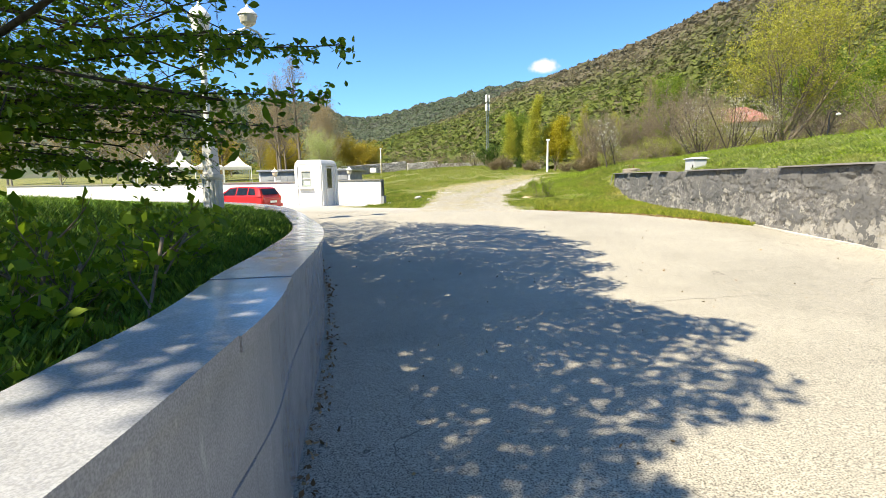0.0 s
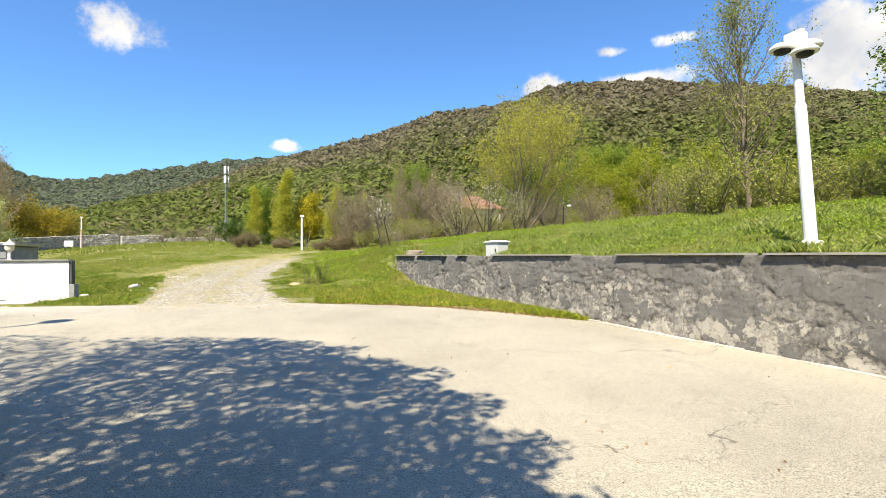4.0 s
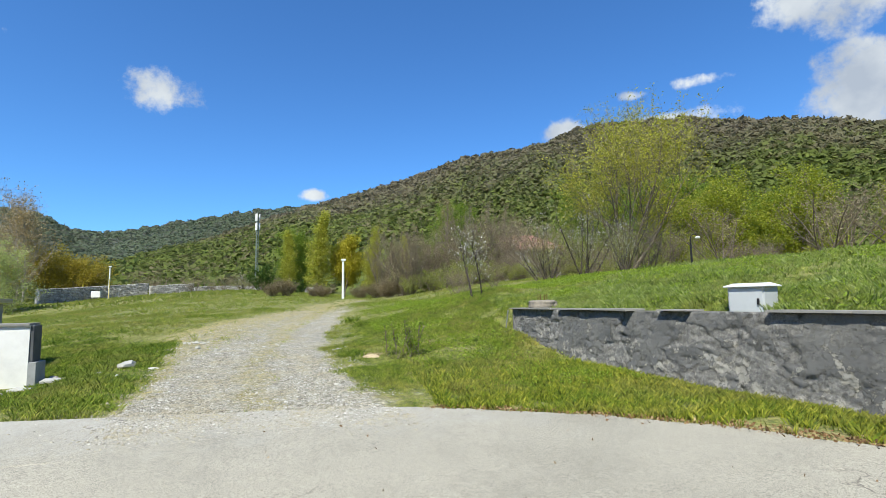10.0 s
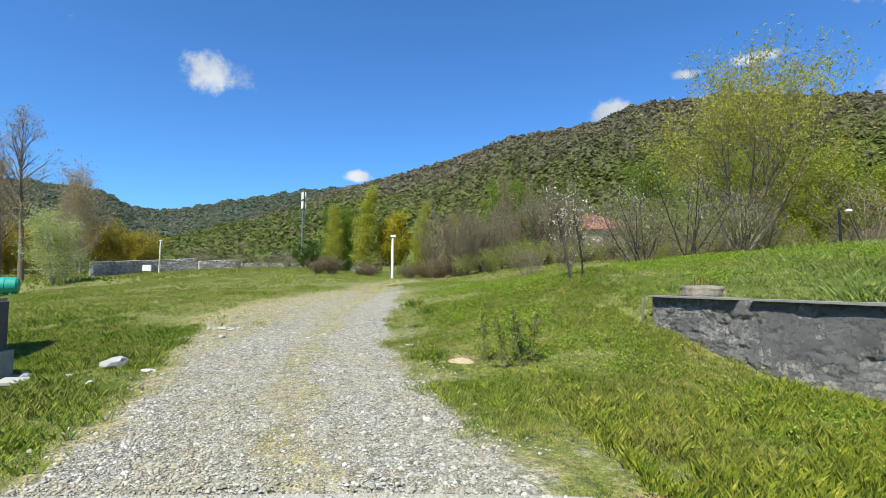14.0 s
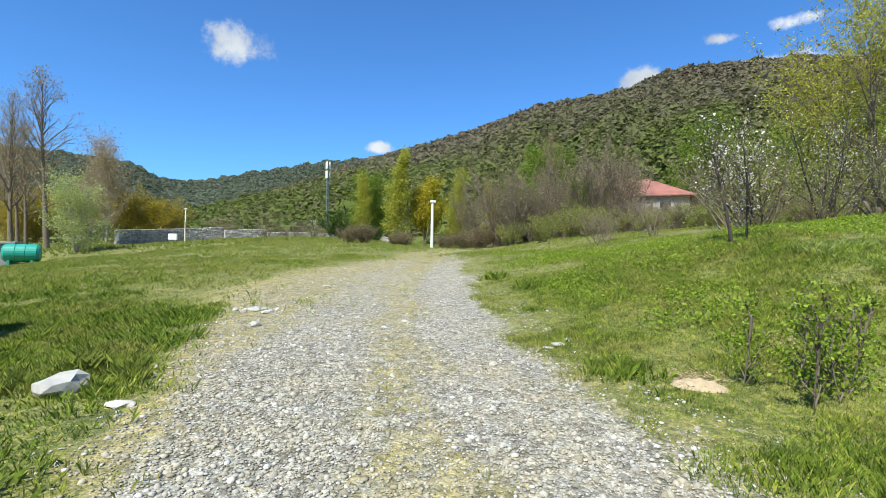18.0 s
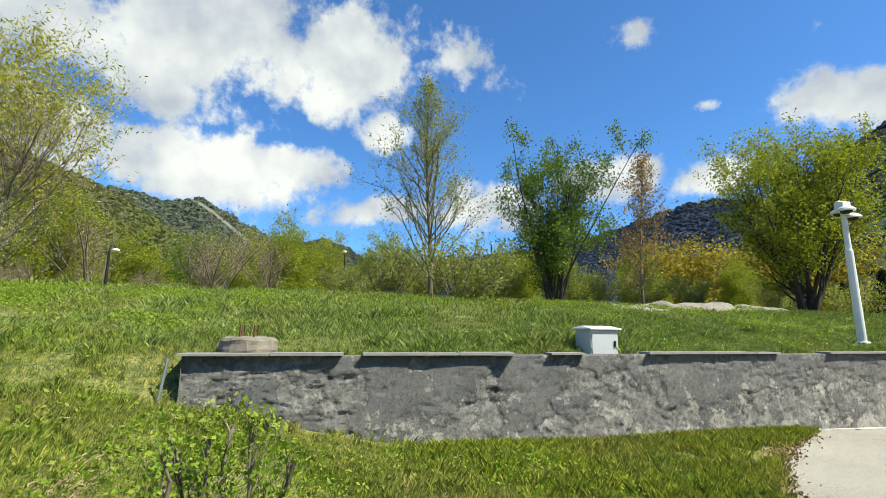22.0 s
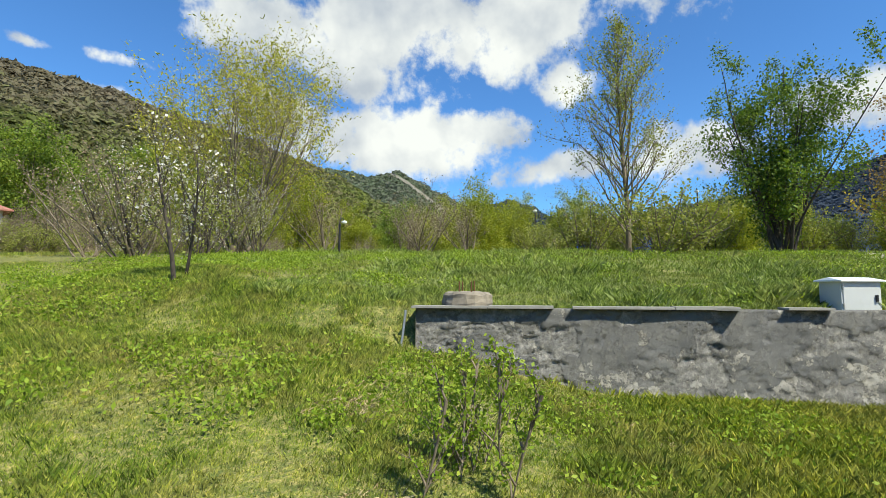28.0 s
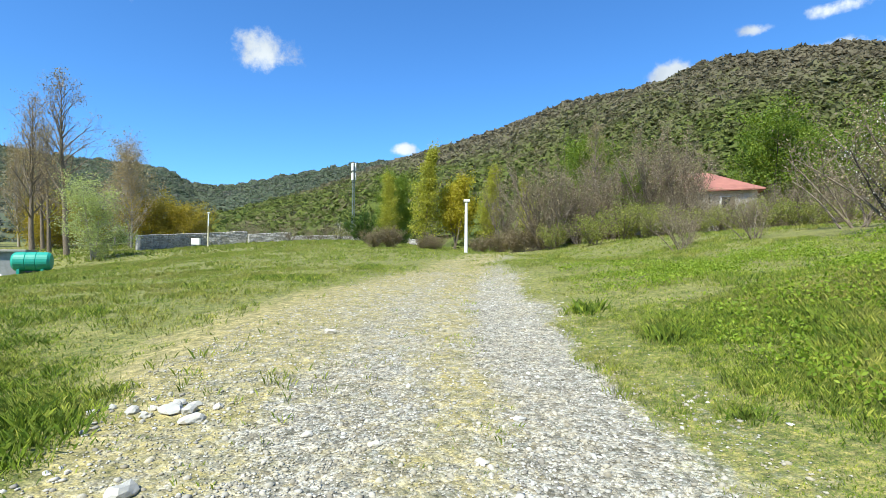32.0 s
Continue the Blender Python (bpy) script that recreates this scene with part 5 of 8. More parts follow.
poplar = make_tree("poplar_tree", "young yellow-green poplar above the meadow", (0.6, 77.5, gz(0.6, 77.5)), 9.6, BARK, L_POPLAR, 32, trunk=0.10, start=0.06, limbs=60, limb_len=0.25, limb_angle=42, taper=0.6, kids=(0, 7), depth=1, leaves=11000, leaf_size=0.16, jitter=0.25)
scatter(poplar, [(7.5, 77.0), (-3.5, 92.0), (14.0, 88.0)], 7, (0.8, 1.0))
forsythia = make_tree("forsythia_shrub", "bright yellow flowering shrub tree", (4.0, 79.0, gz(4.0, 79.0)), 7.4, BARK, L_YELLOW, 33, trunk=0.1, start=0.2, limbs=60, limb_len=0.36, limb_angle=50, kids=(0, 6), depth=1, stems=4, leaves=12000, leaf_size=0.19, jitter=0.3)
maple = make_tree("maple_tree", "bright green maple at the wood's edge", (34.0, 72.0, gz(34, 72)), 12.0, BARK_DARK, L_FRESH, 34, trunk=0.16, start=0.06, limbs=75, limb_len=0.42, limb_angle=78, stems=3, fan=0.3, kids=(0, 7), depth=1, leaves=30000, leaf_size=0.185, jitter=0.3)
scatter(maple, [(12.5, 65.5), (16.8, 62.0)], 66, (0.36, 0.5))
scatter(maple, [(39, 63), (48, 56), (21, 84), (44, 64), (52, 58), (60, 64), (70, 52), (64, 46), (80, 38), (56, 76), (84, 54), (44, 80), (-3, 98)], 9, (0.75, 1.25))
olive = make_tree("ash_tree", "yellow-green tree in young leaf", (46.0, 52.0, gz(46, 52)), 10.2, BARK, L_LIME, 35, trunk=0.14, start=0.06, limbs=75, limb_len=0.42, limb_angle=76, stems=3, fan=0.34, kids=(0, 7), depth=1, leaves=30000, leaf_size=0.155, jitter=0.3)
scatter(olive, [(38, 59), (43, 58), (58, 50), (66, 40), (74, 30), (60, 30), (84, 20), (70, 12), (62, 18), (92, 34), (54, 40), (76, 4), (90, 6), (50, 33), (48, 24), (56, 8)], 10, (0.7, 1.1))
scatter(olive, [(34, 14), (36, 10), (33, 6), (37, 2), (34, -3), (38, -7), (31, -9), (41, 12), (43, 5)], 11, (0.3, 0.46))
scatter(hazel, [(27.5, 13.5), (28, 11), (29, 8), (27.5, 5.5), (30, 4), (26.5, 1), (28, -1.5), (25.5, -4)], 12, (0.9, 1.35))
pale = make_tree("aspen_tree", "grey-green aspen at the meadow's edge", (-33.6, 79.2, gz(-33.6, 79.2)), 8.2, BARK_PALE, L_PALE, 38, taper=0.3, trunk=0.12, start=0.06, limbs=66, limb_len=0.40, limb_angle=74, stems=3, fan=0.3, kids=(0, 7), depth=1, leaves=9500, leaf_size=0.15, jitter=0.3)
gold = make_tree("thorn_tree", "golden-green round tree at the meadow's edge", (-47.6, 118.2, gz(-47.6, 118.2)), 9.6, BARK, L_GOLD, 39, trunk=0.12, start=0.06, limbs=90, limb_len=0.62, limb_angle=80, stems=5, fan=0.7, kids=(0, 7), depth=1, leaves=16000, leaf_size=0.24, jitter=0.4)
scatter(gold, [(-58, 108), (-66, 96), (-42, 119.5), (-63, 118)], 18, (0.7, 1.2))
scatter(bare, [(-44 + k * 2.6 + rng_p.uniform(-1, 1), 118 + rng_p.uniform(-3, 5)) for k in range(17)], 25, (0.8, 1.5))
tall = make_tree("plane_tree", "tall bare plane tree with a dark trunk", (-42.5, 88.6, gz(-42.5, 88.6)), 20.5, BARK, L_BUFF, 40, trunk=0.36, start=0.24, limbs=36, limb_len=0.30, limb_angle=46, taper=0.62, kids=(0, 4, 4), leaves=3000, leaf_size=0.15, jitter=0.25)
scatter(tall, [(14.7, 67.0)], 26, (0.42, 0.44))
scatter(tall, [(-47.6, 90.0), (-56.4, 104.0), (-62, 92), (-70, 84), (-50.5, 97.0), (-78, 96)], 19, (0.75, 0.98))
brown = make_tree("beech_tree", "brown budding tree on the valley floor", (-66.0, 112.0, gz(-66, 112)), 15.0, BARK_PALE, L_BUFF, 41, trunk=0.2, start=0.1, limbs=60, limb_len=0.42, limb_angle=46, kids=(0, 6), depth=1, leaves=5200, leaf_size=0.20, jitter=0.3)
scatter(brown, [(-54, 122), (-74, 108), (-84, 100), (-60, 128), (-92, 92), (-48, 112), (-80, 120), (-100, 104), (-86, 78), (-96, 70), (-106, 84), (-78, 86), (-112, 68), (-118, 92), (-68, 80), (-90, 60), (-104, 54), (-124, 76)], 20, (0.8, 1.2))
bush = make_tree("laurel_shrub", "dark green bushy shrub beside the stone wall", (-7.2, 92.0, gz(-7.2, 92)), 3.6, BARK_DARK, L_DEEP, 42, trunk=0.05, start=0.03, limbs=70, limb_len=0.42, limb_angle=50, kids=(0, 6), depth=1, stems=8, leaves=6000, leaf_size=0.16, splay=0.4)
scatter(bush, [(-2.0, 90.0)], 21, (0.5, 0.7))
south = make_tree("elm_tree", "green tree beyond the road", (28.0, -46.0, gz(28, -46)), 12.0, BARK_DARK, L_FRESH, 43, trunk=0.25, start=0.1, limbs=75, limb_len=0.42, limb_angle=78, stems=3, fan=0.3, kids=(0, 7), depth=1, leaves=9000, leaf_size=0.28, jitter=0.3)
scatter(south, [(16, -62), (34, -40), (8, -70), (44, -34), (-4, -76), (52, -26), (38, -56), (22, -68), (58, -14), (-18, -70), (60, 0), (-30, -62)], 22, (0.75, 1.15))
scatter(gold, [(24, -40), (46, -20), (12, -56), (52, -10), (30, -34)], 23, (1.2, 1.6))


def hornbeam():
    """The broad tree on the lawn: low boughs over the lawn, the rest lifted high over the road."""
    w = Wood(44)
    rng = w.rng
    at = np.array([-4.6, 6.8, lawn_z(-4.6, 6.8).item()])
    trunk = [(0.0, 0.0, -0.2), (0.06, 0.05, 1.2), (0.15, 0.02, 2.6), (0.3, 0.15, 4.2), (0.5, 0.3, 6.0), (0.6, 0.3, 9.0)]
    w.limb(trunk, 0.26, 0.05, 10)
    def clear(p):
        """Boughs are cut back over the carriageway; the crown is trimmed so its shadow keeps a set edge."""
        q = p[:, :2] + at[:2]
        z = p[:, 2] + at[2]
        open_side = (q[:, 0] > 3.0 - 0.80 * (q[:, 1] - 4.6)) & (q[:, 1] > 4.4)
        low = np.where(open_side, 2.4 + 0.60 * np.hypot(q[:, 0] - 3.0, q[:, 1] - 5.0), 0.95)
        near = np.exp(-((q[:, 0] - 3.3) / 2.0) ** 2 - ((q[:, 1] - 3.4) / 3.2) ** 2)
        low = np.maximum(low, 1.0 + 3.6 * near)
        sx, sy = q[:, 0] + 0.42 * z, q[:, 1] + 0.62 * z
        edge = np.interp(sy, [3.75, 4.05, 4.4, 5.6, 5.95, 8.1, 8.6, 9.9, 12.2, 13.9, 15.3, 16.2, 17.1, 18, 19.5], [1.6, 3.0, 4.4, 4.5, 5.4, 5.5, 4.6, 4.5, 4.6, 4.1, 3.3, 2.3, 0, -2.5, -5.5])
        edge = edge + 0.35 * np.sin(sy * 5.1) * np.sin(sx * 3.7 + 1.0)
        return (z > low) & (sx < edge) & ((sy > 3.7) | (sx < 1.0))

    for k in range(110):
        f = 0.12 + 0.86 * (k / 110) ** 0.85
        p = np.array([np.interp(f * 9.0, [t[2] for t in trunk], [t[i] for t in trunk]) for i in range(3)])
        az = k * 2.4 + rng.uniform(-0.4, 0.4)
        reach = 5.4 + 1.9 * math.cos(az - 0.25)
        el = radians(2 + 26 * f + rng.uniform(-5, 5))
        ln = reach * (1.0 - 0.55 * max(0, f - 0.7) / 0.3) * rng.uniform(0.8, 1.05)
        way = np.array((math.cos(az) * math.cos(el), math.sin(az) * math.cos(el), math.sin(el)))
        while ln > 0.8 and not clear((p + way * np.linspace(0.5, 1, 5)[:, None] * ln)).all():
            ln *= 0.88
        w.grow(p, tuple(way), ln, 0.05 * (1.1 - f * 0.7) * min(1, 0.3 + ln / 5), 2, 0.52, -0.004, (0, 3, 6), 0.045, 1)
    n_first = sum(len(v) for v in w.V)
    # low boughs that reach across the granite wall: flat sprays, alternate twigs, leaves hanging in rows
    hang = []
    for tip, rise in (((2.42, 5.80, 2.24), 0.5), ((2.30, 5.25, 2.62), 0.6), ((2.02, 6.35, 2.02), 0.45), ((1.66, 6.46, 1.80), 0.4), ((1.85, 5.75, 2.34), 0.55), ((1.35, 6.0, 1.98), 0.4), ((1.75, 4.75, 2.75), 0.7), ((0.95, 6.6, 1.72), 0.3), ((1.5, 7.2, 2.6), 0.6), ((0.9, 5.2, 2.2), 0.5), ((0.70, 6.3, 1.46), 0.2), ((0.30, 6.9, 1.38), 0.15)):
        a, b = np.array([0.15, 0.0, max(tip[2] - at[2] - 0.35, 0.9)]), np.array(tip) - at
        f = np.linspace(0, 1, 15)[:, None]
        pts = a + (b - a) * f + np.array([0, 0, 1]) * rise * np.sin(f * np.pi) * 0.6
        w.limb(pts, 0.022, 0.003, 5)
        along_, n = (b - a) / np.linalg.norm(b - a), 26
        side = np.array([-along_[1], along_[0], 0.0])
        for k in range(n):
            g = 0.34 + 0.66 * k / n
            p = np.array([np.interp(g, f[:, 0], pts[:, i]) for i in range(3)])
            ln = rng.uniform(0.25, 0.75) * (1.12 - g) ** 0.6
            s = 1 if k % 2 else -1
            q = p + (along_ * 0.75 + side * s * 0.8 + np.array([0, 0, -0.10])) * ln
            tw = np.stack([p, (p + q) / 2 + np.array([0, 0, 0.03]), q])
            w.limb(tw, 0.005, 0.002, 3)
            m = max(4, int(ln * 26))
            u = rng.uniform(0.1, 1.05, (m, 1))
            hang.append(p + (q - p) * u + rng.normal(0, 1, (m, 3)) * np.array([0.025, 0.025, 0.014]) - np.array([0, 0, 0.02]))
        m = 46
        u = rng.uniform(0.45, 1.02, m)
        hang.append(np.stack([np.interp(u, f[:, 0], pts[:, i]) for i in range(3)], 1) + rng.normal(0, 0.02, (m, 3)))
    n_low = sum(len(v) for v in w.V)

    # unseen sprays added in the upper crown to make its shadow denser
    tips = np.concatenate(w.tips)
    tips = tips[clear(tips) & (tips[:, 2] + at[2] > 3.4)]
    some = tips[rng.integers(0, len(tips), 5000)]
    sprays = []
    for _ in range(6400):
        z = rng.uniform(4.0, 8.6)
        c = np.array([rng.uniform(-7.5, 5.6) - 0.42 * z, rng.uniform(2.0, 17.0) - 0.62 * z, z]) - at
        if np.hypot(c[0], c[1]) > 9.6 or not clear(c[None])[0]:
            continue
        near = some[np.argmin(((some - c) ** 2).sum(1))]
        if np.linalg.norm(near - c) > 2.8:
            continue
        w.limb([near, (near + c) / 2 + np.array([0, 0, 0.04]), c], 0.010, 0.004, 3)
        sprays.append(c + rng.normal(0, 1, (11, 3)) * np.array([0.28, 0.28, 0.07]))
    # more unseen sprays, placed from the ground shadow up, with gaps for sun flecks
    for _ in range(2300):
        z = rng.uniform(4.4, 7.5)
        sx, sy = rng.normal(2.3, 1.2), rng.normal(8.4, 2.1)
        c = np.array([sx - 0.42 * z, sy - 0.62 * z, z]) - at
        if not clear(c[None])[0] or float(patches(np.array([sx * 2.2]), np.array([sy * 2.2]), 19)[0]) < 0.40:
            continue
        near = some[np.argmin(((some - c) ** 2).sum(1))]
        if np.linalg.norm(near - c) < 3.2 and rng.uniform() < 0.75:
            w.limb([near, (near + c) / 2 + np.array([0, 0, 0.05]), c], 0.010, 0.004, 3)
            sprays.append(c + rng.normal(0, 1, (12, 3)) * np.array([0.24, 0.24, 0.06]))
    V, F = np.concatenate(w.V), np.concatenate(w.F)
    ok = clear(V)
    ok[n_first:n_low] = True
    F = F[ok[F].all(axis=1)]
    ob = thing("hornbeam_tree", tuple(at), "broad leafy tree with low boughs over the granite wall", "tree")
    bulk("trunk", V, F, BARK_DARK, ob, smooth=True)
    t = np.concatenate(w.tips)
    t = t[clear(t)]
    low = t[t[:, 2] + at[2] < 3.6]
    high = t[t[:, 2] + at[2] >= 3.6]
    t = np.concatenate([low[rng.integers(0, len(low), 4500)], high[rng.integers(0, len(high), 27000)], *sprays])
    t = t[clear(t)]
    hang = np.concatenate(hang)
    ovate_leaves("low_bough", np.concatenate([hang, hang + rng.normal(0, 0.035, hang.shape), hang + rng.normal(0, 0.05, hang.shape)]), 0.066, L_SHADE, ob, 47, 0.5, 0.5, 0.012)
    # leaves thinned out to lighten the shadow on the lawn
    west = (t[:, 0] + at[0] + 0.42 * (t[:, 2] + at[2])) < -0.3
    t = t[~west | (rng.uniform(0, 1, len(t)) < 0.34)]
    ovate_leaves("crown", t, 0.118, L_SHADE, ob, 45, 0.35, 0.35, 0.06)
    return ob


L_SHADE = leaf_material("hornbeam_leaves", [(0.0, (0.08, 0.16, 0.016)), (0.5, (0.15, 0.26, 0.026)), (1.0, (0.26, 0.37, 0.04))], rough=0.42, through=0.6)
HORNBEAM = hornbeam()
L_SHOOT = leaf_material("shoot_leaves", [(0.0, (0.14, 0.24, 0.02)), (0.5, (0.22, 0.34, 0.03)), (1.0, (0.34, 0.44, 0.05))], rough=0.5, through=0.6)
shoot = make_tree("hornbeam_shrub", "low leafy shoots against the back of the wall", (0.95, 4.9, 0.5), 0.75, BARK, L_SHOOT, 46, trunk=0.007, start=0.05, limbs=24, limb_len=0.8, limb_angle=62, kids=(0, 3), depth=1, stems=6, leaves=520, leaf_size=0.085, splay=0.8, jitter=0.06)
scatter(shoot, [(0.2, 6.3), (1.35, 3.6)], 24, (0.7, 1.0))
for o in [c for c in scene.objects if c.name.startswith("hornbeam_shrub.")]:
    o.location.z = 0.5


# ---- things on the wall and bank ----
def coping():
    """Thin slabs on the wall's top, overhanging its face; some are broken off."""
    ob = thing("coping", (0, 0, WALL_TOP - 0.035), "thin weathered concrete coping slabs on the wall, some missing", "coping", kind="structure")
    runs = [(27.2, 25.27, 0.095), (25.02, 22.80, 0.095), (22.18, 21.55, 0.095), (20.28, 17.15, 0.08), (15.8, 13.2, 0.08), (12.9, 9.6, 0.08), (9.4, 5.0, 0.08), (4.8, 0.4, 0.08), (0.2, -4.6, 0.08), (-4.9, -9.9, 0.08)]
    rng = random.Random(4)
    for a, b, over in runs:
        y = a
        while y > b + 0.3:
            n = max(b, y - rng.uniform(0.9, 1.5))
            xs = [(float(wall_x(np.array(v))), v) for v in (y - 0.006, (y + n) / 2, n + 0.006)]
            o = over + rng.uniform(-0.008, 0.008)
            z0, z1 = 0.002 + rng.uniform(0, 0.004), 0.036 + rng.uniform(-0.004, 0.006)
            bm = bmesh.new()
            rows = [[bm.verts.new((x + dx, v, z)) for dx, z in ((-o, z0), (-o, z1), (0.26, z1), (0.26, z0))] for x, v in xs]
            for r, s in zip(rows, rows[1:]):
                for j in range(4):
                    bm.faces.new((r[j], r[(j + 1) % 4], s[(j + 1) % 4], s[j]))
            bm.faces.new(rows[0][::-1]); bm.faces.new(rows[-1])
            part("slab", bm, COPING, ob)
            y = n
    # a broken corner hangs out beyond the others
    x0 = float(wall_x(np.array(22.7)))
    bm = bmesh.new()
    v = [bm.verts.new(p) for p in ((x0 - 0.17, 23.5, 0.0), (x0 - 0.20, 22.83, -0.006), (x0 - 0.03, 22.79, 0.0), (x0 - 0.17, 23.5, 0.034), (x0 - 0.20, 22.83, 0.028), (x0 - 0.03, 22.79, 0.034))]
    for f in ((0, 1, 2), (5, 4, 3), (0, 3, 4, 1), (1, 4, 5, 2), (2, 5, 3, 0)):
        bm.faces.new([v[k] for k in f])
    part("slab", bm, COPING, ob, "broken slab corner hanging out over the wall face")


coping()


def cabinet():
    ob = thing("electric_cabinet", (8.47, 20.97, 1.42), "pale grey metal electric cabinet standing behind the wall", "cabinet", turn=-75)
    part("plinth", box_bm((0.62, 0.40, 0.14), (0, 0, -0.04), 0.01), CONCRETE, ob)
    part("body", box_bm((0.60, 0.40, 0.44), (0, 0, 0.10), 0.008), CABINET, ob)
    door = part("door", box_bm((0.55, 0.012, 0.39), (0, -0.207, 0.125), 0.004), CABINET, ob)
    part("handle", box_bm((0.03, 0.03, 0.10), (0.21, -0.225, 0.25), 0.006), DARK_METAL, door, "black lever handle")
    for z in (0.18, 0.42):
        part("hinge", box_bm((0.02, 0.02, 0.05), (-0.28, -0.212, z), 0.004), STEEL, door)
    bm = bmesh.new()
    w, d = 0.345, 0.26
    pts = [(-w, -d, 0.54), (w, -d, 0.54), (w, d, 0.54), (-w, d, 0.54), (-w, -d, 0.562), (w, -d, 0.562), (w, d, 0.562), (-w, d, 0.562), (-w * 0.9, 0, 0.61), (w * 0.9, 0, 0.61)]
    v = [bm.verts.new(p) for p in pts]
    for f in ((3, 2, 1, 0), (0, 1, 5, 4), (1, 2, 6, 5), (2, 3, 7, 6), (3, 0, 4, 7), (4, 5, 9, 8), (6, 7, 8, 9), (5, 6, 9), (7, 4, 8)):
        bm.faces.new([v[k] for k in f])
    bmesh.ops.bevel(bm, geom=bm.edges[:], offset=0.005, segments=1, affect="EDGES")
    part("lid", bm, CABINET_LID, ob, "white hipped metal lid")


cabinet()


def footing():
    z = 1.50
    ob = thing("lamp_footing", (7.22, 26.54, z - 0.05), "worn octagonal concrete footing with rusty bolts", "footing", turn=12)
    bm = lathe_bm([(0.37, 0.0), (0.385, 0.06), (0.375, 0.12), (0.385, 0.18), (0.37, 0.24), (0.372, 0.29), (0.335, 0.325), (0.26, 0.335), (0.16, 0.33), (0.08, 0.335)], 22)
    for v in bm.verts:
        v.co += Vector((noise.noise(v.co * 7) * 0.035, noise.noise(v.co * 7 + Vector((3, 1, 2))) * 0.035, noise.noise(v.co * 9) * 0.03))
    part("block", bm, plain("old_concrete", (0.23, 0.20, 0.155), 0.95, 0, 0.35, 6, 0.9, 0.4), ob)
    rust = plain("rust", (0.16, 0.075, 0.035), 0.9, 0.3, 0.3, 30, 0.3)
    for k in range(4):
        a = k * math.pi / 2 + 0.5
        part("bolt", tube_bm([(0.13 * math.cos(a), 0.13 * math.sin(a), 0.33), (0.13 * math.cos(a), 0.13 * math.sin(a), 0.44 + 0.02 * k), (0.135 * math.cos(a), 0.13 * math.sin(a), 0.49)], 0.011, 6), rust, ob)


footing()

# flat bar leaning at the wall's end
bar = thing("metal_bar", (6.42, 27.32, gz(6.42, 27.32)), "narrow pale metal bar leaning at the wall's end", "bar")
part("bar", tube_bm([(0, 0, -0.1), (0.08, -0.05, WALL_TOP - gz(6.42, 27.32) - 0.06)], 0.018, 6), STEEL, bar)


def flood_lamp(at, height, lean):
    ob = thing("lamp_post", at, "white-painted steel lamp post with three dish lamps", "lamp post")
    top = Vector((lean[0], lean[1], height))
    part("pole", tube_bm([(0, 0, -0.2), (top * 0.7)[:], (top * 0.72)[:], top[:]], [0.10, 0.088, 0.068, 0.062], 16), LAMP_WHITE, ob)
    part("base_collar", lathe_bm([(0.16, -0.02), (0.16, 0.10), (0.13, 0.13)], 16), LAMP_WHITE, ob)
    part("control_box", box_bm((0.24, 0.24, 0.26), (top + Vector((0, 0, -0.02)))[:], 0.015), LAMP_WHITE, ob)
    for k in range(3):
        part("insulator", lathe_bm([(0.05, 0), (0.06, 0.02), (0.05, 0.04)], 10, (top + Vector((0.05, 0.06 - 0.06 * k, 0.245 + 0.0 * k)))[:]), LAMP_WHITE, ob)
    for k, (az, drop) in enumerate(((150, 0.0), (-25, 0.02), (255, -0.14))):
        a = radians(az)
        c = top + Vector((0.20 * math.cos(a), 0.20 * math.sin(a), 0.02 + drop))
        part("arm", tube_bm([(top + Vector((0, 0, 0.05 + drop)))[:], (c + Vector((0, 0, 0.03)))[:]], 0.03, 8), LAMP_WHITE, ob)
        dish = part("shade", lathe_bm([(0.19, -0.05), (0.20, -0.03), (0.18, 0.01), (0.12, 0.055), (0.05, 0.08)], 24, c[:]), LAMP_WHITE, ob, "round white dish shade")
        part("lens", lathe_bm([(0.06, -0.12), (0.12, -0.09), (0.13, -0.045)], 16, c[:]), DARK_METAL, dish, "dark glass lens")


flood_lamp((10.68, 13.02, gz(10.68, 13.02)), 5.02 - gz(10.68, 13.02), (-0.08, 0.17))


def meadow_lamp(at, height, label):
    ob = thing("lamp_post", at, label, "lamp post")
    part("pole", tube_bm([(0, 0, -0.2), (0, 0, height * 0.8), (0, 0, height - 0.1)], [0.12, 0.10, 0.085], 14), LAMP_WHITE, ob)
    head = part("lamp_head", box_bm((0.42, 0.26, 0.17), (0.03, 0, height - 0.13), 0.03), LAMP_WHITE, ob, "small white lamp head")
    part("lens", box_bm((0.34, 0.20, 0.03), (0.04, 0, height - 0.165), 0.008), DARK_METAL, head)


meadow_lamp((3.13, 59.2, gz(3.13, 59.2)), 5.68 - gz(3.13, 59.2), "white lamp post standing at the top of the meadow")
meadow_lamp((-33.2, 106.8, gz(-33.2, 106.8)), 8.5 - gz(-33.2, 106.8), "tall white lamp post by the stone wall")
gas = thing("gas_pipe", (-33.6, 106.0, gz(-33.6, 106.0)), "yellow gas riser pipe with a white meter box", "pipe")
YELLOW = plain("yellow_paint", (0.55, 0.42, 0.04), 0.5, 0, 0.1, 6)
part("pipe", tube_bm([(0.7, 0, -0.1), (0.7, 0, 3.2)], 0.06, 8), YELLOW, gas)
part("pipe", tube_bm([(-3.2, 0.3, -0.1), (-3.2, 0.3, 2.4)], 0.08, 8), YELLOW, gas)
part("meter_box", box_bm((1.3, 0.5, 1.0), (-0.9, -0.6, 0.25), 0.04), WHITE, gas, "white meter box on legs")
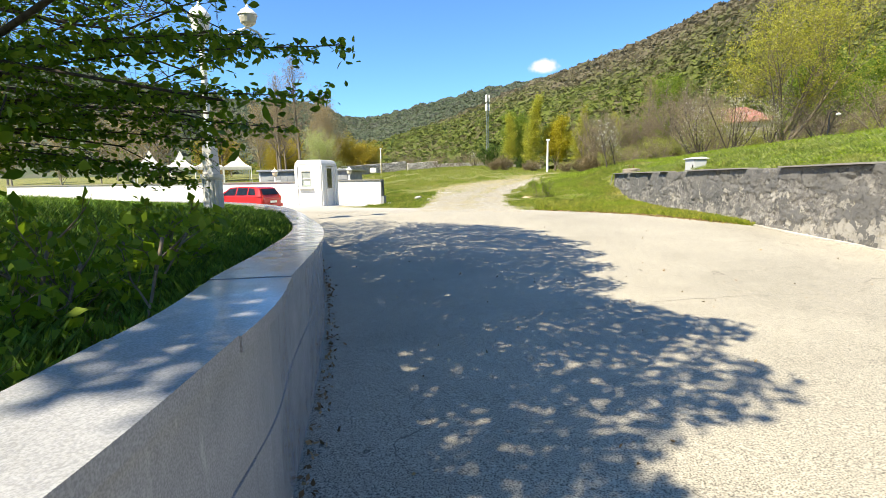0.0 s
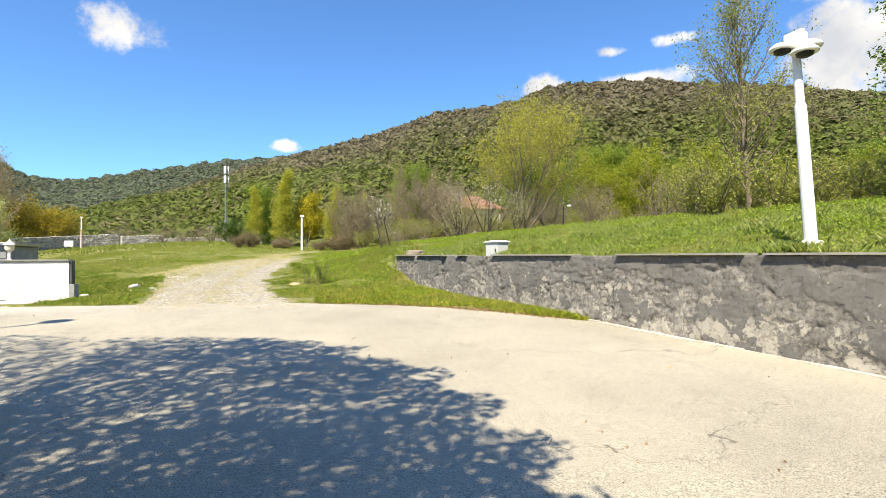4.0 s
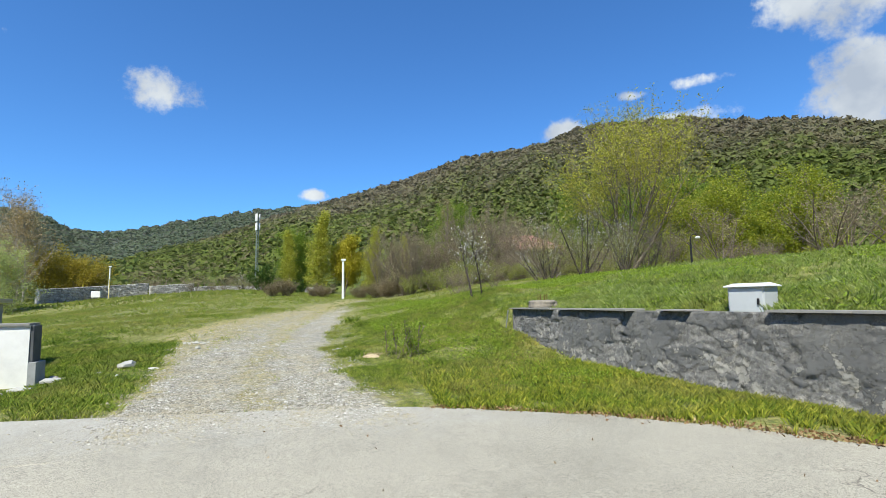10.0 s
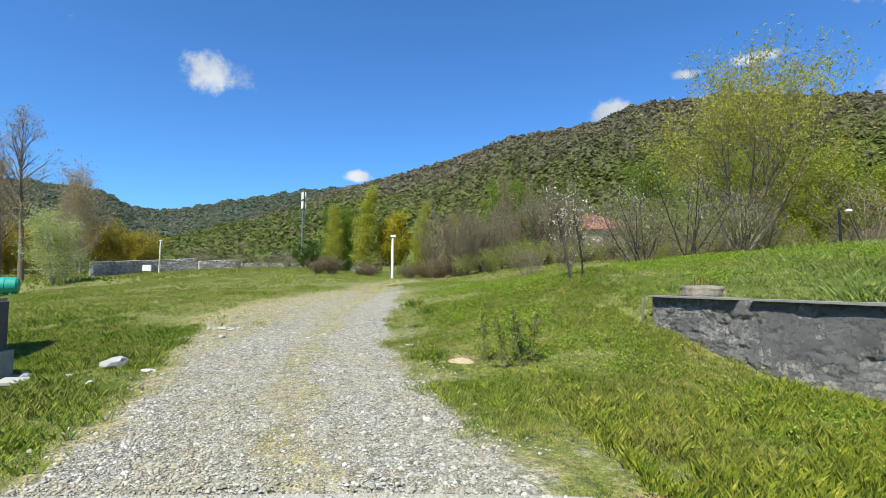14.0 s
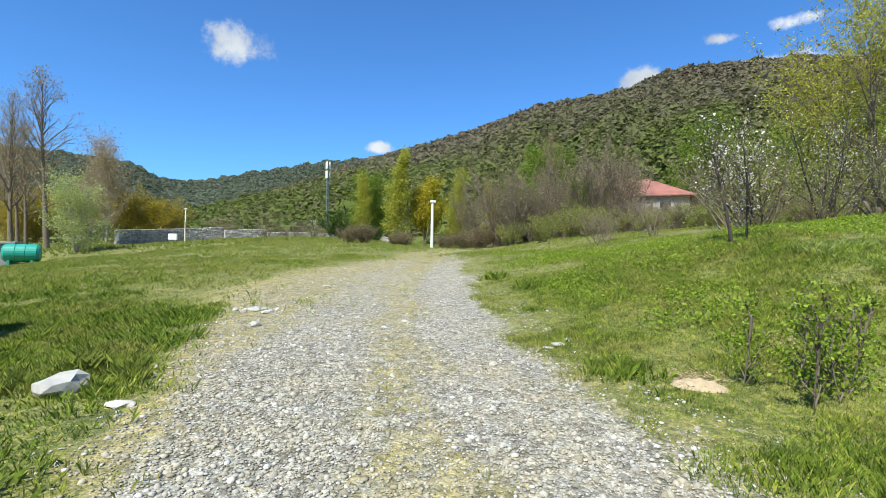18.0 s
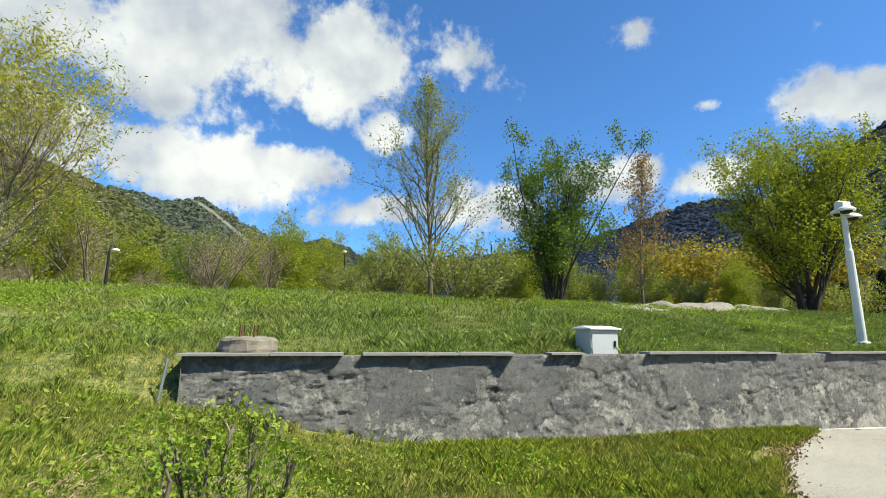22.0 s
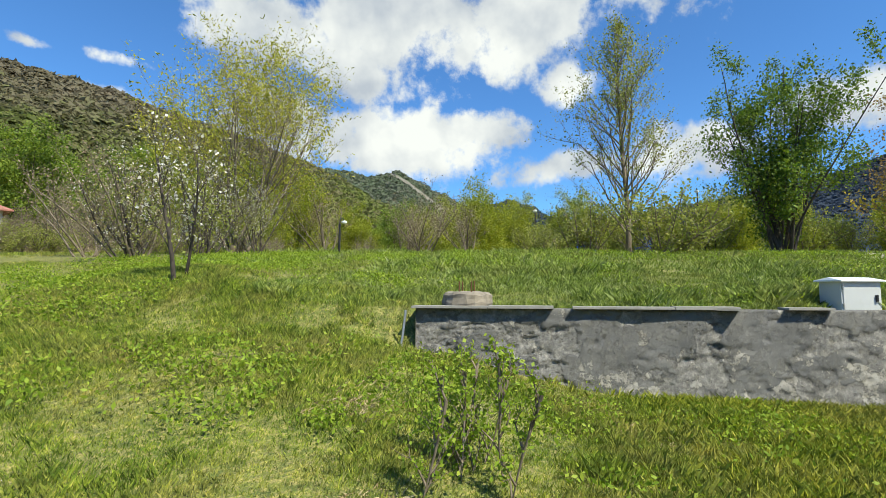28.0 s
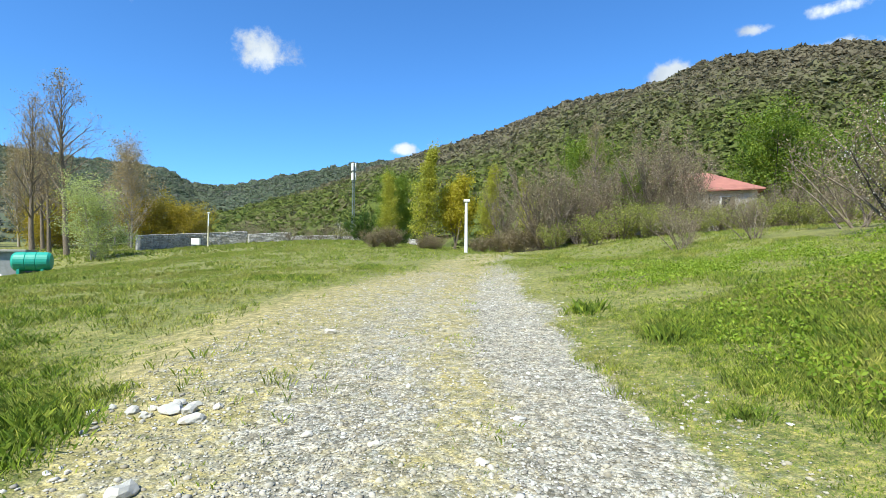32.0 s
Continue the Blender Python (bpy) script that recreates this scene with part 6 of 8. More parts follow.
for sx in (-0.45, 0.45):
    part("leg", box_bm((0.1, 0.3, 0.4), (-0.9 + sx, -0.6, -0.1), 0.01), STEEL, gas)


def dark_post(at, height, hook):
    ob = thing("lamp_post", at, "dark metal lamp post with a hooked arm", "lamp post")
    part("pole", tube_bm([(0, 0, -0.3), (0, 0, height * 0.5), (0, 0, height)], [0.055, 0.045, 0.038], 10), DARK_METAL, ob)
    pts = [(0, 0, height - 0.02)] + [(hook * (0.22 - 0.22 * math.cos(a)), 0, height + 0.26 * math.sin(a)) for a in np.linspace(0.2, 2.6, 8)]
    part("arm", tube_bm(pts, 0.02, 6), DARK_METAL, ob)
    e = pts[-1]
    part("lantern", lathe_bm([(0.03, 0.04), (0.11, 0.0), (0.12, -0.05), (0.07, -0.09)], 12, e), CABINET_LID, ob, "small pale lantern")


dark_post((18.25, 33.75, gz(18.25, 33.75)), 4.5 - gz(18.25, 33.75), 1)
dark_post((29.1, 26.4, gz(29.1, 26.4)), 6.4 - gz(29.1, 26.4), -0.4)
dark_post((28.0, 17.9, gz(28.0, 17.9)), 7.05 - gz(28.0, 17.9), 0.4)
dark_post((34.2, -22.5, gz(34.2, -22.5)), 7.6, 1)


def tower():
    z = 8.5
    ob = thing("radio_mast", (-23.5, 213.0, z), "slender lattice phone mast with white antenna panels", "mast")
    h = 36.0 - z
    r = 0.5
    legs = [(r * math.cos(a), r * math.sin(a)) for a in (0.4, 2.494, 4.589)]
    green = plain("mast_paint", (0.20, 0.24, 0.21), 0.6, 0.3, 0.1, 2)
    for x, y in legs:
        part("leg", tube_bm([(x, y, 0), (x, y, h - 1)], 0.12, 6), green, ob)
        part("stay", tube_bm([(x * 4.2, y * 4.2, -1.5), (x * 1.1, y * 1.1, 7.5)], 0.13, 6), green, ob)
    n = 22
    for k in range(n):
        a, b = legs[k % 3], legs[(k + 1) % 3]
        z0, z1 = k * (h - 1) / n, (k + 1) * (h - 1) / n
        for p, q in ((0, 1), (1, 2), (2, 0)):
            part("brace", tube_bm([(*legs[p], z0), (*legs[q], z1)], 0.07, 4), green, ob)
    for zc in (h - 2.4, h - 6.0):
        for x, y in legs:
            part("antenna", box_bm((0.45, 0.45, 2.8), (x * 1.6, y * 1.6, zc), 0.05), WHITE, ob, "white antenna panel")
    part("top_pole", tube_bm([(0, 0, h - 1.5), (0, 0, h + 1.2)], 0.08, 6), green, ob)


tower()


def stone_wall(name, label, line, height, seed, parts_near=0):
    """A dry-stone wall: single uneven stones in rough courses over a core."""
    ob = thing(name, (0, 0, 0), label, "wall", kind="structure")
    p = along(line, 1.0)
    rng = np.random.default_rng(seed)
    strip("core", p, 0.28, -0.22, lambda x, y: gz(x, y) - 0.4, lambda x, y: gz(x, y) + height - 0.12, MASONRY, ob)
    d = np.r_[0, np.cumsum(np.linalg.norm(np.diff(p, axis=0), axis=1))]
    V, F, base = [], [], 0
    cube = np.array([[-1, -1, -1], [1, -1, -1], [1, 1, -1], [-1, 1, -1], [-1, -1, 1], [1, -1, 1], [1, 1, 1], [-1, 1, 1]], float) * 0.5
    cf = np.array([[0, 3, 2, 1], [4, 5, 6, 7], [0, 1, 5, 4], [1, 2, 6, 5], [2, 3, 7, 6], [3, 0, 4, 7]])
    z = 0.0
    while z < height:
        hh = rng.uniform(0.16, 0.28)
        s = 0.0
        while s < d[-1]:
            w = rng.uniform(0.22, 0.62)
            x, y = np.interp(s + w / 2, d, p[:, 0]), np.interp(s + w / 2, d, p[:, 1])
            i = min(np.searchsorted(d, s + w / 2), len(d) - 1)
            t = p[i] - p[i - 1]; t /= np.linalg.norm(t) + 1e-9
            c = cube * np.array([w * 0.95, 0.66, hh * 0.93]) * (1 + rng.uniform(-0.10, 0.10, (8, 3)))
            if rng.uniform() > 0.12 * (z + hh > height):
                V.append(np.stack([x + c[:, 0] * t[0] - c[:, 1] * t[1], y + c[:, 0] * t[1] + c[:, 1] * t[0], c[:, 2] + gz(x, y) + z + hh / 2 - 0.1], 1))
                F.append(cf + base); base += 8
            s += w
        z += hh
    st = bulk("stones", np.concatenate(V), np.concatenate(F), MASONRY, ob)
    st["kind"] = "stuff"


def masonry():
    m, nt, b = material("rubble_stone", 0.95)
    col = ramp(nt, island(nt), [(0.0, (0.27, 0.26, 0.235)), (0.5, (0.44, 0.42, 0.385)), (1.0, (0.62, 0.60, 0.56))])
    col = blend(nt, span(nt, noise_node(nt, 3.0, 7, 0.7), 0.45, 0.7, 0, 0.6), col, (0.13, 0.125, 0.11))
    nt.links.new(col, b.inputs["Base Color"])
    bump(nt, b, noise_node(nt, 9, 5), 0.5, 0.05)
    return m


MASONRY = masonry()


def polar(az, dist, eye=(-0.33, 26.3)):
    return eye[0] + dist * math.sin(radians(az)), eye[1] + dist * math.cos(radians(az))


stone_wall("wall_ruin_1", "old grey dry-stone wall along the meadow's edge", [polar(-28.5, 78), polar(-26, 84), polar(-23, 90), polar(-18.6, 94)], 2.1, 1)
stone_wall("wall_ruin_2", "old grey dry-stone wall, broken at its top", [polar(-18.3, 92), polar(-16.4, 93), polar(-14, 94.5)], 1.7, 2)
stone_wall("wall_ruin_3", "fallen brown stretch of dry-stone wall", [polar(-13.8, 96), polar(-9, 98), polar(-5.5, 100)], 0.9, 3)
stone_wall("wall_ruin_4", "short stretch of grey stone wall", [polar(-4.0, 98), polar(-1.5, 98), polar(0.6, 97)], 1.5, 4)

ROOF = plain("faded_roof", (0.31, 0.13, 0.10), 0.85, 0, 0.22, 0.9, 0.3, 0.3)
HOUSE_WALL = plain("house_plaster", (0.52, 0.50, 0.47), 0.9, 0, 0.15, 1.0, 0.2, 0.3)
GLASS, _nt, _b = material("window_glass", 0.08)
_b.inputs["Base Color"].default_value = (0.03, 0.035, 0.04, 1)
_b.inputs["Specular IOR Level"].default_value = 0.7


def house(at, size, roof_h, label, turn, roof_mat, wall_mat, windows):
    ob = thing("house", at, label, "house", turn=turn)
    w, d, h = size
    part("wall", box_bm((w, d, h + 2), (0, 0, -2), 0.02), wall_mat, ob)
    bm = bmesh.new()
    o = 0.5
    v = [bm.verts.new(p) for p in ((-w / 2 - o, -d / 2 - o, h), (w / 2 + o, -d / 2 - o, h), (w / 2 + o, d / 2 + o, h), (-w / 2 - o, d / 2 + o, h), (-w / 2 + d / 2, 0, h + roof_h), (w / 2 - d / 2, 0, h + roof_h),
                                   (-w / 2 - o, -d / 2 - o, h + 0.1), (w / 2 + o, -d / 2 - o, h + 0.1), (w / 2 + o, d / 2 + o, h + 0.1), (-w / 2 - o, d / 2 + o, h + 0.1))]
    for f in ((3, 2, 1, 0), (0, 1, 7, 6), (1, 2, 8, 7), (2, 3, 9, 8), (3, 0, 6, 9), (6, 7, 5, 4), (8, 9, 4, 5), (7, 8, 5), (9, 6, 4)):
        bm.faces.new([v[k] for k in f])
    part("roof", bm, roof_mat, ob)
    for k in range(windows):
        x = -w / 2 + (k + 0.7) * w / (windows + 0.4)
        win = part("window", box_bm((1.15, 0.10, 1.35), (x, -d / 2 - 0.02, h * 0.42), 0.02), WHITE, ob)
        part("pane", box_bm((0.95, 0.03, 1.15), (x, -d / 2 - 0.075, h * 0.42 + 0.1), 0.0), GLASS, win)


house((24.2, 69.5, 4.4), (10.0, 6.6, 3.0), 2.1, "low house with a faded red roof behind bare trees", -26, ROOF, HOUSE_WALL, 3)
house((58.0, 24.8, gz(58, 24.8) - 0.5), (15.0, 7.0, 3.0), 0.7, "long brown flat-roofed shed behind the bank", 88, plain("brown_sheet", (0.11, 0.06, 0.045), 0.7, 0.2, 0.2, 2), plain("brown_board", (0.10, 0.055, 0.04), 0.8, 0, 0.3, 2), 3)
BLUE = plain("blue_plastic", (0.03, 0.10, 0.42), 0.4, 0, 0.1, 3)
for x, y in ((31.0, 23.4), (30.0, 20.4)):
    cab = thing("toilet_cabin", (x, y, gz(x, y)), "blue plastic cabin standing among bushes", "cabin", turn=80)
    part("body", box_bm((1.1, 1.1, 2.2), (0, 0, 0), 0.04), BLUE, cab)
    dr = part("door", box_bm((0.8, 0.05, 1.9), (0, -0.56, 0.1), 0.02), BLUE, cab)
    part("roof", box_bm((1.16, 1.16, 0.14), (0, 0, 2.2), 0.05, None, 0, 0.8), WHITE, cab)

# gravel heap beyond the bank
hp = bmesh.new()
bmesh.ops.create_grid(hp, x_segments=46, y_segments=16, size=1.0)
for v in hp.verts:
    x, y = v.co.x * 7.0, v.co.y * 1.7
    e = max(0.0, 1 - (v.co.x ** 2) ** 1.2) * max(0.0, 1 - v.co.y ** 2)
    wx, wy = 20.2 + x * math.cos(radians(-66)) - y * math.sin(radians(-66)), 9.6 + x * math.sin(radians(-66)) + y * math.cos(radians(-66))
    v.co = Vector((x, y, gz(wx, wy) - gz(20.2, 9.6) + 0.30 * e ** 0.7 + 0.24 * e ** 0.5 * noise.noise(Vector((x * 1.3, y * 1.3, 2))) - 0.06))
HEAP = plain("rubble_earth", (0.27, 0.24, 0.19), 1.0, 0, 0.3, 3.0, 0.9, 0.3)
heap = tagged(new("rubble_heap"), "long low heap of pale rubble and earth", "heap")
heap.matrix_world = pose(20.2, 9.6, gz(20.2, 9.6), 0, 0, -66)
part("heap", hp, HEAP, heap)


# ---- gate lodge and west side ----
PANE = plain("blind_behind_glass", (0.34, 0.37, 0.35), 0.12, 0, 0.25, 9.0, 0.0)


def lodge():
    z = 0.17
    ob = thing("guard_booth", (-7.16, 24.35, z), "small white guard booth with rounded roof edges", "booth", turn=-5)
    w, d, h = 1.38, 1.40, 2.02
    t = 0.12
    # walls with real openings: front window, side door with pane
    fw, fz0, fz1 = 0.52, 0.98, 1.70
    x0 = -0.12
    for nm, size, at in (("wall", (w, t, fz0), (0, -d / 2 + t / 2, 0)), ("wall", (w, t, h - fz1), (0, -d / 2 + t / 2, fz1)),
                         ("wall", (x0 - fw / 2 + w / 2, t, fz1 - fz0), ((-w / 2 + x0 - fw / 2) / 2, -d / 2 + t / 2, fz0)), ("wall", (w / 2 - x0 - fw / 2, t, fz1 - fz0), ((w / 2 + x0 + fw / 2) / 2, -d / 2 + t / 2, fz0)),
                         ("wall", (w, t, h), (0, d / 2 - t / 2, 0)), ("wall", (t, d - 2 * t - 0.006, h), (-w / 2 + t / 2, 0, 0)),
                         ("wall", (t, 0.25, h), (w / 2 - t / 2, -d / 2 + t + 0.128, 0)), ("wall", (t, 0.15, h), (w / 2 - t / 2, d / 2 - t - 0.078, 0)), ("wall", (t, 0.755, h - 1.94), (w / 2 - t / 2, 0.05, 1.94))):
        part(nm, box_bm(size, at, 0.004), WHITE, ob)
    bm = box_bm((w + 0.05, d + 0.05, 0.20), (0, 0, h), 0.05, None, 0, 0.86)
    part("roof", bm, WHITE, ob, "flat white roof with rounded edges")
    for sx in (-1, 1):
        part("pilaster", box_bm((0.14, 0.05, h - 0.1), (sx * (w / 2 - 0.07), -d / 2 - 0.022, 0.05), 0.015), WHITE, ob)
    for sy in (-1, 1):
        part("pilaster", box_bm((0.05, 0.16, h - 0.1), (w / 2 + 0.022, sy * (d / 2 - 0.08), 0.05), 0.015), WHITE, ob)
    win = part("window", box_bm((fw + 0.1, 0.03, 0.05), (x0, -d / 2 + 0.03, fz1 - 0.02), 0.006), WHITE, ob)
    part("sill", box_bm((fw + 0.22, 0.16, 0.06), (x0, -d / 2 - 0.06, fz0 - 0.07), 0.012), WHITE, win)
    part("pane", box_bm((fw, 0.012, fz1 - fz0), (x0, -d / 2 + 0.06, fz0), 0.0), PANE, win, "window pane with a pale blind behind")
    part("glazing_bar", box_bm((fw, 0.03, 0.035), (x0, -d / 2 + 0.035, fz0 + 0.36), 0.004), WHITE, win)
    for sx in (-1, 1):
        part("window_frame", box_bm((0.05, 0.04, fz1 - fz0), (x0 + sx * fw / 2, -d / 2 + 0.03, fz0), 0.005), WHITE, win)
    paper = plain("notice_paper", (0.5, 0.62, 0.5), 0.8, 0, 0.1, 20)
    part("notice", box_bm((0.30, 0.004, 0.20), (x0 + 0.02, -d / 2 + 0.048, fz0 + 0.08), 0.0), paper, win, "pale green notice with unreadable lines")
    door = part("door", box_bm((0.05, 0.66, 1.90), (w / 2 - 0.07, 0.05, 0.02), 0.006), WHITE, ob)
    part("pane", box_bm((0.02, 0.42, 0.92), (w / 2 - 0.04, 0.05, 0.92), 0.0), GLASS, door)
    part("door_handle", box_bm((0.05, 0.11, 0.03), (w / 2 - 0.025, -0.22, 1.0), 0.006), STEEL, door)
    for sy in (-1, 1):
        part("door_frame", box_bm((0.10, 0.05, 1.96), (w / 2 - 0.005, 0.05 + sy * 0.355, 0), 0.008), WHITE, door)


lodge()


# the wall's end faces away from the sun; that shade is in this colour
FOOT_DARK = plain("shaded_cement", (0.10, 0.105, 0.11), 0.95, 0, 0.3, 2.5, 0.5, 0.3)
FOOT_PALE = plain("pale_cement", (0.30, 0.31, 0.31), 0.95, 0, 0.2, 3.0, 0.5, 0.2)


def white_wall(name, label, a, b, top, thick, end_stone):
    ob = thing(name, (0, 0, 0), label, "wall", kind="structure")
    line = [tuple(np.array(a) + (np.array(b) - np.array(a)) * k / 12) for k in range(13)]
    strip("wall_body", line, thick / 2, -thick / 2, lambda x, y: -0.3, lambda x, y: top - 0.05, WHITE, ob)
    strip("capping", line, thick / 2 + 0.05, -thick / 2 - 0.05, lambda x, y: top - 0.05, lambda x, y: top, COPING, ob, "dark thin capping")
    if end_stone:
        t = np.array(b) - np.array(a); t = t / np.linalg.norm(t)
        turn = math.degrees(math.atan2(t[1], t[0]))
        for nm, out, wide, z0, z1, mat, lab in (("end_face", 0.07, thick - 0.04, 0.62, top - 0.05, FOOT_DARK, "end face with its shade painted dark"), ("plinth", 0.16, thick + 0.04, -0.3, 0.62, FOOT_PALE, "grey concrete plinth")):
            bm = box_bm((out, wide, z1 - z0), (0, 0, z0), 0.012)
            for v in bm.verts:
                v.co += Vector((0.012, 0.012, 0)) * noise.noise(v.co * 9)
            c = np.array(b) + t * (out / 2 + 0.002)
            o = part(nm, bm, mat, ob, lab)
            o.matrix_local = pose(c[0], c[1], 0, 0, 0, turn)
        rng = random.Random(6)
        for k in range(9):
            e = rng.uniform(0.04, 0.10)
            c = np.array(b) + t * (0.20 + rng.uniform(0, 0.28)) + np.array([-t[1], t[0]]) * rng.uniform(-0.25, 0.5)
            bm = bmesh.new(); bmesh.ops.create_icosphere(bm, subdivisions=2, radius=e)
            for v in bm.verts:
                v.co *= 1 + 0.5 * noise.noise(v.co * 12 + Vector((k, 0, 0)))
            o = part("broken_stone", bm, CONCRETE, ob)
            o.matrix_local = pose(c[0], c[1], gz(*c) + e * 0.25, 0, 0, k * 40)
    return ob


white_wall("wall_gate_1", "white-rendered garden wall with a broken stone end", (-8.4, 26.9), (-4.95, 27.25), 1.48, 0.46, True)
white_wall("wall_gate_2", "long white-rendered garden wall", (-8.1, 25.1), (-30.0, 27.5), 1.42, 0.3, False)


def wall_lantern(x, y, z):
    ob = thing("wall_lantern", (x, y, z), "white urn-shaped lantern on the garden wall", "lantern", group="lanterns on the garden wall")
    part("stem", lathe_bm([(0.07, 0.0), (0.045, 0.05), (0.045, 0.26), (0.06, 0.28)], 12), LAMP_WHITE, ob)
    part("globe", lathe_bm([(0.07, 0.28), (0.12, 0.34), (0.135, 0.44), (0.13, 0.50)], 14), plain("milky_glass", (0.72, 0.66, 0.5), 0.3), ob, "cream glass globe")
    part("cap", lathe_bm([(0.17, 0.50), (0.16, 0.53), (0.07, 0.60), (0.02, 0.66), (0.012, 0.72)], 14), LAMP_WHITE, ob)
    return ob


wall_lantern(-6.66, 27.08, 1.475)
wall_lantern(-9.9, 25.3, 1.41)
wall_lantern(-16.5, 26.0, 1.41)

kerb = tagged(mesh_object("pavement", *(lambda v, f: (v, f))([(-8.6, 22.35, 0.0), (-4.3, 22.75, 0.0), (-4.3, 25.0, 0.0), (-8.6, 25.0, 0.0), (-8.6, 22.35, 0.27), (-4.3, 22.75, 0.27), (-4.3, 25.0, 0.27), (-8.6, 25.0, 0.27)],
             [(4, 5, 6, 7), (0, 1, 5, 4), (1, 2, 6, 5), (3, 0, 4, 7)]), plain("pale_paving", (0.50, 0.48, 0.44), 0.9, 0, 0.12, 2.5, 0.3, 0.2)), "pale raised paving in front of the guard booth", "pavement", kind="structure")


def red_car():
    RED = plain("red_car_paint", (0.42, 0.022, 0.02), 0.25, 0, 0.03, 1.0, 0.0)
    TYRE = plain("tyre_rubber", (0.02, 0.02, 0.02), 0.9, 0, 0.2, 20)
    ob = thing("car", (-10.9, 24.0, 0.2 + float(dip(np.array(-10.9), np.array(24.0))) + 0.006), "red five-door hatchback parked by the garden wall", "car", turn=172)
    # side outline, nose at +x: (x, low, high, half width)
    secs = [(-1.92, 0.42, 0.86, 0.62), (-1.86, 0.30, 0.98, 0.74), (-1.55, 0.22, 1.00, 0.80), (-0.9, 0.20, 0.97, 0.82), (0.0, 0.20, 0.95, 0.82), (0.7, 0.20, 0.93, 0.82), (1.25, 0.20, 0.84, 0.80), (1.7, 0.24, 0.74, 0.74), (1.88, 0.32, 0.62, 0.60)]
    bm = bmesh.new()
    rings = []
    for x, lo, hi, wd in secs:
        rings.append([bm.verts.new((x, y, z)) for y, z in ((-wd, lo), (-wd - 0.02, (lo + hi) / 2), (-wd * 0.95, hi), (wd * 0.95, hi), (wd + 0.02, (lo + hi) / 2), (wd, lo))])
    for a, b in zip(rings, rings[1:]):
        for k in range(6):
            bm.faces.new((a[k], a[(k + 1) % 6], b[(k + 1) % 6], b[k]))
    bm.faces.new(rings[0][::-1]); bm.faces.new(rings[-1])
    bmesh.ops.bevel(bm, geom=bm.edges[:], offset=0.02, segments=2, affect="EDGES")
    body = part("body", bm, RED, ob)
    bm = bmesh.new()
    cab = [(-1.84, 0.97, 0.74), (-1.62, 1.38, 0.60), (-1.3, 1.445, 0.60), (-0.4, 1.46, 0.60), (0.25, 1.42, 0.60), (1.05, 0.90, 0.72)]
    rings = [[bm.verts.new((x, -w, z)), bm.verts.new((x, w, z)), bm.verts.new((x, 0.80, 0.93)), bm.verts.new((x, -0.80, 0.93))] for x, z, w in cab]
    for a, b in zip(rings, rings[1:]):
        for k in range(4):
            bm.faces.new((a[k], a[(k + 1) % 4], b[(k + 1) % 4], b[k]))
    bm.faces.new(rings[0][::-1]); bm.faces.new(rings[-1])
    bmesh.ops.bevel(bm, geom=bm.edges[:], offset=0.015, segments=1, affect="EDGES")
    part("cabin", bm, RED, ob)
    # windows lie just proud of the cabin sides
    for s in (-1, 1):
        for pts in (((-1.50, 1.02), (-1.35, 1.36), (-1.02, 1.38), (-1.02, 1.02)), ((-0.94, 1.02), (-0.94, 1.385), (-0.30, 1.40), (-0.26, 1.01)), ((-0.18, 1.01), (-0.22, 1.395), (0.22, 1.36), (0.70, 1.01))):
            bm = bmesh.new()
            vs = [bm.verts.new((x, s * (0.80 + 0.012 - (z - 0.93) * 0.385), z)) for x, z in pts]
            bm.faces.new(vs if s < 0 else vs[::-1])
            ext = bmesh.ops.solidify(bm, geom=bm.faces[:], thickness=0.012)
            part("side_window", bm, GLASS, ob)
    bm = bmesh.new()
    bm.faces.new([bm.verts.new(p) for p in ((-1.853, -0.62, 1.03), (-1.853, 0.62, 1.03), (-1.68, 0.54, 1.34), (-1.68, -0.54, 1.34))][::-1])
    bmesh.ops.solidify(bm, geom=bm.faces[:], thickness=0.012)
    part("rear_window", bm, GLASS, ob)
    LIGHT = plain("tail_lamp", (0.5, 0.03, 0.02), 0.2)
    for s in (-1, 1):
        part("tail_lamp", box_bm((0.06, 0.14, 0.24), (-1.90, s * 0.66, 0.72), 0.02), LIGHT, ob)
        part("headlight", box_bm((0.08, 0.28, 0.14), (1.84, s * 0.50, 0.55), 0.03), CABINET_LID, ob)
    part("bumper", box_bm((0.14, 1.5, 0.18), (-1.93, 0, 0.38), 0.04), RED, ob)
    plate = part("number_plate", box_bm((0.02, 0.48, 0.11), (-2.0, 0, 0.60), 0.004), WHITE, ob)
    part("mirror", box_bm((0.08, 0.16, 0.10), (0.62, -0.90, 0.95), 0.03), RED, ob)
    part("mirror", box_bm((0.08, 0.16, 0.10), (0.62, 0.90, 0.95), 0.03), RED, ob)
    for x in (-1.18, 1.22):
        for s in (-1, 1):
            wh = part("wheel", lathe_bm([(0.17, -0.06), (0.19, -0.08), (0.19, 0.08), (0.17, 0.06)], 18), STEEL, ob)
            wh.matrix_local = pose(x, s * 0.76, 0.285, 90)
            part("tyre", lathe_bm([(0.19, -0.085), (0.27, -0.085), (0.285, -0.05), (0.285, 0.05), (0.27, 0.085), (0.19, 0.085)], 24), TYRE, wh)


red_car()
CAR = [o for o in scene.objects if o.name == "car"][0]
CAR.scale = (0.9, 0.9, 0.88)


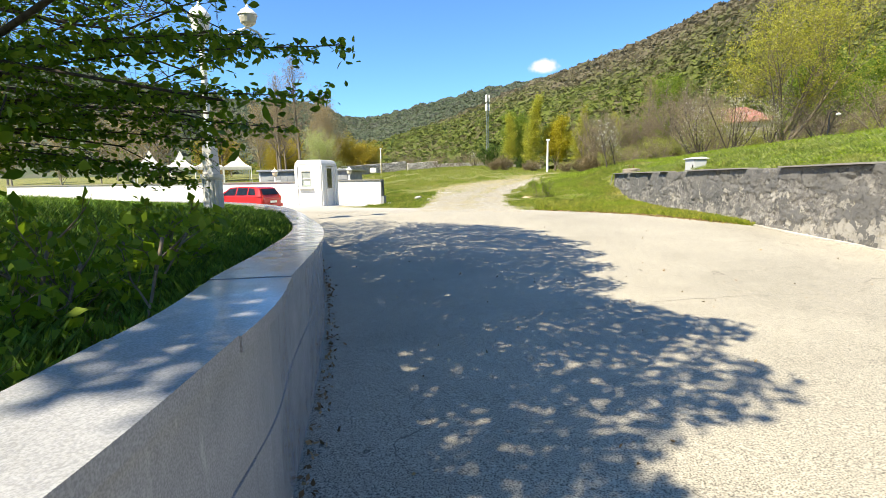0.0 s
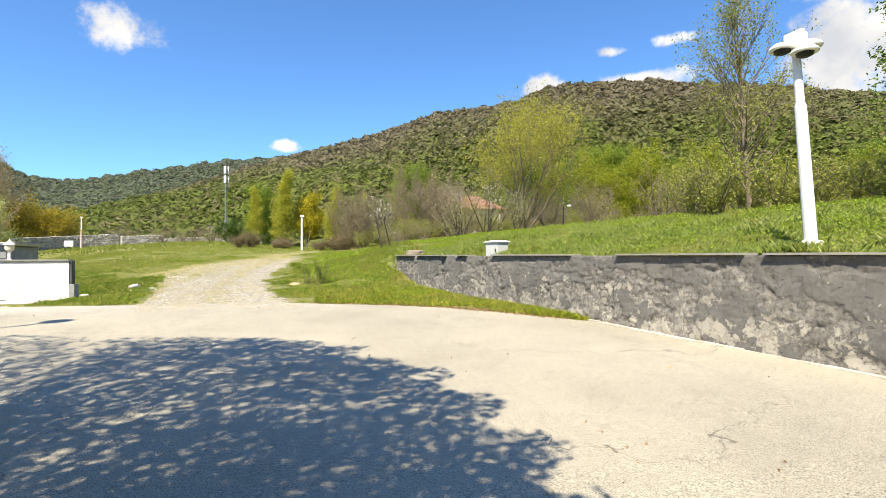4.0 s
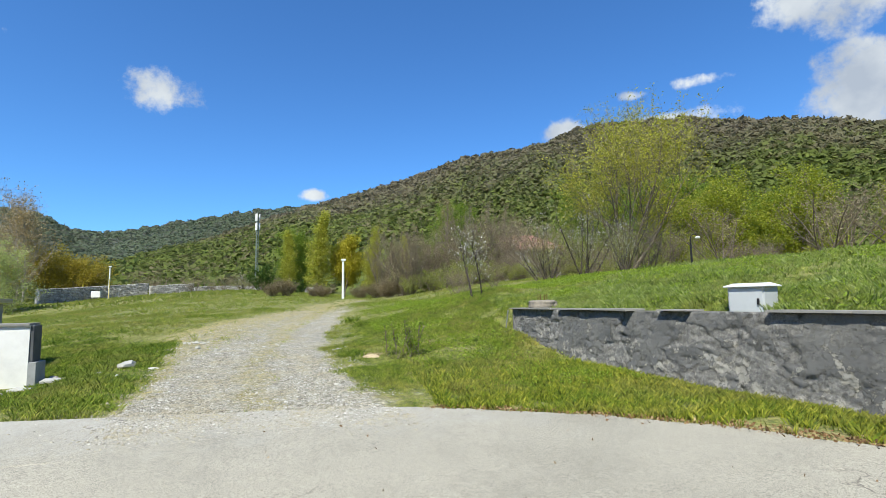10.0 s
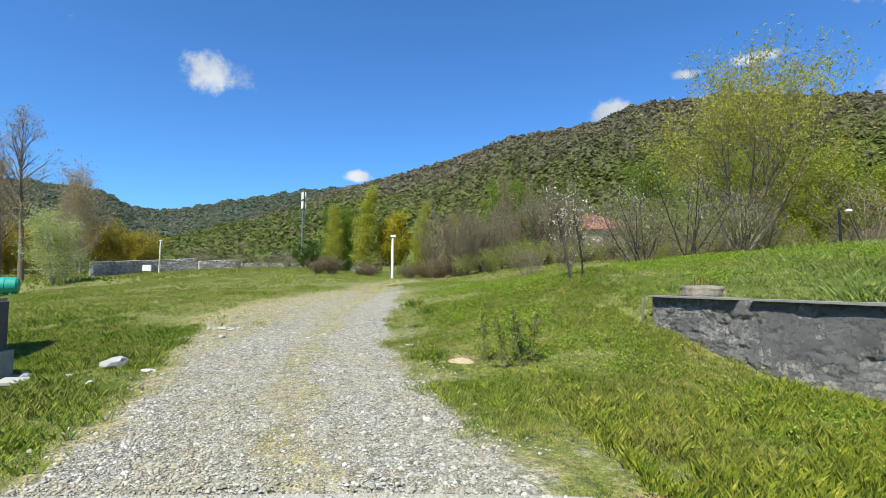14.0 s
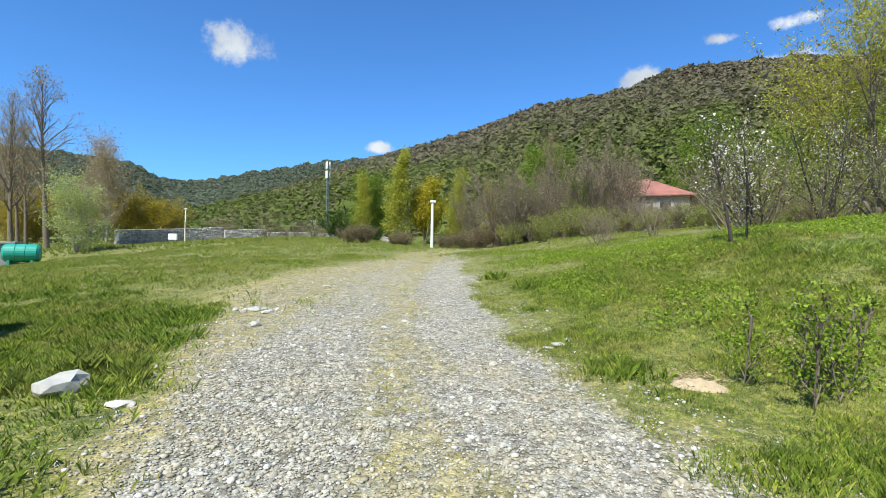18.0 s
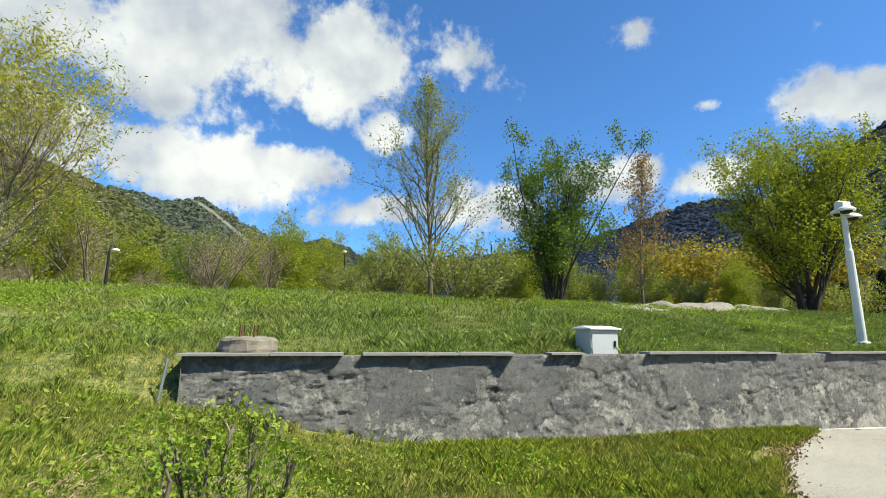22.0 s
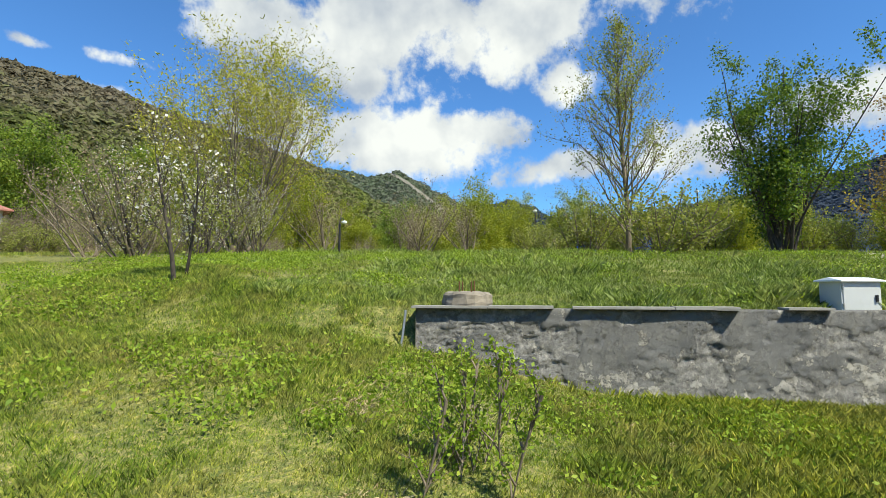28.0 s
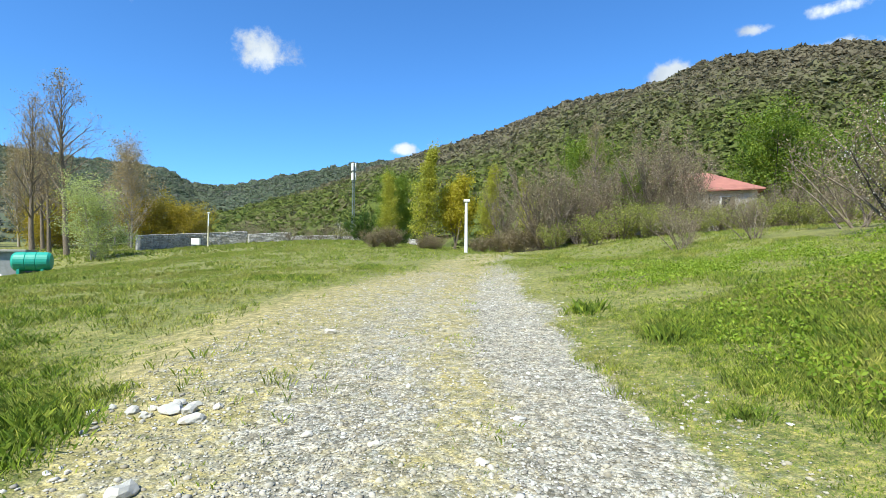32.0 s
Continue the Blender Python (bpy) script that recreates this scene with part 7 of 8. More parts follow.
def column_lamp():
    z = lawn_z(-5.7, 15.05).item()
    STONE = plain("white_stone", (0.62, 0.61, 0.58), 0.8, 0, 0.08, 4, 0.2, 0.2)
    ob = thing("column_lamp", (-5.7, 15.05, z - 0.1), "fluted white stone column carrying a lamp post and lantern", "lamp post")
    bm = bmesh.new()
    segs = 48
    prof = [(0.30, 0.0), (0.30, 0.12), (0.27, 0.14), (0.265, 1.0), (0.285, 1.02), (0.30, 1.08), (0.30, 1.16)]
    rings = []
    for r, h in prof:
        rings.append([bm.verts.new((rr * math.cos(2 * math.pi * k / segs), rr * math.sin(2 * math.pi * k / segs), h)) for k in range(segs) for rr in [r * (1 - (0.075 if 0.13 < h < 1.01 and k % 3 == 0 else 0.0))]])
    for a, b in zip(rings, rings[1:]):
        for k in range(segs):
            bm.faces.new((a[k], a[(k + 1) % segs], b[(k + 1) % segs], b[k]))
    bm.faces.new(rings[0][::-1]); bm.faces.new(rings[-1])
    part("column", bm, STONE, ob)
    part("shaft", box_bm((0.34, 0.34, 0.9), (0, 0, 1.16), 0.03, None, 0, 0.85), STONE, ob)
    part("pole", tube_bm([(0, 0, 2.0), (0, 0, 3.4), (0, 0, 4.75)], [0.10, 0.085, 0.08], 12), LAMP_WHITE, ob)
    u0 = 5.10
    part("arm", tube_bm([(0, 0, u0 + 0.25), (0.16, 0.12, u0 - 0.05), (0.42, 0.32, u0 - 0.16), (0.70, 0.54, u0 - 0.02), (0.95, 0.73, u0 + 0.16), (1.16, 0.89, u0 + 0.06), (1.26, 0.96, u0 - 0.06)], 0.035, 8), LAMP_WHITE, ob)
    part("scroll", tube_bm([(0.85 + 0.2 * math.cos(k * 0.7) * (1 - k / 26), 0.65 + 0.15 * math.cos(k * 0.7) * (1 - k / 26), u0 - 0.08 + 0.22 * math.sin(k * 0.7) * (1 - k / 26)) for k in range(20)], 0.012, 6), LAMP_WHITE, ob)
    part("finial_lantern", lathe_bm([(0.08, 4.7), (0.20, 4.95), (0.26, 5.35), (0.30, 5.38), (0.28, 5.46), (0.16, 5.62), (0.05, 5.7), (0.02, 5.85)], 18), LAMP_WHITE, ob)
    c = (0.98, 0.75, u0 + 0.22)
    lan = part("lantern", lathe_bm([(0.10, -0.02), (0.20, 0.06), (0.24, 0.20), (0.24, 0.26)], 18, c), plain("lantern_glass", (0.62, 0.60, 0.52), 0.25), ob, "cream glass lantern bowl")
    part("cap", lathe_bm([(0.27, 0.26), (0.26, 0.30), (0.15, 0.42), (0.05, 0.47), (0.03, 0.56)], 18, c), LAMP_WHITE, lan)


column_lamp()


def tent(x, y, turn):
    TENT = plain("tent_canvas", (0.80, 0.79, 0.76), 0.8, 0, 0.04, 1.2, 0.1)
    z = gz(x, y)
    ob = thing("tent", (x, y, z), "white pointed marquee tent", "tent", group="marquee tents", turn=turn)
    bm = bmesh.new()
    prof = [(1.0, 2.1), (1.0, 2.5), (0.72, 2.75), (0.45, 3.2), (0.22, 3.85), (0.08, 4.5), (0.03, 4.75)]
    half = 1.95
    lift_ = 6.1 - 4.75 - z
    prof = [(k, h + lift_) for k, h in prof]
    rings = []
    for k, h in prof:
        ring = []
        for sx, sy in ((-1, -1), (0, -1), (1, -1), (1, 0), (1, 1), (0, 1), (-1, 1), (-1, 0)):
            ring.append(bm.verts.new((sx * half * k, sy * half * k, h)))
        rings.append(ring)
    for a, b in zip(rings, rings[1:]):
        for k in range(8):
            bm.faces.new((a[k], a[(k + 1) % 8], b[(k + 1) % 8], b[k]))
    bmesh.ops.solidify(bm, geom=bm.faces[:], thickness=0.03)
    part("canopy", bm, TENT, ob)
    for sx in (-1, 1):
        for sy in (-1, 1):
            part("pole", tube_bm([(sx * 1.9, sy * 1.9, -0.1), (sx * 1.9, sy * 1.9, 2.45 + lift_)], 0.05, 8), LAMP_WHITE, ob)


for x, y, t in ((-43.0, 69.6, 38), (-46.0, 67.4, 38), (-48.9, 65.0, 38), (-51.7, 62.4, 38)):
    tent(x, y, t)

# flat grey lodge with a white side behind the garden wall
GREYB = plain("grey_cladding", (0.30, 0.31, 0.31), 0.8, 0, 0.25, 1.4, 0.1)
blk = thing("outbuilding", (-9.6, 28.8, 0.55), "low flat-roofed grey outbuilding with a white side", "building", turn=5)
blk.scale = (0.76, 0.76, 0.76)
part("wall", box_bm((6.6, 3.4, 2.95), (0, 0, -1.1), 0.02), GREYB, blk)
part("side_wall", box_bm((0.12, 3.44, 3.0), (-3.37, 0, -1.1), 0.01), WHITE, blk)
part("roof", box_bm((7.0, 3.8, 0.14), (0, 0, 1.87), 0.02), STEEL, blk)
rngc = random.Random(12)
for r in range(4):
    for c in range(13):
        if rngc.random() < 0.5:
            part("cladding_panel", box_bm((0.48, 0.02, 0.44), (-3.02 + c * 0.5, -1.712, -0.1 + r * 0.46), 0.004), CABINET if rngc.random() < 0.4 else GREYB, blk)
for x in (0.6, 1.9):
    v = part("vent_window", box_bm((0.34, 0.05, 0.34), (x, -1.72, 1.35), 0.01), WHITE, blk)
    part("pane", box_bm((0.24, 0.02, 0.24), (x, -1.752, 1.40), 0.0), GLASS, v)

# shed, water tank
shed = thing("shed", (-36.6, 70.6, gz(-36.6, 70.6) - 0.1), "grey block shed with a flat roof on the meadow", "shed", turn=24)
part("wall", box_bm((5.0, 3.2, 2.25), (0, 0, 0), 0.02), plain("grey_block", (0.27, 0.28, 0.29), 0.9, 0, 0.2, 2, 0.3), shed)
part("roof", box_bm((5.6, 3.8, 0.2), (0, 0, 2.25), 0.03), CONCRETE, shed)
part("window", box_bm((0.5, 0.06, 0.5), (-1.0, -1.62, 1.4), 0.01), GLASS, shed)
TANK = plain("green_plastic", (0.03, 0.32, 0.24), 0.45, 0, 0.08, 3)
tank = thing("water_tank", (-32.4, 69.6, gz(-32.4, 69.6)), "green plastic water tank lying on a low stand", "tank", turn=22)
bm = lathe_bm([(0.3, -1.35), (0.62, -1.3), (0.78, -1.12), (0.80, -0.4), (0.76, -0.36), (0.80, -0.32), (0.80, 0.32), (0.76, 0.36), (0.80, 0.40), (0.78, 1.12), (0.62, 1.3), (0.3, 1.35)], 24)
bmesh.ops.transform(bm, matrix=pose(0, 0, 0.98, 0, 90, 0), verts=bm.verts)
part("tank", bm, TANK, tank)
for x in (-0.8, 0.8):
    part("stand", box_bm((0.2, 1.3, 0.42), (x, 0, -0.08), 0.02), TANK, tank)
hose = thing("hose", (-34.6, 68.4, gz(-34.6, 68.4)), "coil of white hose lying by the tank", "hose")
part("coil", tube_bm([(0.5 * math.cos(a) * (1 + 0.1 * math.sin(3 * a)), 0.5 * math.sin(a), 0.05 + 0.5 * max(0, math.sin(a * 0.5)) ** 2) for a in np.linspace(0, 12.4, 40)], 0.05, 6), WHITE, hose)

# ---- beyond the road to the south ----
def railing(a, b, n):
    ob = thing("railing", (0, 0, 0), "low white metal railing along the far road", "railing")
    za, zb = gz(*a), gz(*b)
    part("top_rail", tube_bm([(*a, za + 0.85), (*b, zb + 0.85)], 0.035, 6), LAMP_WHITE, ob)
    part("low_rail", tube_bm([(*a, za + 0.2), (*b, zb + 0.2)], 0.03, 6), LAMP_WHITE, ob)
    me = None
    for k in range(n + 1):
        f = k / n
        x, y, z = a[0] + (b[0] - a[0]) * f, a[1] + (b[1] - a[1]) * f, za + (zb - za) * f
        if me is None:
            o = part("post", tube_bm([(0, 0, -0.1), (0, 0, 0.86)], 0.03, 6), LAMP_WHITE, ob)
            me = o.data
        else:
            o = new("post", me)
            o.parent = ob
        o.location = (x, y, z)


railing((13.5, -34.0), (30.0, -30.0), 60)
railing((-6.0, -38.0), (13.0, -34.1), 60)
caf = thing("shelter", (20.0, -38.5, gz(20, -38.5)), "open roadside shelter with a white flat canopy", "shelter", turn=12)
part("canopy", box_bm((9.0, 4.0, 0.25), (0, 0, 2.9), 0.04), LAMP_WHITE, caf)
for x in (-4.2, -1.4, 1.4, 4.2):
    for y in (-1.7, 1.7):
        part("post", tube_bm([(x, y, -0.1), (x, y, 2.95)], 0.06, 8), DARK_METAL, caf)
for k in range(4):
    tb = thing("picnic_table", (16.5 + k * 2.1, -37.8 + 0.4 * k, gz(16.5 + k * 2.1, -37.8)), "dark picnic table under the shelter", "table", group="picnic tables", turn=10)
    part("tabletop", box_bm((1.4, 0.8, 0.06), (0, 0, 0.7), 0.01), DARK_METAL, tb)
    for x in (-0.5, 0.5):
        part("leg", box_bm((0.08, 0.6, 0.72), (x, 0, 0), 0.01), DARK_METAL, tb)
sign = thing("sign_board", (17.6, -13.2, gz(17.6, -13.2)), "grey-backed sign board on posts beside the road", "sign", turn=35)
part("board", box_bm((1.5, 0.06, 1.5), (0, 0, 0.7), 0.02), STEEL, sign)
for x in (-0.6, 0.6):
    part("post", tube_bm([(x, 0.06, -0.2), (x, 0.06, 2.2)], 0.04, 8), STEEL, sign)


# ---- grass, weeds, stones ----
def blades(name, x, y, z, height, width, per, mat, seed, spread=0.09, lean=0.45):
    """Tufts of single blades; x, y, z, height are arrays over tufts."""
    rng = np.random.default_rng(seed)
    n = len(x)
    a = rng.uniform(0, 2 * np.pi, (n, per))
    r = rng.uniform(0, 1, (n, per)) * spread
    bx, by = x[:, None] + r * np.cos(a), y[:, None] + r * np.sin(a)
    h = height[:, None] * rng.uniform(0.55, 1.2, (n, per))
    la = a + rng.normal(0, 0.9, (n, per))
    ln = h * lean * rng.uniform(0.2, 1.7, (n, per))
    tx, ty = bx + np.cos(la) * ln + 0.04 * h, by + np.sin(la) * ln + 0.04 * h
    fa = rng.uniform(0, np.pi, (n, per))
    wd = width[:, None] * rng.uniform(0.7, 1.3, (n, per))
    wx, wy = np.cos(fa) * wd, np.sin(fa) * wd
    zz = np.repeat(z[:, None], per, 1) - 0.015
    mx, my = bx + (tx - bx) * 0.35, by + (ty - by) * 0.35
    v = np.stack([np.stack([bx - wx, by - wy, zz], -1), np.stack([bx + wx, by + wy, zz], -1),
                  np.stack([mx + wx * 0.8, my + wy * 0.8, zz + h * 0.62], -1), np.stack([tx, ty, zz + h], -1)], 2).reshape(-1, 3)
    return bulk(name, v, np.arange(len(v)).reshape(-1, 4), mat)


def grass_material(name, stops, dry):
    m, nt, b = material(name, 0.6)
    f = math_node(nt, "ADD", math_node(nt, "MULTIPLY", island(nt), 0.55), math_node(nt, "MULTIPLY", noise_node(nt, 0.8, 6, 0.7), 0.62))
    col = ramp(nt, span(nt, f, 0.15, 1.0), stops)
    col = blend(nt, span(nt, noise_node(nt, 0.5, 8, 0.8), 0.47, 0.66, 0, dry), col, (0.30, 0.26, 0.09))
    # clumps of darker and paler growth
    clump = ramp(nt, noise_node(nt, 7.5, 5, 0.8), [(0.34, (0.42, 0.46, 0.40)), (0.48, (0.95, 0.96, 0.92)), (0.64, (1.75, 1.62, 1.30))])
    col = blend(nt, 1.0, col, clump, "MULTIPLY")
    nt.links.new(col, b.inputs["Base Color"])
    b.inputs["Specular IOR Level"].default_value = 0.3
    t = nt.nodes.new("ShaderNodeBsdfTranslucent")
    nt.links.new(col, t.inputs["Color"])
    mx = nt.nodes.new("ShaderNodeMixShader"); mx.inputs[0].default_value = 0.32
    nt.links.new(b.outputs[0], mx.inputs[1]); nt.links.new(t.outputs[0], mx.inputs[2])
    nt.links.new(mx.outputs[0], nt.nodes["Material Output"].inputs["Surface"])
    return m


G_MEADOW = grass_material("meadow_grass", [(0.0, (0.04, 0.085, 0.010)), (0.3, (0.115, 0.18, 0.020)), (0.7, (0.235, 0.295, 0.038)), (1.0, (0.46, 0.44, 0.13))], 0.8)
G_VERGE = grass_material("verge_grass", [(0.0, (0.06, 0.10, 0.012)), (0.35, (0.14, 0.20, 0.018)), (0.7, (0.27, 0.30, 0.03)), (1.0, (0.42, 0.40, 0.08))], 0.65)
G_LUSH = grass_material("lush_grass", [(0.0, (0.055, 0.105, 0.012)), (0.5, (0.13, 0.20, 0.020)), (1.0, (0.26, 0.31, 0.04))], 0.3)
G_BANK = grass_material("bank_grass", [(0.0, (0.06, 0.105, 0.014)), (0.35, (0.145, 0.215, 0.03)), (0.7, (0.24, 0.31, 0.075)), (1.0, (0.46, 0.50, 0.28))], 0.45)
G_LAWN = grass_material("lawn_grass", [(0.0, (0.05, 0.12, 0.012)), (0.5, (0.10, 0.20, 0.02)), (1.0, (0.18, 0.28, 0.035))], 0.15)
G_WEED = leaf_material("weed_leaves", [(0.0, (0.14, 0.23, 0.02)), (0.5, (0.25, 0.36, 0.032)), (1.0, (0.38, 0.46, 0.06))], through=0.45, patch=0.0)


def tufts(n, x0, x1, y0, y1, seed):
    rng = np.random.default_rng(seed)
    return rng.uniform(x0, x1, n), rng.uniform(y0, y1, n), rng


def grow_grass():
    out = []
    # near slopes in front of the wall and beside the track
    for n, box, hgt, wid, seed in ((72000, (-9, 8.2, 20.5, 33), 0.12, 0.0042, 1), (44000, (-16, 12, 30, 46), 0.12, 0.0055, 2), (34000, (-34, 24, 44, 76), 0.15, 0.012, 3), (13000, (-60, 20, 76, 125), 0.30, 0.05, 4), (26000, (-62, -14, 26, 76), 0.14, 0.016, 6), (8000, (-16, -8, 25, 33), 0.14, 0.008, 8), (60000, (0.8, 6.8, 21.5, 34), 0.085, 0.0032, 9)):
        x, y, rng = tufts(n, *box, seed)
        lane, worn = gravel_amount(x, y)
        side = np.clip((x - track_x(y)) * -1, 0, 9)
        bare = np.clip(worn * 0.98 + 0.25 * np.exp(-((side - 3.0) / 1.8) ** 2), 0, 1)
        keep = (rng.uniform(0, 1, n) > np.maximum(bare, lane * 1.3) * 0.97) & ((x > road_right(y) + 0.12) | (y > 22.6))
        patch = np.clip(patches(x * 0.9, y * 0.9, 7.0, 4) * 2.6 - 0.8, 0, 1.2)
        keep &= ~((x > wall_x(y) - 0.12) & (y < 27.3)) & ~((np.abs(y - 25.1) < 0.9) & (x < -6.2)) & ~((y < 25) & (x < -4.3)) & ~((np.abs(y - 27.1) < 0.4) & (x < -4.8) & (x > -9))
        # bare earth patches
        hole = patches(x * 1.3, y * 1.3, 9.0, 4)
        keep &= ~((hole > 0.63) & (rng.uniform(0, 1, n) < 0.6))
        x, y, patch = x[keep], y[keep], patch[keep]
        tall = hgt * (0.45 + 0.9 * patch ** 1.5) 
        tall *= 0.68 + 0.32 * smoothstep(0.15, 1.6, np.abs(x - track_x(y)) - 1.6)
        out.append((x, y, ground_z(x, y), tall, np.full(len(x), wid)))
    x, y, z, h, w = [np.concatenate(c) for c in zip(*out)]
    tagged(blades("meadow_grass", x, y, z, h * 0.78, w * 0.8, 6, G_MEADOW, 5), "short spring meadow grass, yellowed in places", "grass", kind="stuff")
    # the bank
    out = []
    for n, d0, d1, y0, y1, hgt, wid, seed in ((30000, 0.34, 4.0, 8, 30, 0.19, 0.0040, 11), (26000, 3.5, 13, 2, 34, 0.20, 0.0070, 12), (7000, 0.34, 12, -11, 9, 0.22, 0.014, 13), (6000, 12, 24, -4, 40, 0.26, 0.026, 14)):
        d, y, rng = tufts(n, d0, d1, y0, y1, seed)
        x = wall_x(y) + d
        keep = ~((np.abs(x - 8.47) < 0.36) & (np.abs(y - 20.97) < 0.42)) & (np.hypot(x - 7.22, y - 26.54) > 0.42)
        x, y = x[keep], y[keep]
        patch = np.clip(patches(x * 0.7, y * 0.7, 8.0, 4) * 2.6 - 0.8, 0, 1.2)
        out.append((x, y, ground_z(x, y), hgt * 0.85 * (0.3 + 0.75 * patch ** 2 + 1.4 * np.clip(patches(x * 1.9, y * 1.9, 21.0, 3) - 0.5, 0, 1)), np.full(len(x), wid)))
    x, y, z, h, w = [np.concatenate(c) for c in zip(*out)]
    tagged(blades("bank_grass", x, y, z, h, w, 6, G_BANK, 15, 0.14, 0.55), "long silvery-green grass on the bank", "grass", kind="stuff")
    # lawn behind the low wall
    rng = np.random.default_rng(21)
    y = rng.uniform(1.0, 20.5, 18000)
    x = curb_x(y) - 0.43 - 0.95 * smoothstep(13, 19, y) - np.abs(rng.exponential(3.6, len(y)))
    k = x > -16
    x, y = x[k], y[k]
    h = 0.15 * rng.uniform(0.6, 1.2, len(x))
    tagged(blades("lawn_grass", x, y, lawn_z(x, y), h, np.full(len(x), 0.008), 6, G_LAWN, 22, 0.10, 0.5), "lush dark green lawn grass", "grass", kind="stuff")
    # rank growth between the garden wall and the track
    x, y, rng = tufts(44000, -10.5, -1.5, 22.6, 37.0, 24)
    k = (patches(x * 0.8, y * 0.8, 41.0, 4) + rng.normal(0, 0.05, len(x)) > 0.40) & ~((np.abs(y - 27.1) < 0.4) & (x < -4.8)) & ~((y < 25.2) & (x < -4.2)) & (rng.uniform(0, 1, len(x)) < smoothstep(-0.25, 0.7, track_x(y) - x - lush_edge(y)) * (1 - 0.75 * smoothstep(29, 37, y)))
    x, y = x[k], y[k]
    tagged(blades("rank_grass", x, y, ground_z(x, y), (0.045 + 0.085 * np.clip(patches(x * 1.6, y * 1.6, 43.0, 3) - 0.38, 0, 1) / 0.3) * rng.uniform(0.5, 1.2, len(x)), np.full(len(x), 0.0045), 6, G_LUSH, 25, 0.10, 0.6), "rank dark green grass beside the garden wall", "grass", kind="stuff")
    rng = np.random.default_rng(26)
    # fringe along the wall's foot and the road's edge
    y = np.r_[rng.uniform(16.6, 26.8, 5200), rng.uniform(16.4, 24.6, 24000)]
    x = np.r_[wall_x(y[:5200]) - 0.05 - np.abs(rng.normal(0, 0.30, 5200)), rng.uniform(3.2, 8.7, 24000)]
    k = (x > road_right(y) + 0.05) & (x < wall_x(y) - 0.05) & (rng.uniform(0, 1, len(y)) < 1.1 - smoothstep(22.6, 24.6, y)) & (patches(x * 1.7, y * 1.7, 33.0, 4) < 0.60)
    x, y = x[k], y[k]
    tagged(blades("verge_grass", x, y, ground_z(x, y), 0.13 * rng.uniform(0.4, 1.2, len(x)), np.full(len(x), 0.005), 6, G_VERGE, 23, 0.10, 0.5), "tufts of grass along the foot of the wall", "grass", kind="stuff")


grow_grass()


def weeds(name, label, n, box, size, low, high, seed, bank=False):
    x, y, rng = tufts(n, *box, seed)
    if bank:
        x = wall_x(y) + x
    p = patches(x * 0.7, y * 0.7, 12.0, 4) - 0.5 + rng.normal(0, 0.09, n)
    k = (p > 0.03) & (x > track_x(y) + 2.4) & (~((x > wall_x(y) - 0.1) & (y < 27.3)) | bank) & (x > road_right(y) + 0.2)
    k &= (np.hypot(x - 8.47, y - 20.97) > 0.5) & (np.hypot(x - 7.22, y - 26.54) > 0.5)
    x, y = x[k], y[k]
    m = 7
    hh = rng.uniform(low, high, (len(x), m))
    c = np.stack([np.repeat(x[:, None], m, 1) + rng.normal(0, 0.06, hh.shape), np.repeat(y[:, None], m, 1) + rng.normal(0, 0.06, hh.shape), ground_z(x, y)[:, None] + hh], -1).reshape(-1, 3)
    tagged(leaf_mesh(name, c, size, G_WEED, None, seed + 1, 0.0, 1.5, 0.02), label, "weeds", kind="stuff")


weeds("nettle_weeds", "patch of bright broad-leaved weeds on the slope", 15000, (3.0, 15.0, 27.6, 40.0), 0.036, 0.04, 0.18, 31)
weeds("bank_weeds", "leafy weeds among the grass of the bank", 7000, (0.45, 11.0, 8.0, 29.0), 0.038, 0.05, 0.20, 35, True)
weeds("verge_weeds", "low leafy weeds near the wall's foot", 1800, (3.4, 8.0, 22.2, 27.2), 0.032, 0.02, 0.16, 33)


def stone_shapes(n, seed):
    rng = np.random.default_rng(seed)
    out = []
    for _ in range(n):
        bm = bmesh.new()
        bmesh.ops.create_icosphere(bm, subdivisions=1, radius=1.0)
        v = np.array([p.co[:] for p in bm.verts]); f = np.array([[q.index for q in t.verts] for t in bm.faces if t.calc_center_median().z > -0.6])
        bm.free()
        out.append((v * (1 + rng.uniform(-0.25, 0.25, (len(v), 1))) * np.array([1.0, rng.uniform(0.6, 0.9), rng.uniform(0.35, 0.6)]), f))
    return out


def stones_material():
    m, nt, b = material("loose_stone", 0.9)
    col = ramp(nt, island(nt), [(0.0, (0.19, 0.175, 0.15)), (0.4, (0.34, 0.325, 0.285)), (0.85, (0.48, 0.465, 0.42)), (1.0, (0.64, 0.625, 0.585))])
    col = blend(nt, span(nt, noise_node(nt, 14, 6), 0.45, 0.7, 0, 0.4), col, (0.30, 0.265, 0.19))
    col = blend(nt, span(nt, noise_node(nt, 1.3, 6, 0.7), 0.44, 0.62, 0, 0.6), col, (0.38, 0.325, 0.19))
    nt.links.new(col, b.inputs["Base Color"])
    bump(nt, b, noise_node(nt, 60, 4), 0.4, 0.004)
    return m


LOOSE = stones_material()


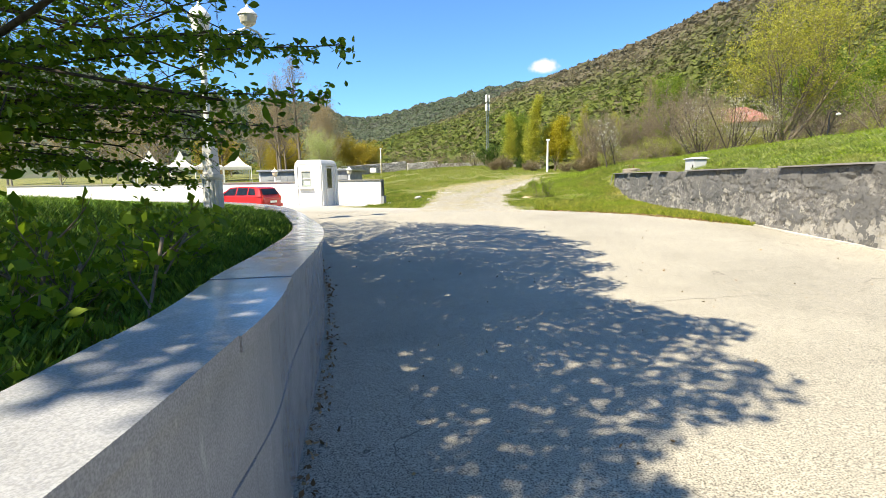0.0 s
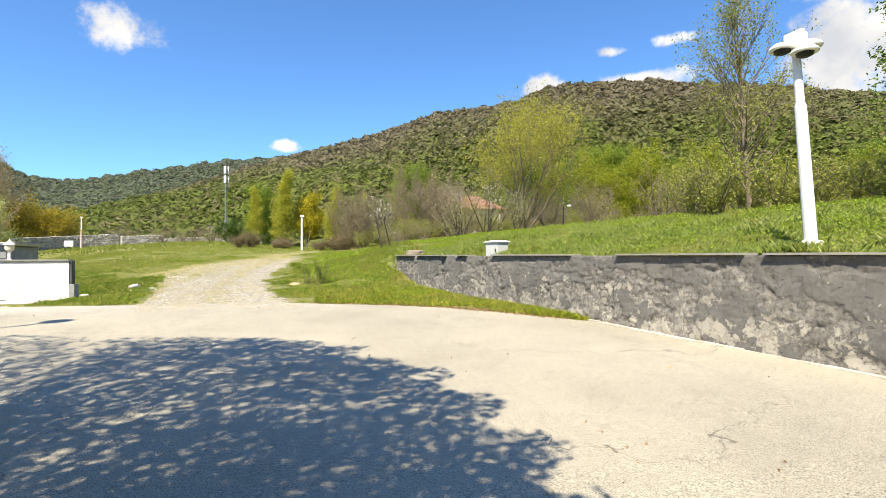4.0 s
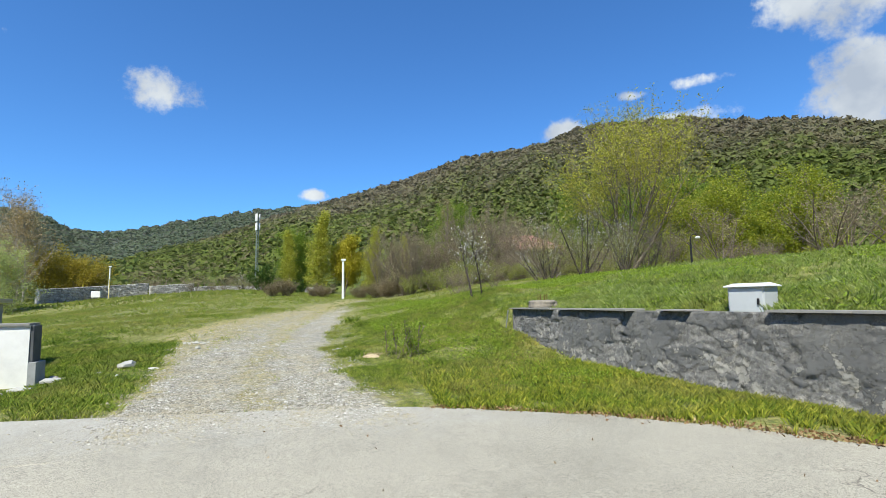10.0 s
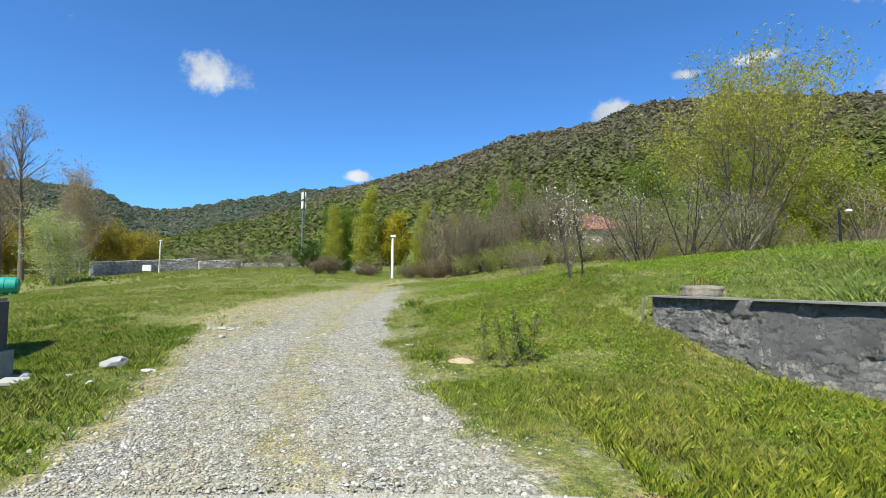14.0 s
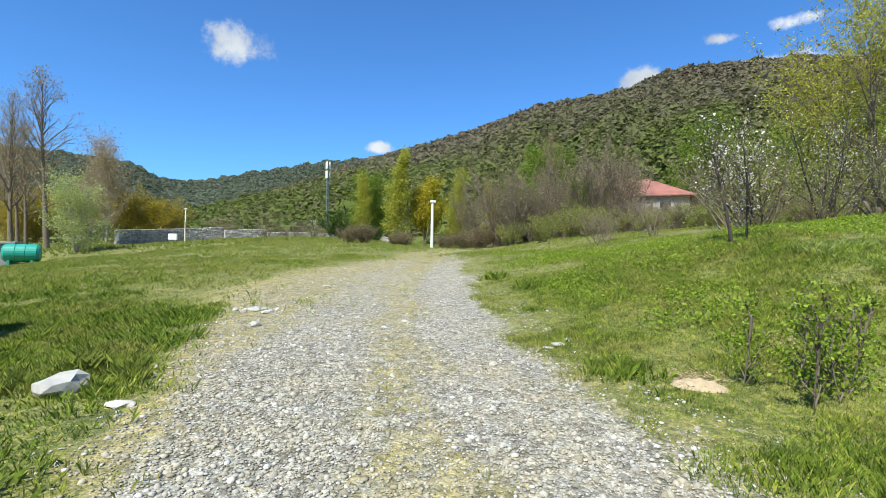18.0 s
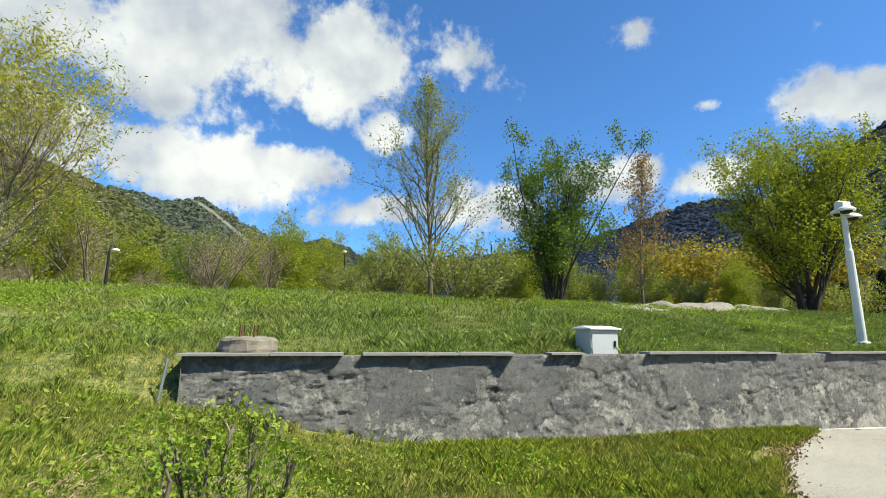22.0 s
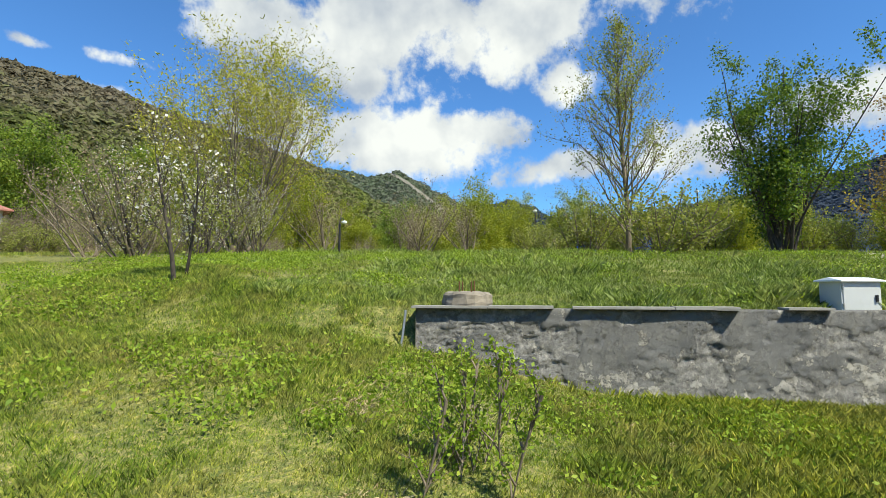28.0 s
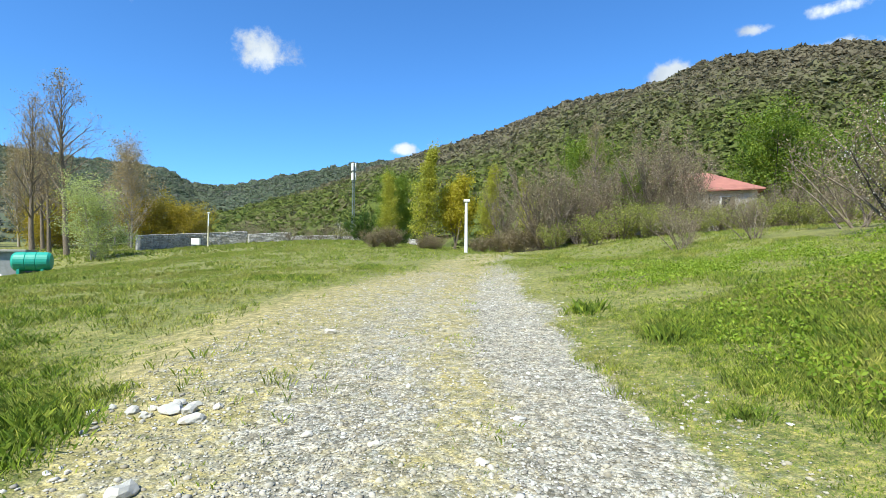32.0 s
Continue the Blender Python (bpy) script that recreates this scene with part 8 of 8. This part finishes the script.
def gravel():
    rng = np.random.default_rng(41)
    n = 150000
    y = 20.4 + 22 * rng.uniform(0, 1, n) ** 1.5
    x = track_x(y) + rng.uniform(-3.2, 2.4, n)
    lane, worn = gravel_amount(x, y)
    k = rng.uniform(0, 1, n) < np.clip(lane ** 1.5 * (1.0 - 0.3 * smoothstep(24, 28, y)) * (0.35 + 1.3 * patches(x * 1.6, y * 1.6, 77)) + worn * 0.15, 0, 1)
    k &= ~((y < 22.5) & (x > road_right(y) + 0.1) & (x > 2.2))
    x, y = x[k], y[k]
    s = 0.0045 + 0.022 * rng.uniform(0, 1, len(x)) ** 10 + 0.008 * rng.uniform(0, 1, len(x))
    V, F, base = [], [], 0
    shapes = stone_shapes(6, 42)
    pick = rng.integers(0, 6, len(x))
    z = ground_z(x, y)
    for i, (v, f) in enumerate(shapes):
        sel = np.where(pick == i)[0]
        a = rng.uniform(0, 6.28, len(sel))
        c, si = np.cos(a), np.sin(a)
        px = (v[None, :, 0] * c[:, None] - v[None, :, 1] * si[:, None]) * s[sel][:, None] + x[sel][:, None]
        py = (v[None, :, 0] * si[:, None] + v[None, :, 1] * c[:, None]) * s[sel][:, None] + y[sel][:, None]
        pz = v[None, :, 2] * s[sel][:, None] + z[sel][:, None] + 0.006
        V.append(np.stack([px, py, pz], -1).reshape(-1, 3))
        F.append((f[None] + (np.arange(len(sel)) * len(v))[:, None, None] + base).reshape(-1, 3))
        base += len(sel) * len(v)
    tagged(bulk("gravel", np.concatenate(V), np.concatenate(F), LOOSE), "loose pale gravel in the wheel tracks", "gravel", kind="stuff")


gravel()


def stone(x, y, size, flat, mat, label, seed, lift=0.0):
    bm = bmesh.new()
    bmesh.ops.create_icosphere(bm, subdivisions=2, radius=1.0)
    o = Vector((seed * 3.7, seed * 1.3, seed * 2.1))
    for v in bm.verts:
        n = noise.noise(v.co * 1.4 + o) * 0.45 + noise.noise(v.co * 4 + o) * 0.16
        v.co = v.co * (1 + n)
        v.co = Vector((v.co.x * size, v.co.y * size * 0.72, v.co.z * size * flat))
    me = bpy.data.meshes.new("stone")
    bm.to_mesh(me); bm.free()
    me.materials.append(mat)
    ob = new("stone", me)
    ob.matrix_world = pose(x, y, gz(x, y) + size * flat * 0.35 + lift, 0, 0, seed * 73 % 360)
    return tagged(ob, label, "stone")


PILE = (-2.5, 30.4)
CHALK = plain("pale_stone", (0.42, 0.41, 0.37), 0.9, 0, 0.12, 7, 0.4, 0.2)
stone(-2.75, 26.4, 0.21, 0.5, CHALK, "smooth white boulder lying in the grass", 1)
for k, (x, y, s, f) in enumerate([(-3.1, 25.9, 0.10, 0.5), (-2.6, 25.4, 0.12, 0.4), (-2.1, 26.0, 0.16, 0.3), (-1.94, 29.1, 0.16, 0.5), (-1.5, 33.2, 0.15, 0.5), (0.93, 27.05, 0.10, 0.45), (2.02, 27.85, 0.10, 0.4), (-0.6, 29.7, 0.08, 0.5), (-1.1, 29.9, 0.09, 0.45), (-2.3, 30.4, 0.20, 0.3), (-2.05, 30.2, 0.17, 0.35),
                                  (1.67, 23.5, 0.09, 0.5), (0.5, 30.1, 0.09, 0.35), (-0.2, 28.9, 0.11, 0.3), (0.1, 29.4, 0.08, 0.4), (-3.9, 29.9, 0.13, 0.3), (-1.2, 27.8, 0.07, 0.5), (3.6, 22.6, 0.08, 0.4), (6.2, 21.6, 0.10, 0.35), (6.75, 20.95, 0.08, 0.4), (7.1, 20.2, 0.07, 0.5), (5.6, 22.9, 0.12, 0.25), (2.3, 24.0, 0.07, 0.4)]):
    stone(x, y, s * 0.62, f, LOOSE if k % 3 else CHALK, "weathered pale stone beside the gravel track", k + 3)

# a small pile of broken stones beside the track
rng_s = random.Random(77)
for k in range(11):
    stone(PILE[0] + rng_s.gauss(0, 0.22), PILE[1] + rng_s.gauss(0, 0.14), rng_s.uniform(0.04, 0.085), rng_s.uniform(0.4, 0.7), CHALK if k % 3 else LOOSE, "broken pale stone in a small pile by the track", 40 + k)


def slab(x, y, size, turn, tilt, label, mat):
    ob = thing("slab", (x, y, gz(x, y)), label, "slab", turn=turn)
    bm = box_bm((size[0], size[1], size[2]), (0, 0, -0.01), 0.008)
    for v in bm.verts:
        v.co.x += 0.06 * size[0] * math.sin(v.co.y * 17)
    bmesh.ops.transform(bm, matrix=pose(0, 0, 0.02, tilt, 3, 0), verts=bm.verts)
    part("piece", bm, mat, ob)


slab(1.85, 27.7, (0.17, 0.10, 0.02), 25, 8, "flat grey-white slab fragment in the grass", CHALK)
slab(1.70, 27.62, (0.12, 0.08, 0.02), -20, -4, "flat grey-white slab fragment in the grass", CHALK)
slab(-4.15, 26.7, (0.62, 0.34, 0.05), 12, 4, "broken white slab at the end of the garden wall", CHALK)
slab(-4.75, 26.5, (0.4, 0.22, 0.05), -8, 6, "broken white slab at the end of the garden wall", CHALK)
slab(8.4, 20.05, (0.5, 0.12, 0.04), 80, 8, "loose strip of coping lying behind the wall", COPING)
slab(8.45, 21.2, (0.5, 0.12, 0.04), 70, 10, "loose strip of coping lying behind the wall", COPING)
slab(11.6, 4.2, (0.4, 0.3, 0.18), 15, 4, "small lump of concrete on the bank", CONCRETE)

shrub = make_tree("rose_shrub", "thorny young shrub with sparse fresh leaves", (3.30, 25.85, gz(3.30, 25.85) - 0.03), 0.88, BARK, G_WEED, 61, trunk=0.0028, start=0.08, limbs=60, limb_len=0.40, limb_angle=38, kids=(0, 4), depth=1, stems=8, leaves=2200, leaf_size=0.032, splay=0.40, jitter=0.03)

# lump of pale sandy earth thrown up beside the shrub
EARTH = plain("sandy_earth", (0.44, 0.35, 0.22), 1.0, 0, 0.2, 14, 0.9, 0.15)
mound = thing("soil_mound", (2.55, 26.12, gz(2.55, 26.12) - 0.01), "small mound of bare sandy earth in the grass", "mound", turn=-35)
bm = bmesh.new()
bmesh.ops.create_grid(bm, x_segments=22, y_segments=14, size=1.0)
for v in bm.verts:
    e = max(0.0, 1 - v.co.x ** 2 - v.co.y ** 2)
    v.co = Vector((v.co.x * 0.27, v.co.y * 0.15, 0.085 * e ** 0.8 + 0.035 * e * noise.noise(Vector((v.co.x * 5, v.co.y * 4, 3))) - 0.02))
part("earth", bm, EARTH, mound)


def clumps():
    """Separate thick tufts of darker grass on the slope."""
    rng = np.random.default_rng(81)
    xs, ys, hs = [], [], []
    for cx, cy, r, h, n in ((2.06, 26.62, 0.30, 0.13, 150), (2.75, 32.1, 0.16, 0.20, 45), (2.2, 29.9, 0.16, 0.09, 40), (2.5, 34.2, 0.24, 0.22, 60), (3.9, 24.9, 0.2, 0.13, 90), (-2.9, 24.7, 0.25, 0.14, 120), (-3.4, 26.6, 0.3, 0.15, 150), (-3.4, 28.8, 0.22, 0.10, 90)):
        xs.append(rng.normal(cx, r * 0.55, n)); ys.append(rng.normal(cy, r * 0.55, n)); hs.append(h * rng.uniform(0.5, 1.15, n))
    x, y, h = np.concatenate(xs), np.concatenate(ys), np.concatenate(hs)
    tagged(blades("grass_tufts", x, y, ground_z(x, y), h, np.full(len(x), 0.0045), 6, G_LUSH, 82, 0.05, 0.55), "thick dark green grass tufts on the slope", "grass", kind="stuff")


clumps()

DRY = leaf_material("dry_leaves", [(0.0, (0.13, 0.07, 0.03)), (0.5, (0.25, 0.15, 0.07)), (1.0, (0.42, 0.31, 0.17))], through=0.05)


def litter():
    """Dead leaves and dry stalks along the edges."""
    rng = np.random.default_rng(71)
    y = rng.uniform(16.8, 23.1, 2600)
    x = road_right(y) + rng.normal(0.12, 0.16, len(y))
    x, y = x[x > 2.9], y[x > 2.9]
    c = np.stack([x, y, ground_z(x, y) + 0.02], -1)
    line = along(CURB, 0.05)
    line = line[(line[:, 1] > 2) & (line[:, 1] < 16)]
    i = rng.integers(0, len(line), 700)
    p = line[i] + np.array([1.0, 0.35]) * np.abs(rng.normal(0.01, 0.05, (len(i), 1)))
    c2 = np.stack([p[:, 0], p[:, 1], base_z(p[:, 1]) + 0.015], -1)
    i = rng.integers(0, len(line), 2200)
    p = line[i] - np.array([1.0, 0.35]) * (0.5 + np.abs(rng.normal(0, 0.16, (len(i), 1))))
    c3 = np.stack([p[:, 0], p[:, 1], lawn_z(p[:, 0], p[:, 1]) + 0.03], -1)
    ryy = rng.uniform(3, 22, 260)
    rx = curb_x(ryy) + 0.6 + rng.uniform(0, 1, 260) * np.maximum(road_right(ryy) - curb_x(ryy) - 1, 0.2)
    c4 = np.stack([rx, ryy, base_z(ryy) + 0.012], -1)
    tagged(leaf_mesh("leaf_litter", np.concatenate([c, c2, c3, c4]), 0.035, DRY, None, 72, 0.0, 1.3, 0.008), "dry brown leaf litter along the road's edges", "litter", kind="stuff")
    # dry grass mats
    xs, ys = [], []
    for cx, cy, r in ((4.5, 27.3, 0.40), (4.13, 27.1, 0.34), (2.62, 26.3, 0.2), (5.2, 24.6, 0.4), (-3.3, 25.3, 0.3), (3.1, 24.2, 0.3)):
        xs.append(rng.normal(cx, r * 0.5, 60)); ys.append(rng.normal(cy, r * 0.5, 60))
    x, y = np.concatenate(xs), np.concatenate(ys)
    tagged(blades("dry_grass", x, y, ground_z(x, y), np.full(len(x), 0.045), np.full(len(x), 0.0022), 9, G_DRY, 73, 0.12, 1.6), "mats of dead straw-coloured grass", "grass", kind="stuff")


G_DRY = leaf_material("dead_grass", [(0.0, (0.26, 0.19, 0.10)), (0.5, (0.40, 0.32, 0.18)), (1.0, (0.55, 0.46, 0.28))], through=0.1)
litter()
